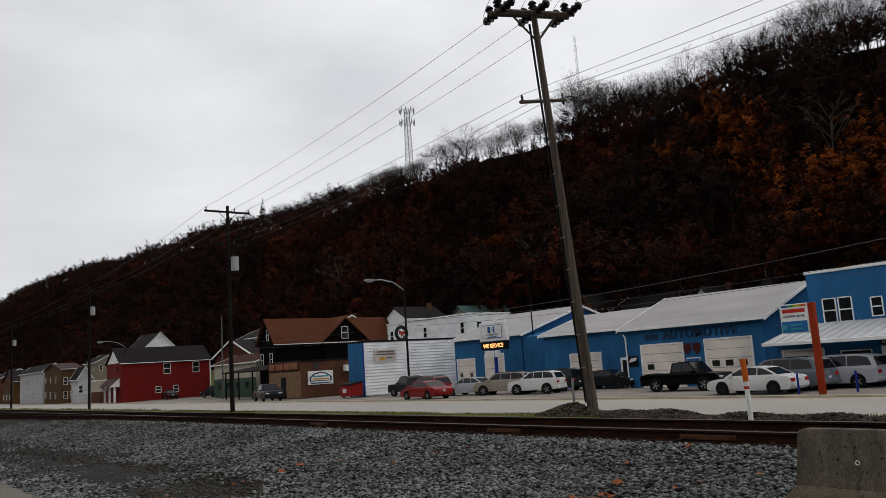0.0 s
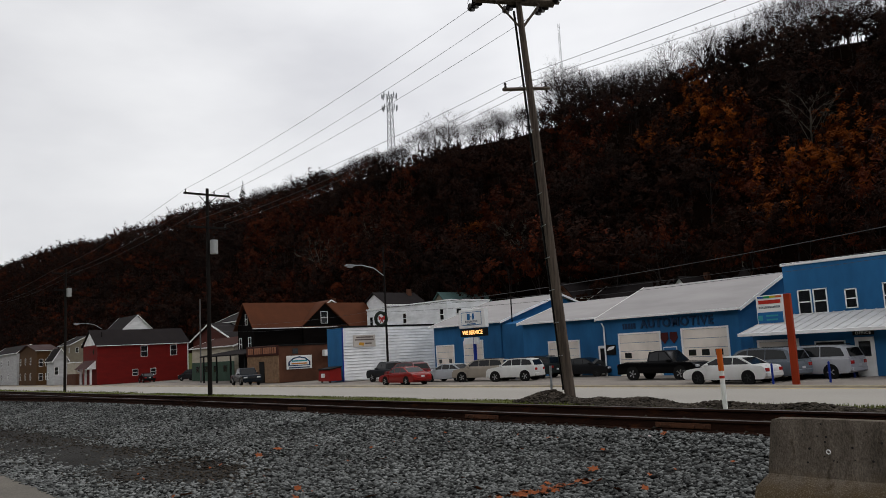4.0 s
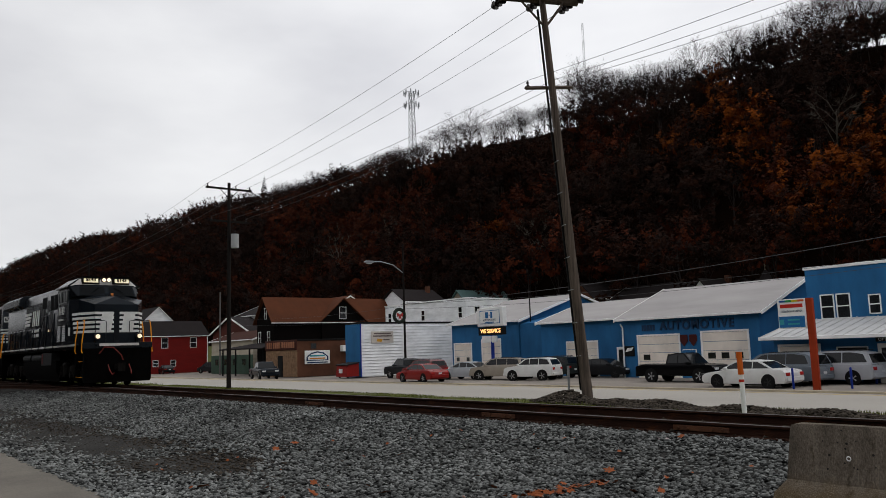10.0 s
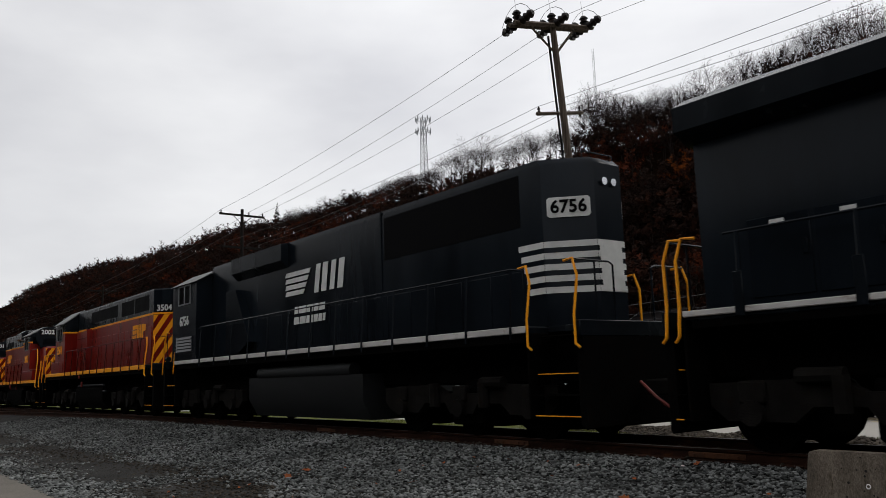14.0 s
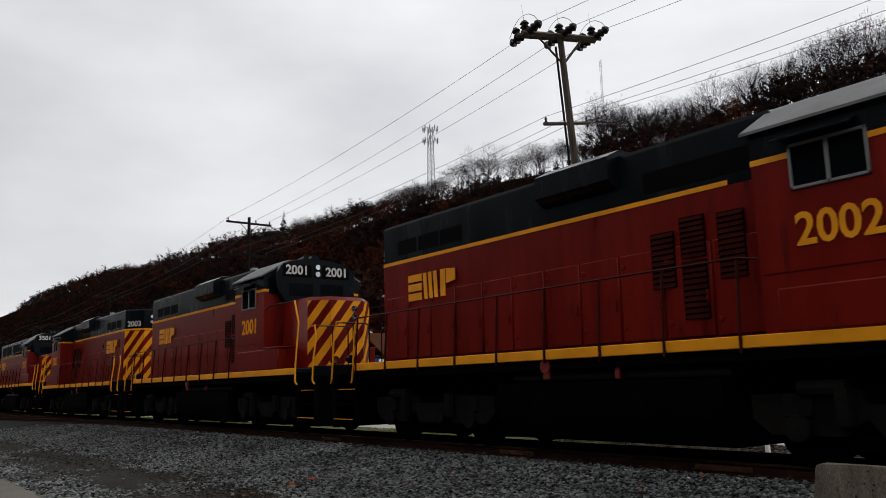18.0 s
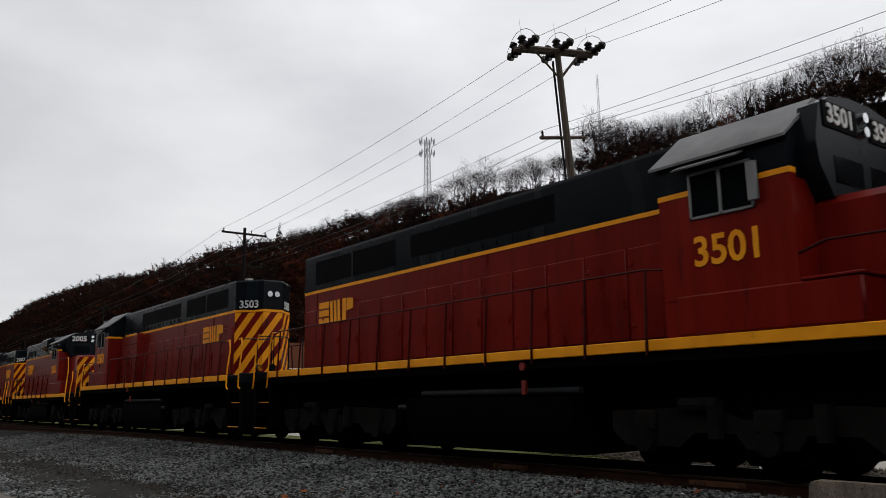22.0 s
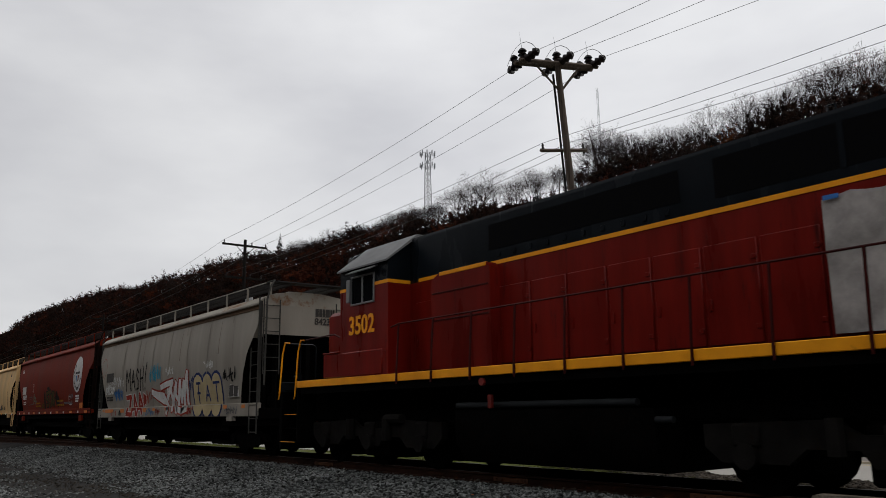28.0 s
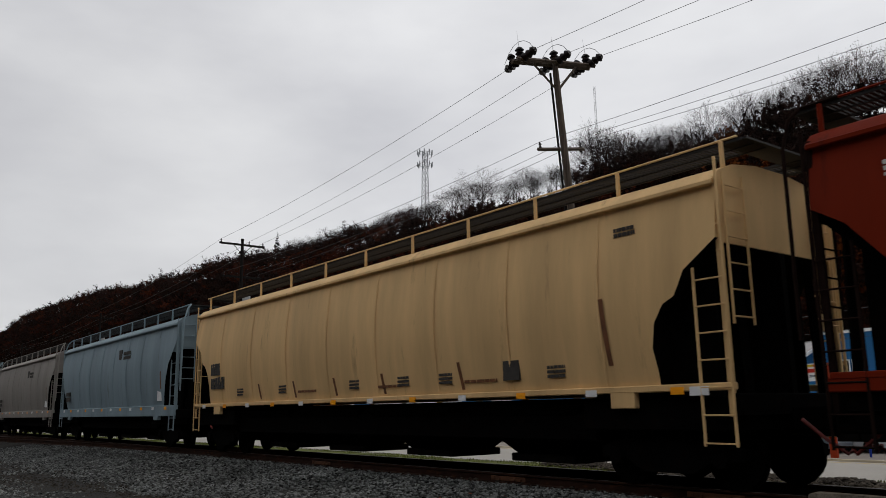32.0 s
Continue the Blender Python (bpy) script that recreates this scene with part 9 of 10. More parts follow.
def street_furniture():
    # pole sign with an amber message display
    t = thing("pole_sign", "white business sign with amber message display on a blue post", "sign", Matrix.Translation((-54.4, 48.4, G0)))
    part("post", Geo().tube([(0, 0, 0), (0, 0, 5.2)], 0.16, 10), BLUE_POST, t)
    cab = part("cabinet", box((-1.75, -0.25, 4.45), (1.75, 0.25, 6.15), 0.04), SIGN_WHITE, t)
    part("inner_border", Geo().box((-1.35, -0.27, 4.7), (1.35, -0.25, 5.9), 0.004), SIGN_BLUE, cab)
    part("inner_face", Geo().box((-1.3, -0.28, 4.75), (1.3, -0.26, 5.85), 0.004), SIGN_WHITE, cab)
    part("name_blocks", Geo().box((-0.55, -0.292, 5.2), (-0.15, -0.28, 5.75)).box((-0.08, -0.292, 5.42), (0.08, -0.28, 5.5)).box((0.16, -0.292, 5.2), (0.4, -0.28, 5.75)), SIGN_BLUE, cab, "business name as blue blocks")
    lettering("sign_lettering", "AUTOMOTIVE", 0.27, DARK_LETTER, cab, at(0, -0.29, 5.02, FACE_NEAR))
    part("address_bar", Geo().box((-0.6, -0.29, 4.78), (0.6, -0.28, 4.86)), SIGN_BLUE, cab)
    disp = part("display", box((-1.7, -0.2, 3.68), (1.7, 0.2, 4.4), 0.03), BLACK_TRIM, t)
    lettering("display_lettering", "WE SERVICE", 0.5, LED, disp, at(0, -0.21, 4.03, FACE_NEAR), "glowing amber words", bold=0.012)
    part("lower_panel", box((-1.3, -0.15, 3.0), (0.6, 0.1, 3.6), 0.02), SIGN_WHITE, t)
    # body-shop sign on a red post
    t = thing("pole_sign", "rainbow-edged body-shop sign on a thick red post", "sign", Matrix.Translation((-19.7, 38.2, G0)))
    part("post", box((-0.08, -0.09, 0), (0.26, 0.09, 4.45), 0.02), RED_POST, t)
    cab = part("cabinet", box((-1.5, -0.16, 3.0), (-0.08, 0.16, 4.45), 0.02), SIGN_WHITE, t)
    for i, c in enumerate(((0.02, 0.08, 0.3), (0.02, 0.25, 0.08), (0.5, 0.4, 0.03), (0.5, 0.1, 0.03))):
        part("rainbow_edge", box((-1.4 + i * 0.32, -0.175, 4.3), (-1.08 + i * 0.32, -0.16, 4.4)), paint("rainbow_%s" % ("blue", "green", "yellow", "orange")[i], c, bump=0), cab)
    part("name_bar", box((-1.36, -0.175, 4.02), (-0.2, -0.16, 4.2)), SIGN_RED, cab, "business name as a red bar")
    lettering("sign_lettering", "COLLISION CENTER", 0.145, DARK_LETTER, cab, at(-0.79, -0.172, 3.84, FACE_NEAR), xscale=0.85)
    part("lower_panel", box((-1.45, -0.175, 3.05), (-0.13, -0.16, 3.6)), SIGN_BLUE, cab)
    part("panel_marks", Geo().box((-1.45, -0.185, 3.2), (-1.2, -0.175, 3.45)).box((-1.0, -0.185, 3.38), (-0.4, -0.175, 3.46)).box((-1.0, -0.185, 3.18), (-0.4, -0.175, 3.26)), SIGN_TEAL, cab)
    # bollards
    for x, y in ((-20.9, 38.4), (-18.6, 39.6), (-16.2, 41.5), (-14.6, 42.0), (-19.2, 43.6)):
        t = thing("bollard", "short blue steel bollard at the forecourt edge", "bollard", Matrix.Translation((x, y, G0)), group="blue bollards")
        part("post", Geo().tube([(0, 0, 0), (0, 0, 1.0)], 0.055, 10), BLUE_POST, t)
        part("cap", Geo().tube([(0, 0, 1.0), (0, 0, 1.05)], 0.055, 10, r2=0.03), BLUE_POST, t)
    # skip
    t = thing("waste_bin", "red steel waste bin with a sloping black lid", "waste bin", Matrix.Translation((-70.7, 41.7, G0)))
    part("bin_body", Geo().prism([(0, 0.15), (0.1, 1.25), (1.4, 1.45), (1.4, 0.15)], "x", 0, 2.1), paint("red_bin_paint", (0.2, 0.012, 0.01)), t)
    part("lid", Geo().prism([(0.0, 1.24), (0.0, 1.34), (1.45, 1.55), (1.45, 1.45)], "x", -0.05, 2.15), BLACK_TRIM, t)
    part("notice", box((0.6, -0.02, 0.5), (1.2, 0.06, 0.9)), SIGN_WHITE, t)
    for x in (0.3, 1.8):
        part("wheel", Geo().tube([(x, 0.2, 0.1), (x, 0.32, 0.1)], 0.1, 10), RUBBER, t)
    # pipeline marker by the track
    t = thing("marker_post", "white marker post with an orange top beside the track", "marker post", Matrix.Translation((-13.2, 21.4, -1.06)))
    part("post", Geo().tube([(0, 0, -0.1), (-0.02, 0, 1.2)], 0.072, 10), WHITE_TRIM, t)
    part("orange_top", Geo().tube([(-0.02, 0, 1.2), (-0.04, 0, 1.85)], 0.082, 10), paint("orange_plastic", (0.55, 0.11, 0.015), bump=0), t, "orange plastic sleeve")
    part("red_band", Geo().tube([(-0.02, 0, 0.98), (-0.02, 0, 1.06)], 0.076, 10), SIGN_RED, t)
    # concrete barrier
    t = thing("concrete_barrier", "weathered concrete traffic barrier on the gravel", "barrier", Matrix.Translation((-3.83, 7.0, -0.47)))
    g = Geo()
    rng = random.Random(8)
    prof = [(-0.30, 0.0), (-0.30, 0.08), (-0.24, 0.28), (-0.12, 0.38), (-0.085, 0.82), (-0.065, 0.86), (0.065, 0.86), (0.085, 0.82), (0.12, 0.38), (0.24, 0.28), (0.30, 0.08), (0.30, 0.0)]
    xs = [0.0, 0.03, 0.3, 0.8, 1.4, 2.1, 2.97, 3.0]
    n = len(prof)
    for i, x in enumerate(xs):
        k = 0.96 if i in (0, len(xs) - 1) else 1
        for y, z in prof:
            g.v.append((x - (0.11 * (0.86 - z) + (0.05 if z < 0.3 else 0) if i < 2 else 0), y * k + rng.uniform(-0.004, 0.004), z * (0.985 if k < 1 else 1) + rng.uniform(-0.005, 0.005)))
    for i in range(len(xs) - 1):
        for j in range(n):
            g.f.append((i * n + j, i * n + (j + 1) % n, (i + 1) * n + (j + 1) % n, (i + 1) * n + j))
    g.f += [tuple(range(n)), tuple(range((len(xs) - 1) * n, len(xs) * n))]
    g.m = [0] * len(g.f)
    part("body", g, BARRIER_CONCRETE, t)
    g = Geo()
    ring = [(0.52 + 0.017 * math.cos(a), -0.135, 0.60 + 0.017 * math.sin(a)) for a in [6.283 * i / 12 for i in range(13)]]
    part("anchor_ring", g.tube(ring, 0.005, 5), WHITE_TRIM, t)
    g = Geo()
    for _ in range(60):
        x, z = rng.uniform(0.1, 2.9), rng.uniform(0.42, 0.84)
        r = rng.uniform(0.004, 0.013)
        yy = -0.085 - (0.82 - z) * 0.08
        g.tube([(x, yy - 0.004, z), (x, yy + 0.01, z)], r, 6)
    # flat dark discs; the shade inside the pits is put into their colour
    part("surface_pits", g, paint("pit_shadow_grime", (0.03, 0.027, 0.024), bump=0), t)


street_furniture()


# ---- fallen leaves and litter on the ballast ----
FALLEN = paint("fallen_oak_leaf", (0.20, 0.055, 0.018), 0.8, island=0.5, bump=0)


def fallen_leaves():
    rng = random.Random(17)
    outline = [(0, -1), (0.35, -0.5), (0.9, -0.45), (0.5, -0.05), (0.95, 0.35), (0.4, 0.4), (0.1, 1), (-0.3, 0.45), (-0.9, 0.5), (-0.5, 0.05), (-0.95, -0.3), (-0.35, -0.5)]
    me = Geo().add([(x, y, 0.25 * (x * x + y * y) * (1 if i % 2 else 0.4)) for i, (x, y) in enumerate(outline)] + [(0, 0, 0)], [(i, (i + 1) % 12, 12) for i in range(12)]).mesh("leaf")
    me.materials.append(FALLEN)
    spots = [(-9.94, 3.93, 0.11), (-8.46, 4.26, 0.07), (-8.5, 4.69, 0.10), (-12.97, 6.79, 0.09), (-12.65, 6.27, 0.08), (-10.0, 6.97, 0.09), (-7.85, 5.25, 0.09), (-9.17, 5.06, 0.06), (-7.05, 6.21, 0.06), (-6.49, 7.55, 0.08), (-5.6, 6.88, 0.06), (-5.36, 7.03, 0.06), (-7.76, 6.58, 0.04), (-8.41, 8.82, 0.05), (-5.66, 7.54, 0.05), (-15.76, 10.2, 0.09), (-6.85, 9.5, 0.06)]
    # a drift of leaves caught in the stones
    for _ in range(60):
        u = rng.random()
        spots.append((-6.45 + 0.25 * u + rng.gauss(0, 0.09), 5.95 + 1.1 * u + rng.gauss(0, 0.06), rng.uniform(0.025, 0.06)))
    for _ in range(45):
        x, y = rng.uniform(-13, -3.4), rng.uniform(3.6, 9.0)
        spots.append((x, y, rng.uniform(0.015, 0.04)))
    for x, y, s in spots:
        o = tagged(new("fallen_leaf", me), "dry orange-brown leaf on the ballast", "leaf", "fallen leaves")
        o.matrix_basis = Matrix.Translation((x, y, lerp(PROFILE, y) + 0.045)) @ Euler((rng.uniform(-0.6, 0.6), rng.uniform(-0.6, 0.6), rng.uniform(0, 6.28))).to_matrix().to_4x4() @ Matrix.Scale(s, 4)
    g = Geo()
    for i in range(7):
        for j in range(6):
            g.v.append((i * 0.03 - 0.09, j * 0.025 - 0.06, 0.05 + 0.05 * noise.noise((i * 0.6, j * 0.7, 3)) + 0.03 * math.sin(i) * math.cos(j)))
    for i in range(6):
        for j in range(5):
            g.f.append((i * 6 + j, i * 6 + j + 1, (i + 1) * 6 + j + 1, (i + 1) * 6 + j))
            g.m.append(0)
    o = part("crumpled_wrapper", g, paint("pink_white_wrapper", (0.55, 0.45, 0.45), 0.4, var=0.3, scale=9, bump=0))
    tagged(o, "crumpled pinkish white wrapper on the ballast", "litter")
    o.location = (-7.0, 9.3, -0.24)


fallen_leaves()
# ---- vehicles ----
def car_paint(name, col, rough=0.3, spec=0.2):
    dark = max(col) < 0.05
    return mat(name, col, 0.2 if dark else rough, var=0.08, scale=1.5, bump=0, spec=0.08 if dark else spec, coat=0.02 if dark else 0.12)


CAR_GLASS = mat("car_glass", (0.006, 0.007, 0.008), 0.06, spec=0.25, var=0.1, bump=0)
TAIL_RED = mat("tail_lamp_red", (0.35, 0.012, 0.01), 0.25, bump=0)
LAMP_CLEAR = mat("clear_lamp", (0.6, 0.6, 0.62), 0.2, bump=0)
ALLOY = mat("alloy_wheel", (0.35, 0.35, 0.36), 0.35, 0.6, bump=0)
BUMPER = mat("dark_bumper_plastic", (0.02, 0.02, 0.02), 0.7, bump=0, spec=0.2)

SHAPES = {  # lower outline, cabin outline (both x, z as shares of length and metres), wheel radius
    "sedan": dict(L=4.9, W=1.82, low=[(-0.5, 0.35), (-0.5, 0.75), (-0.47, 0.93), (-0.28, 0.97), (0.2, 0.93), (0.44, 0.78), (0.495, 0.62), (0.5, 0.35), (0.46, 0.22), (-0.46, 0.22)], cab=[(-0.36, 0.95), (-0.2, 1.38), (-0.02, 1.44), (0.1, 1.36), (0.27, 0.91)], r=0.32, ax=(-0.3, 0.3)),
    "hatch": dict(L=4.4, W=1.8, low=[(-0.5, 0.38), (-0.5, 0.8), (-0.48, 0.98), (-0.25, 1.0), (0.22, 0.97), (0.43, 0.82), (0.495, 0.65), (0.5, 0.38), (0.46, 0.22), (-0.46, 0.22)], cab=[(-0.48, 0.98), (-0.4, 1.35), (-0.15, 1.47), (0.06, 1.42), (0.28, 0.95)], r=0.32, ax=(-0.31, 0.31)),
    "suv": dict(L=4.6, W=1.85, low=[(-0.5, 0.45), (-0.5, 0.9), (-0.49, 1.08), (-0.2, 1.1), (0.24, 1.08), (0.46, 0.98), (0.495, 0.8), (0.5, 0.45), (0.46, 0.3), (-0.46, 0.3)], cab=[(-0.485, 1.08), (-0.44, 1.58), (-0.3, 1.68), (0.02, 1.68), (0.12, 1.6), (0.26, 1.08)], r=0.36, ax=(-0.29, 0.31)),
    "van": dict(L=5.1, W=1.95, low=[(-0.5, 0.4), (-0.5, 0.9), (-0.49, 1.05), (-0.2, 1.07), (0.27, 1.02), (0.45, 0.86), (0.495, 0.7), (0.5, 0.4), (0.46, 0.25), (-0.46, 0.25)], cab=[(-0.49, 1.05), (-0.44, 1.62), (-0.3, 1.74), (0.05, 1.74), (0.14, 1.66), (0.33, 1.0)], r=0.34, ax=(-0.29, 0.32)),
    "pickup": dict(L=5.7, W=1.98, low=[(-0.5, 0.55), (-0.5, 1.12), (-0.07, 1.12), (0.2, 1.12), (0.46, 1.08), (0.495, 0.85), (0.5, 0.5), (0.46, 0.38), (-0.46, 0.45)], cab=[(-0.1, 1.1), (-0.08, 1.7), (0.02, 1.82), (0.13, 1.8), (0.24, 1.1)], r=0.4, ax=(-0.29, 0.31)),
}

SHAPES["compact"] = dict(SHAPES["suv"], L=4.1, cab=[(-0.485, 1.08), (-0.42, 1.56), (-0.28, 1.66), (0.0, 1.66), (0.08, 1.58), (0.23, 1.08)])


def rounded(poly, share=0.2, keep_ends=False):
    """An outline with its corners cut; keep_ends leaves the first and last corner sharp."""
    out, n = [], len(poly)
    for i, p in enumerate(poly):
        if keep_ends and i in (0, n - 1):
            out.append(p)
            continue
        for q in (poly[i - 1], poly[(i + 1) % n]):
            out.append((p[0] + (q[0] - p[0]) * share, p[1] + (q[1] - p[1]) * share))
    return out


def vehicle(kind, name, label, paint_, m=Matrix(), group="", wheels=ALLOY, trim=None, wreck=False):
    sh = SHAPES[kind]
    L, W, r = sh["L"], sh["W"], sh["r"]
    t = thing(name, label, "car" if kind != "pickup" else "pickup truck", m, group)
    low = rounded(rounded([(x * L, z) for x, z in sh["low"]]))
    g = Geo()
    n = len(low)
    rings = [(-W / 2, 0.93, -0.03), (-W / 2 * 0.985, 0.985, 0), (-W * 0.3, 1.0, 0.012), (W * 0.3, 1.0, 0.012), (W / 2 * 0.985, 0.985, 0), (W / 2, 0.93, -0.03)]
    for y, k, dz in rings:
        for x, z in low:
            g.v.append((x * k, y, z + (dz if z > 0.7 else -dz)))
    for i in range(len(rings) - 1):
        for j in range(n):
            g.f.append((i * n + j, i * n + (j + 1) % n, (i + 1) * n + (j + 1) % n, (i + 1) * n + j))
    g.f += [tuple(range(n)), tuple(range((len(rings) - 1) * n, len(rings) * n))]
    g.m = [0] * len(g.f)
    part("body", g, paint_, t)
    cab = [(x * L, z) for x, z in sh["cab"]]
    top = max(z for _, z in cab)
    base = min(z for _, z in cab)
    g = Geo()
    n = len(cab)

    def half(z):
        return W / 2 - 0.05 - 0.17 * (z - base) / (top - base)
    shell = rounded(cab, 0.12, True)
    k = len(shell)
    for s in (-1, 1):
        for x, z in shell:
            g.v.append((x, s * half(z), z))
    g.f = [(i, (i + 1) % k, k + (i + 1) % k, k + i) for i in range(k)] + [tuple(range(k)), tuple(range(k, 2 * k))]
    g.m = [0] * len(g.f)
    c = part("cabin", g, paint_, t)
    # glass
    mx, mz = sum(p[0] for p in cab) / n, sum(p[1] for p in cab) / n
    inner = [(mx + (x - mx) * 0.86, mz + (z - mz) * 0.74) for x, z in cab]
    for s in (-1, 1):
        lo, hi = min(p[0] for p in inner), max(p[0] for p in inner)
        cuts = [lo, lo + (hi - lo) * 0.36, lo + (hi - lo) * 0.66, hi] if kind != "pickup" else [lo, lo + (hi - lo) * 0.45, hi]
        for a, b in zip(cuts, cuts[1:]):
            q = clip_poly(clip_poly(inner, 1, 0, a + 0.025), -1, 0, -b + 0.025)
            if len(q) > 2:
                part("side_window", Geo().add([(x, s * (half(z) + 0.006), z) for x, z in q], [tuple(range(len(q)))]), CAR_GLASS, c, smooth=False)
    for i, (p, q) in enumerate(zip(cab, cab[1:])):
        steep = abs(q[1] - p[1]) > 0.3
        if steep:
            d = Vector((q[0] - p[0], q[1] - p[1])).normalized()
            nx, nz = (-d.y * 0.008, d.x * 0.008)
            a = (p[0] + (q[0] - p[0]) * 0.12 + nx, p[1] + (q[1] - p[1]) * 0.12 + nz)
            b = (p[0] + (q[0] - p[0]) * 0.92 + nx, p[1] + (q[1] - p[1]) * 0.92 + nz)
            part("windscreen" if p[0] > 0 or q[0] > L * 0.1 else "rear_window", Geo().add([(a[0], -half(a[1]) + 0.08, a[1]), (a[0], half(a[1]) - 0.08, a[1]), (b[0], half(b[1]) - 0.08, b[1]), (b[0], -half(b[1]) + 0.08, b[1])], [(0, 1, 2, 3)]), CAR_GLASS, c, smooth=False)
    for ax in sh["ax"]:
        for s in (-1, 1):
            x = ax * L
            part("wheel_arch", Geo().tube([(x, s * (W / 2 - 0.12), r + 0.02), (x, s * (W / 2 + 0.004), r + 0.02)], r + 0.07, 18), BLACK_TRIM, t)
            w = part("wheel", Geo().tube([(0, s * -0.2, 0), (0, s * 0.012, 0)], r, 20), RUBBER, t)
            w.location = (x, s * W / 2, r)
            g = Geo()
            for k in range(5):
                a = k * 1.2566
                g.prism([(math.cos(a - 0.25) * 0.05, math.sin(a - 0.25) * 0.05), (math.cos(a - 0.2) * r * 0.62, math.sin(a - 0.2) * r * 0.62), (math.cos(a + 0.2) * r * 0.62, math.sin(a + 0.2) * r * 0.62), (math.cos(a + 0.25) * 0.05, math.sin(a + 0.25) * 0.05)], "y", *sorted((s * 0.012, s * 0.022)))
            g.tube([(0, s * 0.012, 0), (0, s * 0.03, 0)], r * 0.16, 10)
            part("rim", g, wheels, w)
    zl = sh["low"][2][1] - 0.2
    for s in (-1, 1):
        part("tail_lamp", box((-L * 0.5 - 0.012, s * (W / 2 - 0.08), zl - 0.1), (-L * 0.48, s * (W / 2 - 0.42), zl + 0.07), 0.01), TAIL_RED, t)
        if not wreck:
            part("headlamp", box((L * 0.478, s * (W / 2 - 0.12), zl - 0.16), (L * 0.5 + 0.004, s * (W / 2 - 0.5), zl - 0.02), 0.02), LAMP_CLEAR, t)
        part("mirror", box((L * 0.16, s * (W / 2 - 0.02), base + 0.02), (L * 0.2, s * (W / 2 + 0.14), base + 0.17), 0.03), paint_, t)
        for q in (-0.08, 0.1):
            part("door_handle", box((q * L, s * (W / 2 - 0.01), base - 0.12), (q * L + 0.16, s * (W / 2 + 0.015), base - 0.09), 0.006), trim or paint_, t)
    part("bumper", box((-L * 0.5 - 0.05, -W / 2 + 0.1, 0.36), (-L * 0.48, W / 2 - 0.1, 0.58), 0.03), trim or paint_, t)
    part("plate", box((-L * 0.5 - 0.058, -0.15, 0.62), (-L * 0.5 - 0.045, 0.15, 0.74)), LAMP_CLEAR, t)
    if wreck:
        part("bare_engine_bay", box((L * 0.44, -W / 2 + 0.15, 0.3), (L * 0.53, W / 2 - 0.15, 0.75), 0.05), BUMPER, t, "damaged front with missing bumper")
    else:
        part("bumper", box((L * 0.48, -W / 2 + 0.1, 0.34), (L * 0.5 + 0.05, W / 2 - 0.1, 0.56), 0.03), trim or paint_, t)
        part("grille", box((L * 0.49, -0.4, zl - 0.2), (L * 0.5 + 0.015, 0.4, zl - 0.04), 0.01), BUMPER, t)
    if kind == "pickup":
        part("bed_floor", box((-L * 0.48, -W / 2 + 0.12, 1.121), (-L * 0.11, W / 2 - 0.12, 1.128)), BLACK_TRIM, t)
    if kind in ("van", "suv", "compact"):
        for s in (-1, 1):
            part("roof_rail", Geo().tube([(-L * 0.38, s * 0.62, top + 0.03), (L * 0.03, s * 0.62, top + 0.03)], 0.02, 6), BUMPER, t)
    return t


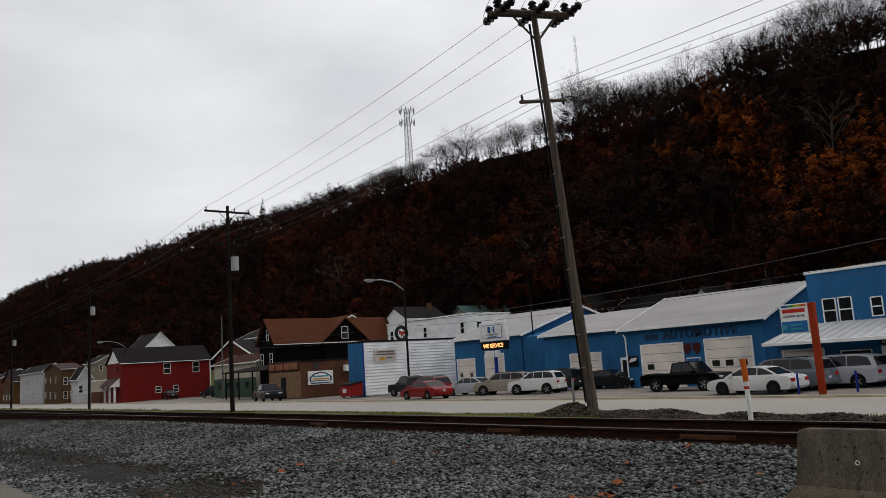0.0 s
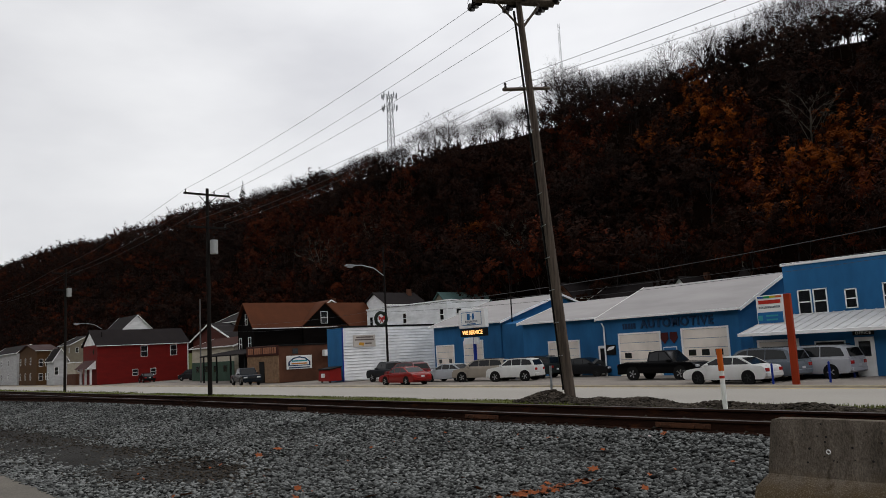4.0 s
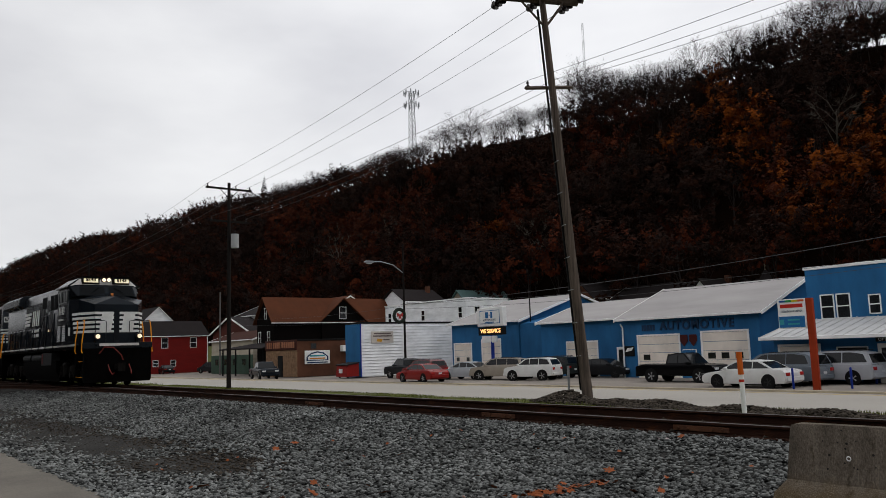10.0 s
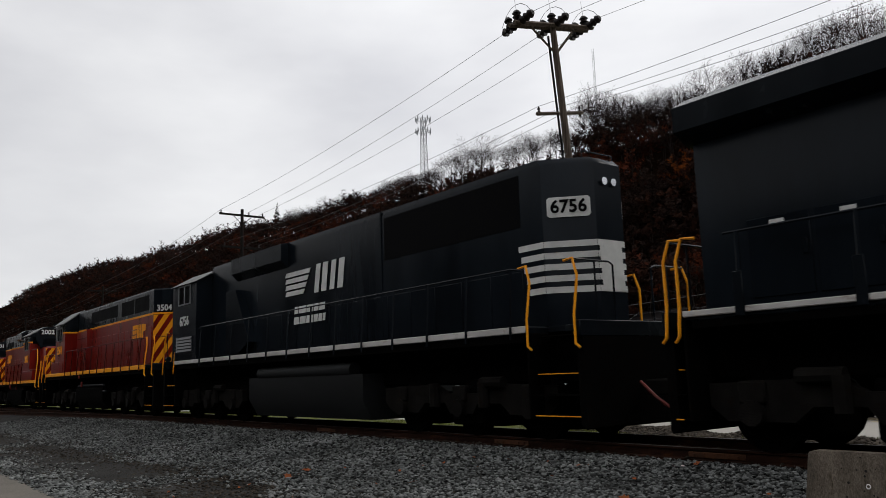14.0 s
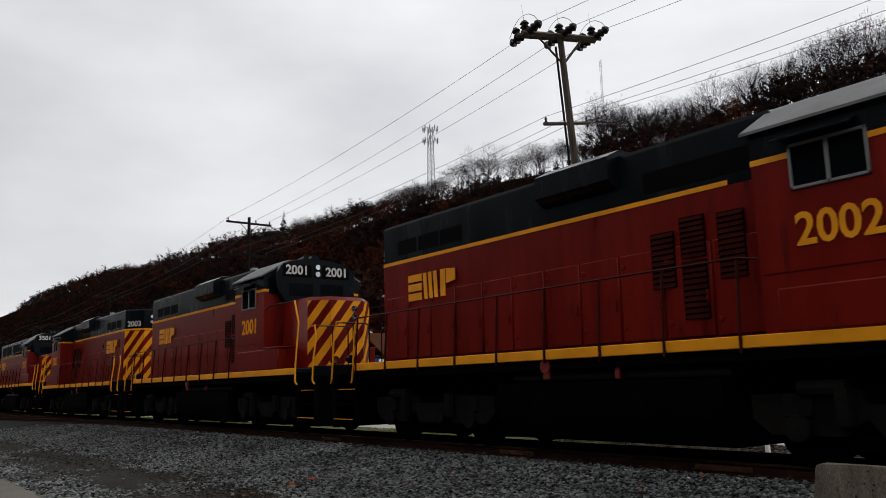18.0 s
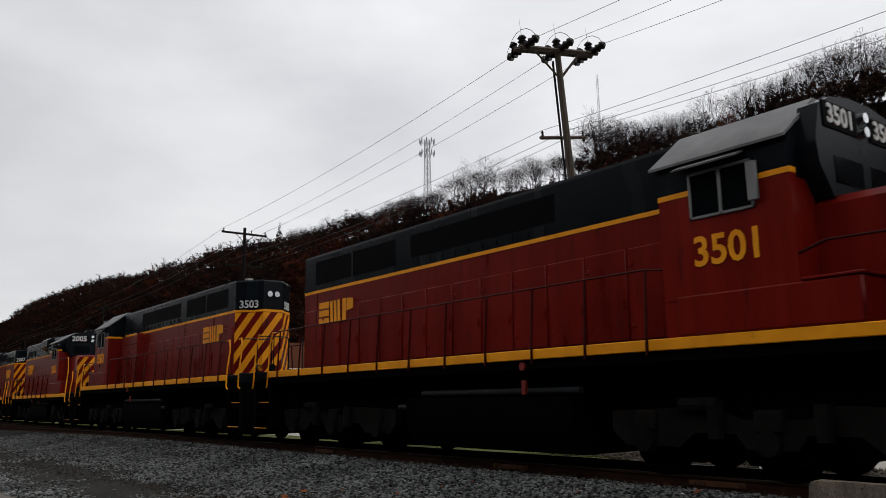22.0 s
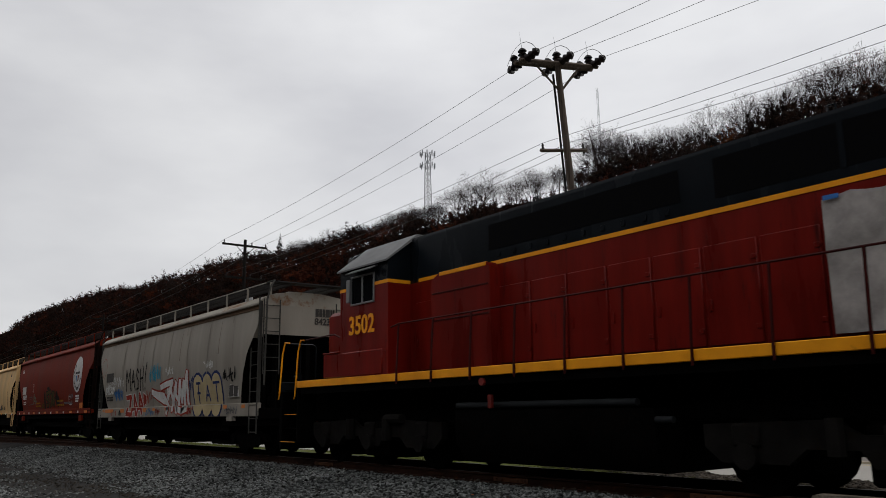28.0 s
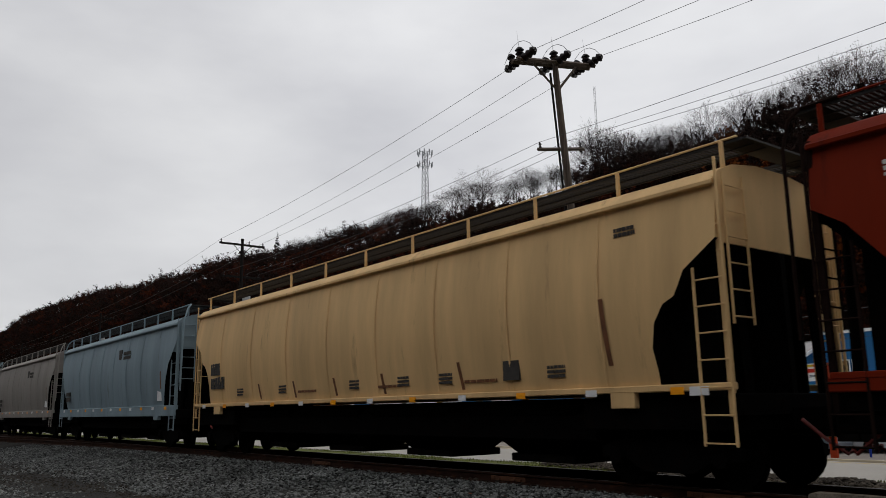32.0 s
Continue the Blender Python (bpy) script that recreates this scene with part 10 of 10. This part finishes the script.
def parked():
    def put(x, y, rz):
        return pose(x, y, -1.36, 0, 0, rz)
    vehicle("sedan", "sedan", "white sedan with a wrecked front parked on the forecourt", car_paint("white_car_paint", (0.62, 0.62, 0.61)), put(-23.7, 39.3, 180), wheels=BUMPER, wreck=True)
    vehicle("pickup", "pickup_truck", "black pickup truck parked by the roller doors", car_paint("black_car_paint", (0.003, 0.003, 0.0035)), put(-30.9, 43.4, 3))
    vehicle("van", "minivan", "grey-green minivan parked beside the red sign post", car_paint("grey_green_car_paint", (0.12, 0.14, 0.165)), put(-23.4, 41.7, 176))
    vehicle("van", "minivan", "silver minivan parked outside the office", car_paint("silver_car_paint", (0.36, 0.37, 0.40)), put(-21.4, 43.55, 180))
    vehicle("compact", "suv", "white compact suv parked on the forecourt", car_paint("white_suv_paint", (0.62, 0.62, 0.6)), put(-43.8, 42.9, 200))
    vehicle("suv", "suv", "tan pickup-style suv parked beside the white one", car_paint("tan_car_paint", (0.28, 0.245, 0.20)), put(-47.7, 43.1, 205))
    vehicle("suv", "suv", "dark suv behind the parked row", car_paint("dark_green_car_paint", (0.02, 0.025, 0.025)), put(-45.0, 46.0, 190))
    vehicle("sedan", "sedan", "silver sedan parked by the garage", car_paint("pale_silver_car_paint", (0.36, 0.38, 0.40)), put(-51.6, 43.0, 190))
    vehicle("sedan", "sedan", "red sedan parked at the road side", car_paint("red_car_paint", (0.20, 0.008, 0.007)), put(-51.9, 38.5, 178))
    vehicle("suv", "suv", "maroon suv parked behind the red sedan", car_paint("maroon_car_paint", (0.11, 0.012, 0.015)), put(-56.5, 42.2, 178))
    vehicle("pickup", "pickup_truck", "dark pickup parked behind the maroon suv", car_paint("slate_car_paint", (0.02, 0.022, 0.025)), put(-60.5, 43.4, 178))
    vehicle("sedan", "coupe", "dark grey coupe parked by the workshop", car_paint("dark_grey_car_paint", (0.012, 0.012, 0.013)), put(-41.2, 48.0, 8), wheels=BUMPER)
    vehicle("pickup", "pickup_truck", "dark blue pickup parked outside the pub", car_paint("dark_blue_car_paint", (0.006, 0.009, 0.013)), put(-80.6, 38.6, -12))
    vehicle("sedan", "sedan", "black sedan parked beside the red house", car_paint("black_sedan_paint", (0.008, 0.008, 0.009)), put(-133.5, 46.5, 172))
    vehicle("van", "van", "white-fronted dark van behind the red house", car_paint("dark_van_paint", (0.02, 0.02, 0.022)), put(-124.0, 50.5, 200))


parked()
SILVER_SUV = vehicle("suv", "suv", "silver suv creeping along the road edge", car_paint("bright_silver_car_paint", (0.42, 0.43, 0.45)))
DARK_CARS = [vehicle("hatch", "hatchback", "dark blue-grey hatchback driving along the road", car_paint("blue_grey_car_paint", (0.035, 0.04, 0.055)), group="cars driving past"), vehicle("hatch", "hatchback", "grey hatchback driving along the road", car_paint("mid_grey_car_paint", (0.10, 0.10, 0.115)), group="cars driving past")]
# ---- poles, wires, masts ----
POLE_WOOD = mat("weathered_pole_wood", (0.085, 0.066, 0.053), 0.9, var=0.55, scale=3, bump=0.5, bscale=30, stretch=(4, 4, 0.25), spec=0.15)
POLE_DARK = mat("dark_creosote_pole", (0.012, 0.010, 0.009), 0.9, var=0.3, scale=3, bump=0.4, bscale=30, stretch=(4, 4, 0.3), spec=0.1)
PORCELAIN = mat("brown_porcelain", (0.008, 0.004, 0.004), 0.4, var=0.2, bump=0, spec=0.15)
WIRE = mat("dull_wire", (0.06, 0.06, 0.063), 0.6, 0.2, bump=0)
GALV = mat("galvanised_steel", (0.26, 0.27, 0.28), 0.5, 0.5, var=0.15, bump=0.05)
TRANSFORMER = mat("grey_transformer_tank", (0.34, 0.35, 0.35), 0.5, var=0.1, bump=0.05)


def bell(parent, p, q, r=0.14, n=3, name="insulator"):
    """A string of porcelain discs between two points."""
    p, q = Vector(p), Vector(q)
    g = Geo()
    for i in range(n):
        a, b = p.lerp(q, (i + 0.12) / n), p.lerp(q, (i + 0.8) / n)
        g.tube([a, a.lerp(b, 0.5), b], r, 10, r2=r * 0.55)
    g.tube([p, q], 0.03, 6)
    return part(name, g, PORCELAIN, parent)


def leaning_pole():
    b, h = Vector((-22.5, 25.1, -1.0)), Vector((-22.9, 24.0, 15.95))
    ax = (h - b).normalized()
    t = thing("utility_pole", "tall leaning wooden power pole with double crossarms and dark insulators", "utility pole", Matrix.Translation(b))
    o = -b
    top = b + ax * ((h - b).length + 0.3)
    part("pole", Geo().tube([o + b - ax * 0.3, o + b.lerp(top, 0.5), o + top], 0.23, 12, r2=0.13), POLE_WOOD, t)
    side = Vector((0, 5.1, 1.0)).normalized()
    along = ax.cross(side).normalized()
    c = o + h
    for k in (-1, 1):
        g = Geo()
        p0, p1 = c - side * 2.45 + along * 0.17 * k, c + side * 2.45 + along * 0.17 * k
        g.tube([p0, p1], 0.105, 4)
        part("crossarm", g, POLE_WOOD, t)
    for k in (-1, 1):
        part("brace", Geo().tube([c + side * 1.35 * k - ax * 0.08, c - ax * 1.25], 0.06, 4), POLE_WOOD, t)
    low = b.lerp(h, 0.773)
    part("crossarm", Geo().tube([o + low - side * 1.45 + along * 0.16, o + low + side * 1.45 + along * 0.16], 0.08, 4), POLE_WOOD, t)
    for k in (-1.3, 0.25, 1.25):
        p = o + low + side * k + along * 0.16
        bell(t, p + ax * 0.06, p + ax * 0.3, 0.07, 2, "pin_insulator")
    tops = []
    for k in (-2.1, 0.0, 2.1):
        p = c + side * k
        e1, e2 = p - Vector((1, 0, 0)) * 0.42 - Vector((0, 0, 0.06)), p + Vector((1, 0, 0)) * 0.42 + Vector((0, 0, 0.1))
        bell(t, p - Vector((0.25, 0, 0)), p - Vector((0.95, 0, 0.12)), 0.2, 3)
        bell(t, p + Vector((0.25, 0, 0.06)), p + Vector((0.95, 0, 0.2)), 0.2, 3)
        tops += [p - Vector((0.95, 0, 0.12)), p + Vector((0.95, 0, 0.2))]
        bell(t, p + ax * 0.12, p + ax * 0.62, 0.2, 3, "pin_insulator")
        bell(t, p + ax * 0.1 - Vector((0.45, 0, 0)), p + ax * 0.52 - Vector((0.6, 0, 0)), 0.18, 2, "pin_insulator")
        part("lightning_spike", Geo().tube([p + ax * 0.5, p + ax * 1.35 + along * 0.05], 0.015, 4, r2=0.004), GALV, t)
        pts = []
        for i in range(7):
            u = i / 6
            pts.append(p + ax * (0.5 + 0.35 * math.sin(math.pi * u)) - Vector((0.95 * (1 - 2 * u), 0, 0.35 * abs(1 - 2 * u) ** 3)))
        part("jumper_wire", Geo().tube(pts, 0.012, 4), WIRE, t)
    part("cable_conduit", Geo().tube([o + b + Vector((-0.24, -0.12, 0.3)), o + b.lerp(h, 0.5) + Vector((-0.22, -0.1, 0)), o + h + Vector((-0.2, -0.1, -0.4))], 0.05, 6), BLACK_TRIM, t, "black cable riser")
    for i in range(9):
        p = o + b.lerp(h, 0.1 + 0.08 * i)
        part("strap", Geo().tube([p + Vector((-0.3, -0.1, 0)), p + Vector((0.1, -0.24, 0.02))], 0.02, 4), GALV, t)
    part("guy_stub", Geo().tube([o + b + Vector((-0.7, -0.35, -0.2)), o + b + Vector((-0.72, -0.3, 1.3))], 0.05, 6), GALV, t)
    return [b + q for q in tops], [b + o + low + side * k + ax * 0.32 + along * 0.16 for k in (-1.3, 0.25, 1.25)]


def plain_pole(x, y, z0, z1, arms, label, transformer=None, r=0.17, m=None):
    t = thing("utility_pole", label, "utility pole", Matrix.Translation((x, y, z0)), group="power poles along the road")
    part("pole", Geo().tube([(0, 0, -0.3), (0, 0, z1 - z0)], r, 10, r2=r * 0.65), m or POLE_DARK, t)
    ends = []
    for z, w in arms:
        part("crossarm", box((-0.06, -w, z - z0 - 0.07), (0.06, w, z - z0 + 0.07), 0.01), m or POLE_DARK, t)
        for k in (-1, 1):
            part("brace", Geo().tube([(0.08, k * w * 0.45, z - z0), (0.08, 0, z - z0 - w * 0.42)], 0.025, 4), POLE_DARK, t)
        for k in (-0.92, 0.3, 0.92):
            bell(t, (0, k * w, z - z0 + 0.07), (0, k * w, z - z0 + 0.3), 0.06, 2, "pin_insulator")
            ends.append((x, y + k * w, z + 0.3))
    if transformer:
        g = Geo().tube([(0.35, 0.3, transformer - z0 - 0.5), (0.35, 0.3, transformer - z0 + 0.5)], 0.28, 12)
        part("transformer", g, TRANSFORMER, t)
        bell(t, (0.35, 0.3, transformer - z0 + 0.5), (0.35, 0.3, transformer - z0 + 0.78), 0.06, 2, "bushing")
    return ends


def wire(p, q, sag, label, r=0.0095, group="overhead wires"):
    p, q = Vector(p), Vector(q)
    g = Geo()
    n = 14
    g.tube([p.lerp(q, i / n) - Vector((0, 0, sag * 4 * (i / n) * (1 - i / n))) for i in range(n + 1)], r, 5)
    return tagged(part("wire", g, WIRE), label, "wire", group)


def power_lines():
    tops, lows = leaning_pole()
    e2 = plain_pole(-54.5, 23.4, -1.05, 13.7, [(13.25, 1.75), (10.85, 1.45)], "dark wooden power pole with two crossarms and a transformer", 9.4)
    e3 = plain_pole(-101, 25.7, -1.25, 13.2, [(12.6, 1.6), (10.6, 1.3)], "dark power pole with a transformer beside the road", 10.3)
    e4 = plain_pole(-150, 26.0, -1.35, 13.0, [(12.4, 1.6)], "dark power pole far along the road", 9.5)
    e5 = plain_pole(-205, 26.0, -1.35, 13.0, [(12.4, 1.6)], "dark power pole far along the road", 9.5)
    for i in range(3):
        wire(tops[2 * i], e2[i], 0.35, "long power line wire from the leaning pole")
        wire(tops[2 * i + 1], (14, 21.6 + i * 2.2, 15.3), 0.5, "power line wire running on past the leaning pole")
        wire(lows[i], e2[3 + i], 0.4, "lower power line wire")
        wire(lows[i], (14, 22.0 + i * 1.4, 11.8), 0.45, "lower power line wire running on")
        wire(e2[i], e3[i], 0.5, "power line wire beside the road")
        wire(e3[i], e4[i], 0.5, "power line wire beside the road")
        wire(e4[i], e5[i], 0.6, "power line wire beside the road")
    # thin telegraph poles on the far side
    t = thing("utility_pole", "thin grey pole beside the beige store", "utility pole", Matrix.Translation((-105.2, 43.9, G0)), group="power poles along the road")
    part("pole", Geo().tube([(0, 0, 0), (0, 0, 11.3)], 0.13, 8, r2=0.09), mat("grey_thin_pole", (0.10, 0.095, 0.09), 0.8), t)
    far = []
    for x, y, h in ((-63.8, 45.4, 11.6), (-8.0, 43.0, 12.0), (-139.2, 41.1, 8.6)):
        t = thing("street_lamp", "dark street lamp pole with a long curved arm", "street lamp", Matrix.Translation((x, y, G0)), group="street lamps")
        part("pole", Geo().tube([(0, 0, 0), (0, 0, h - G0 if x == -63.8 else h)], 0.12, 8, r2=0.08), POLE_DARK, t)
        ha = 10.6 if x != -139.2 else 9.6
        part("arm", Geo().tube([(0, 0, ha - 0.5), (0, -1.2, ha + 0.25), (0, -2.6, ha + 0.5), (0, -3.6, ha + 0.45)], 0.05, 6), GALV, t)
        hd = part("lamp_head", Geo().prism([(-3.5, ha + 0.35), (-3.6, ha + 0.55), (-4.3, ha + 0.55), (-4.5, ha + 0.4), (-4.2, ha + 0.3)], "x", -0.16, 0.16), GALV, t)
        part("lens", box((-0.12, -4.25, ha + 0.24), (0.12, -3.7, ha + 0.31), 0.02), LAMP_CLEAR, hd)
        far.append((x, y, h - 1.2))
        if x < -20:
            zw = 5.9 if x == -63.8 else 5.4
            w = thing("wreath", "green holiday wreath with a red bow on a lamp pole", "wreath", Matrix.Translation((x + 0.15, y - 0.7, G0 + zw)), group="wreaths")
            ring = [(0.0, 0.62 * math.cos(a), 0.62 * math.sin(a)) for a in [6.283 * i / 18 for i in range(19)]]
            part("greenery", Geo().tube(ring, 0.17, 7), mat("dark_wreath_green", (0.008, 0.014, 0.008), 0.9, var=0.4, bscale=20, bump=0.6), w)
            part("bow", Geo().prism([(-0.35, 0.3), (0.0, 0.1), (0.35, 0.3), (0.3, -0.1), (0.08, 0.0), (0.16, -0.4), (0.0, -0.1), (-0.16, -0.4), (-0.08, 0.0), (-0.3, -0.1)], "x", 0.05, 0.16), mat("red_bow_ribbon", (0.35, 0.02, 0.015), 0.6), w)
            part("bracket", Geo().tube([(-0.15, 0.7, 0.2), (0, 0, 0.55)], 0.03, 5), POLE_DARK, w)
    for i in range(2):
        wire((far[0][0], far[0][1], 4.6 + i * 0.9), (-105.2, 43.9, 5.6 + i * 0.8), 0.6, "service wire along the far side of the road")
        wire((far[0][0], far[0][1], 5.2 + i * 0.5), (2.0, 43.5, 5.6 + i * 0.4), 0.9, "service wire along the far side of the road", 0.012)
    wire((-63.8, 45.0, 5.6), (2.0, 43.0, 7.6), 0.9, "heavy cable along the far side of the road", 0.022)
    # lattice cell tower on the ridge
    x, y = -224.0, 165.0
    z0 = ground_z(x, y) - 1
    t = thing("cell_tower", "grey lattice cell tower with antenna panels on the hill", "tower", Matrix.Translation((x, y, z0)))
    H = 93.4 - z0
    g = Geo()
    for i in range(3):
        a = 2.094 * i + 0.4
        part("leg", Geo().tube([(math.cos(a) * 1.9, math.sin(a) * 1.9, 0), (math.cos(a) * 1.0, math.sin(a) * 1.0, H)], 0.13, 5), GALV, t)
        b = a + 2.094
        n = 15
        for k in range(n):
            u, v = k / n, (k + 1) / n
            ru, rv = 1.9 - 0.9 * u, 1.9 - 0.9 * v
            g.tube([(math.cos(a) * ru, math.sin(a) * ru, H * u), (math.cos(b) * rv, math.sin(b) * rv, H * v)], 0.07, 4)
            g.tube([(math.cos(b) * ru, math.sin(b) * ru, H * u), (math.cos(a) * rv, math.sin(a) * rv, H * v)], 0.07, 4)
    part("lattice", g, GALV, t)
    for z in (H - 0.6, H - 5.0):
        for i in range(9):
            a = 0.698 * i
            r = 2.7
            part("antenna_panel", box((math.cos(a) * r - 0.16, math.sin(a) * r - 0.16, z - 0.9), (math.cos(a) * r + 0.16, math.sin(a) * r + 0.16, z + 0.9), 0.03), GALV, t)
        part("platform", Geo().tube([(math.cos(0.698 * i) * 2.5, math.sin(0.698 * i) * 2.5, z) for i in range(10)], 0.08, 5), GALV, t)
    t = thing("radio_mast", "thin guyed radio mast on the hill", "mast", Matrix.Translation((-142.5, 165, ground_z(-142, 165) - 1)))
    hm = 91.5 - ground_z(-142, 165)
    for i in range(3):
        a = 2.094 * i
        part("leg", Geo().tube([(math.cos(a) * 0.3, math.sin(a) * 0.3, 0), (math.cos(a) * 0.3, math.sin(a) * 0.3, hm)], 0.05, 4), GALV, t)
    g = Geo()
    for k in range(int(hm)):
        g.tube([(0.3, 0, k), (-0.15, 0.26, k + 0.5)], 0.03, 3)
        g.tube([(-0.15, 0.26, k + 0.5), (-0.15, -0.26, k + 1)], 0.03, 3)
    part("lattice", g, GALV, t)


power_lines()
# ---- everything that moves ----
HEAD = [(0, -166.0), (4, -115.3), (8, -64.0), (10, -38.4), (11.5, -19.3), (12.2, -10.6), (13, -0.9), (14, 10.9), (15.5, 28.9), (17, 47.0), (19, 71.7), (21, 96.6), (23, 121.6), (25, 146.7), (26.5, 165.6), (28, 184.4), (29.5, 203.1), (30.5, 215.5), (31, 221.7), (32, 234.0)]


def motions():
    for i, (wagon, turn) in enumerate(TRAIN):
        mid = (COUPLINGS[i] + COUPLINGS[i + 1]) / 2
        walk(wagon, [(t, pose(x - mid, TRACK_Y, 0, 0, 0, turn)) for t, x in HEAD])
    walk(SILVER_SUV, [(t, pose(x, y, -1.38, 0, 0, 180)) for t, x, y in ((0, 60, 34.6), (8, 2, 34.8), (10, -9.0, 35.8), (11.5, -13.6, 36.8), (12.2, -14.6, 37.1), (14, -16.6, 37.2), (29.5, -25.3, 36.6), (32, -25.4, 36.6))])
    for ob, t1, x1 in ((DARK_CARS[0], 29.5, -24.0), (DARK_CARS[1], 30.5, -37.0)):
        walk(ob, [(t, pose(x1 + (t - t1) * 17.5, 30.6, -1.40)) for t in (0, 16, 28, 32)])


motions()
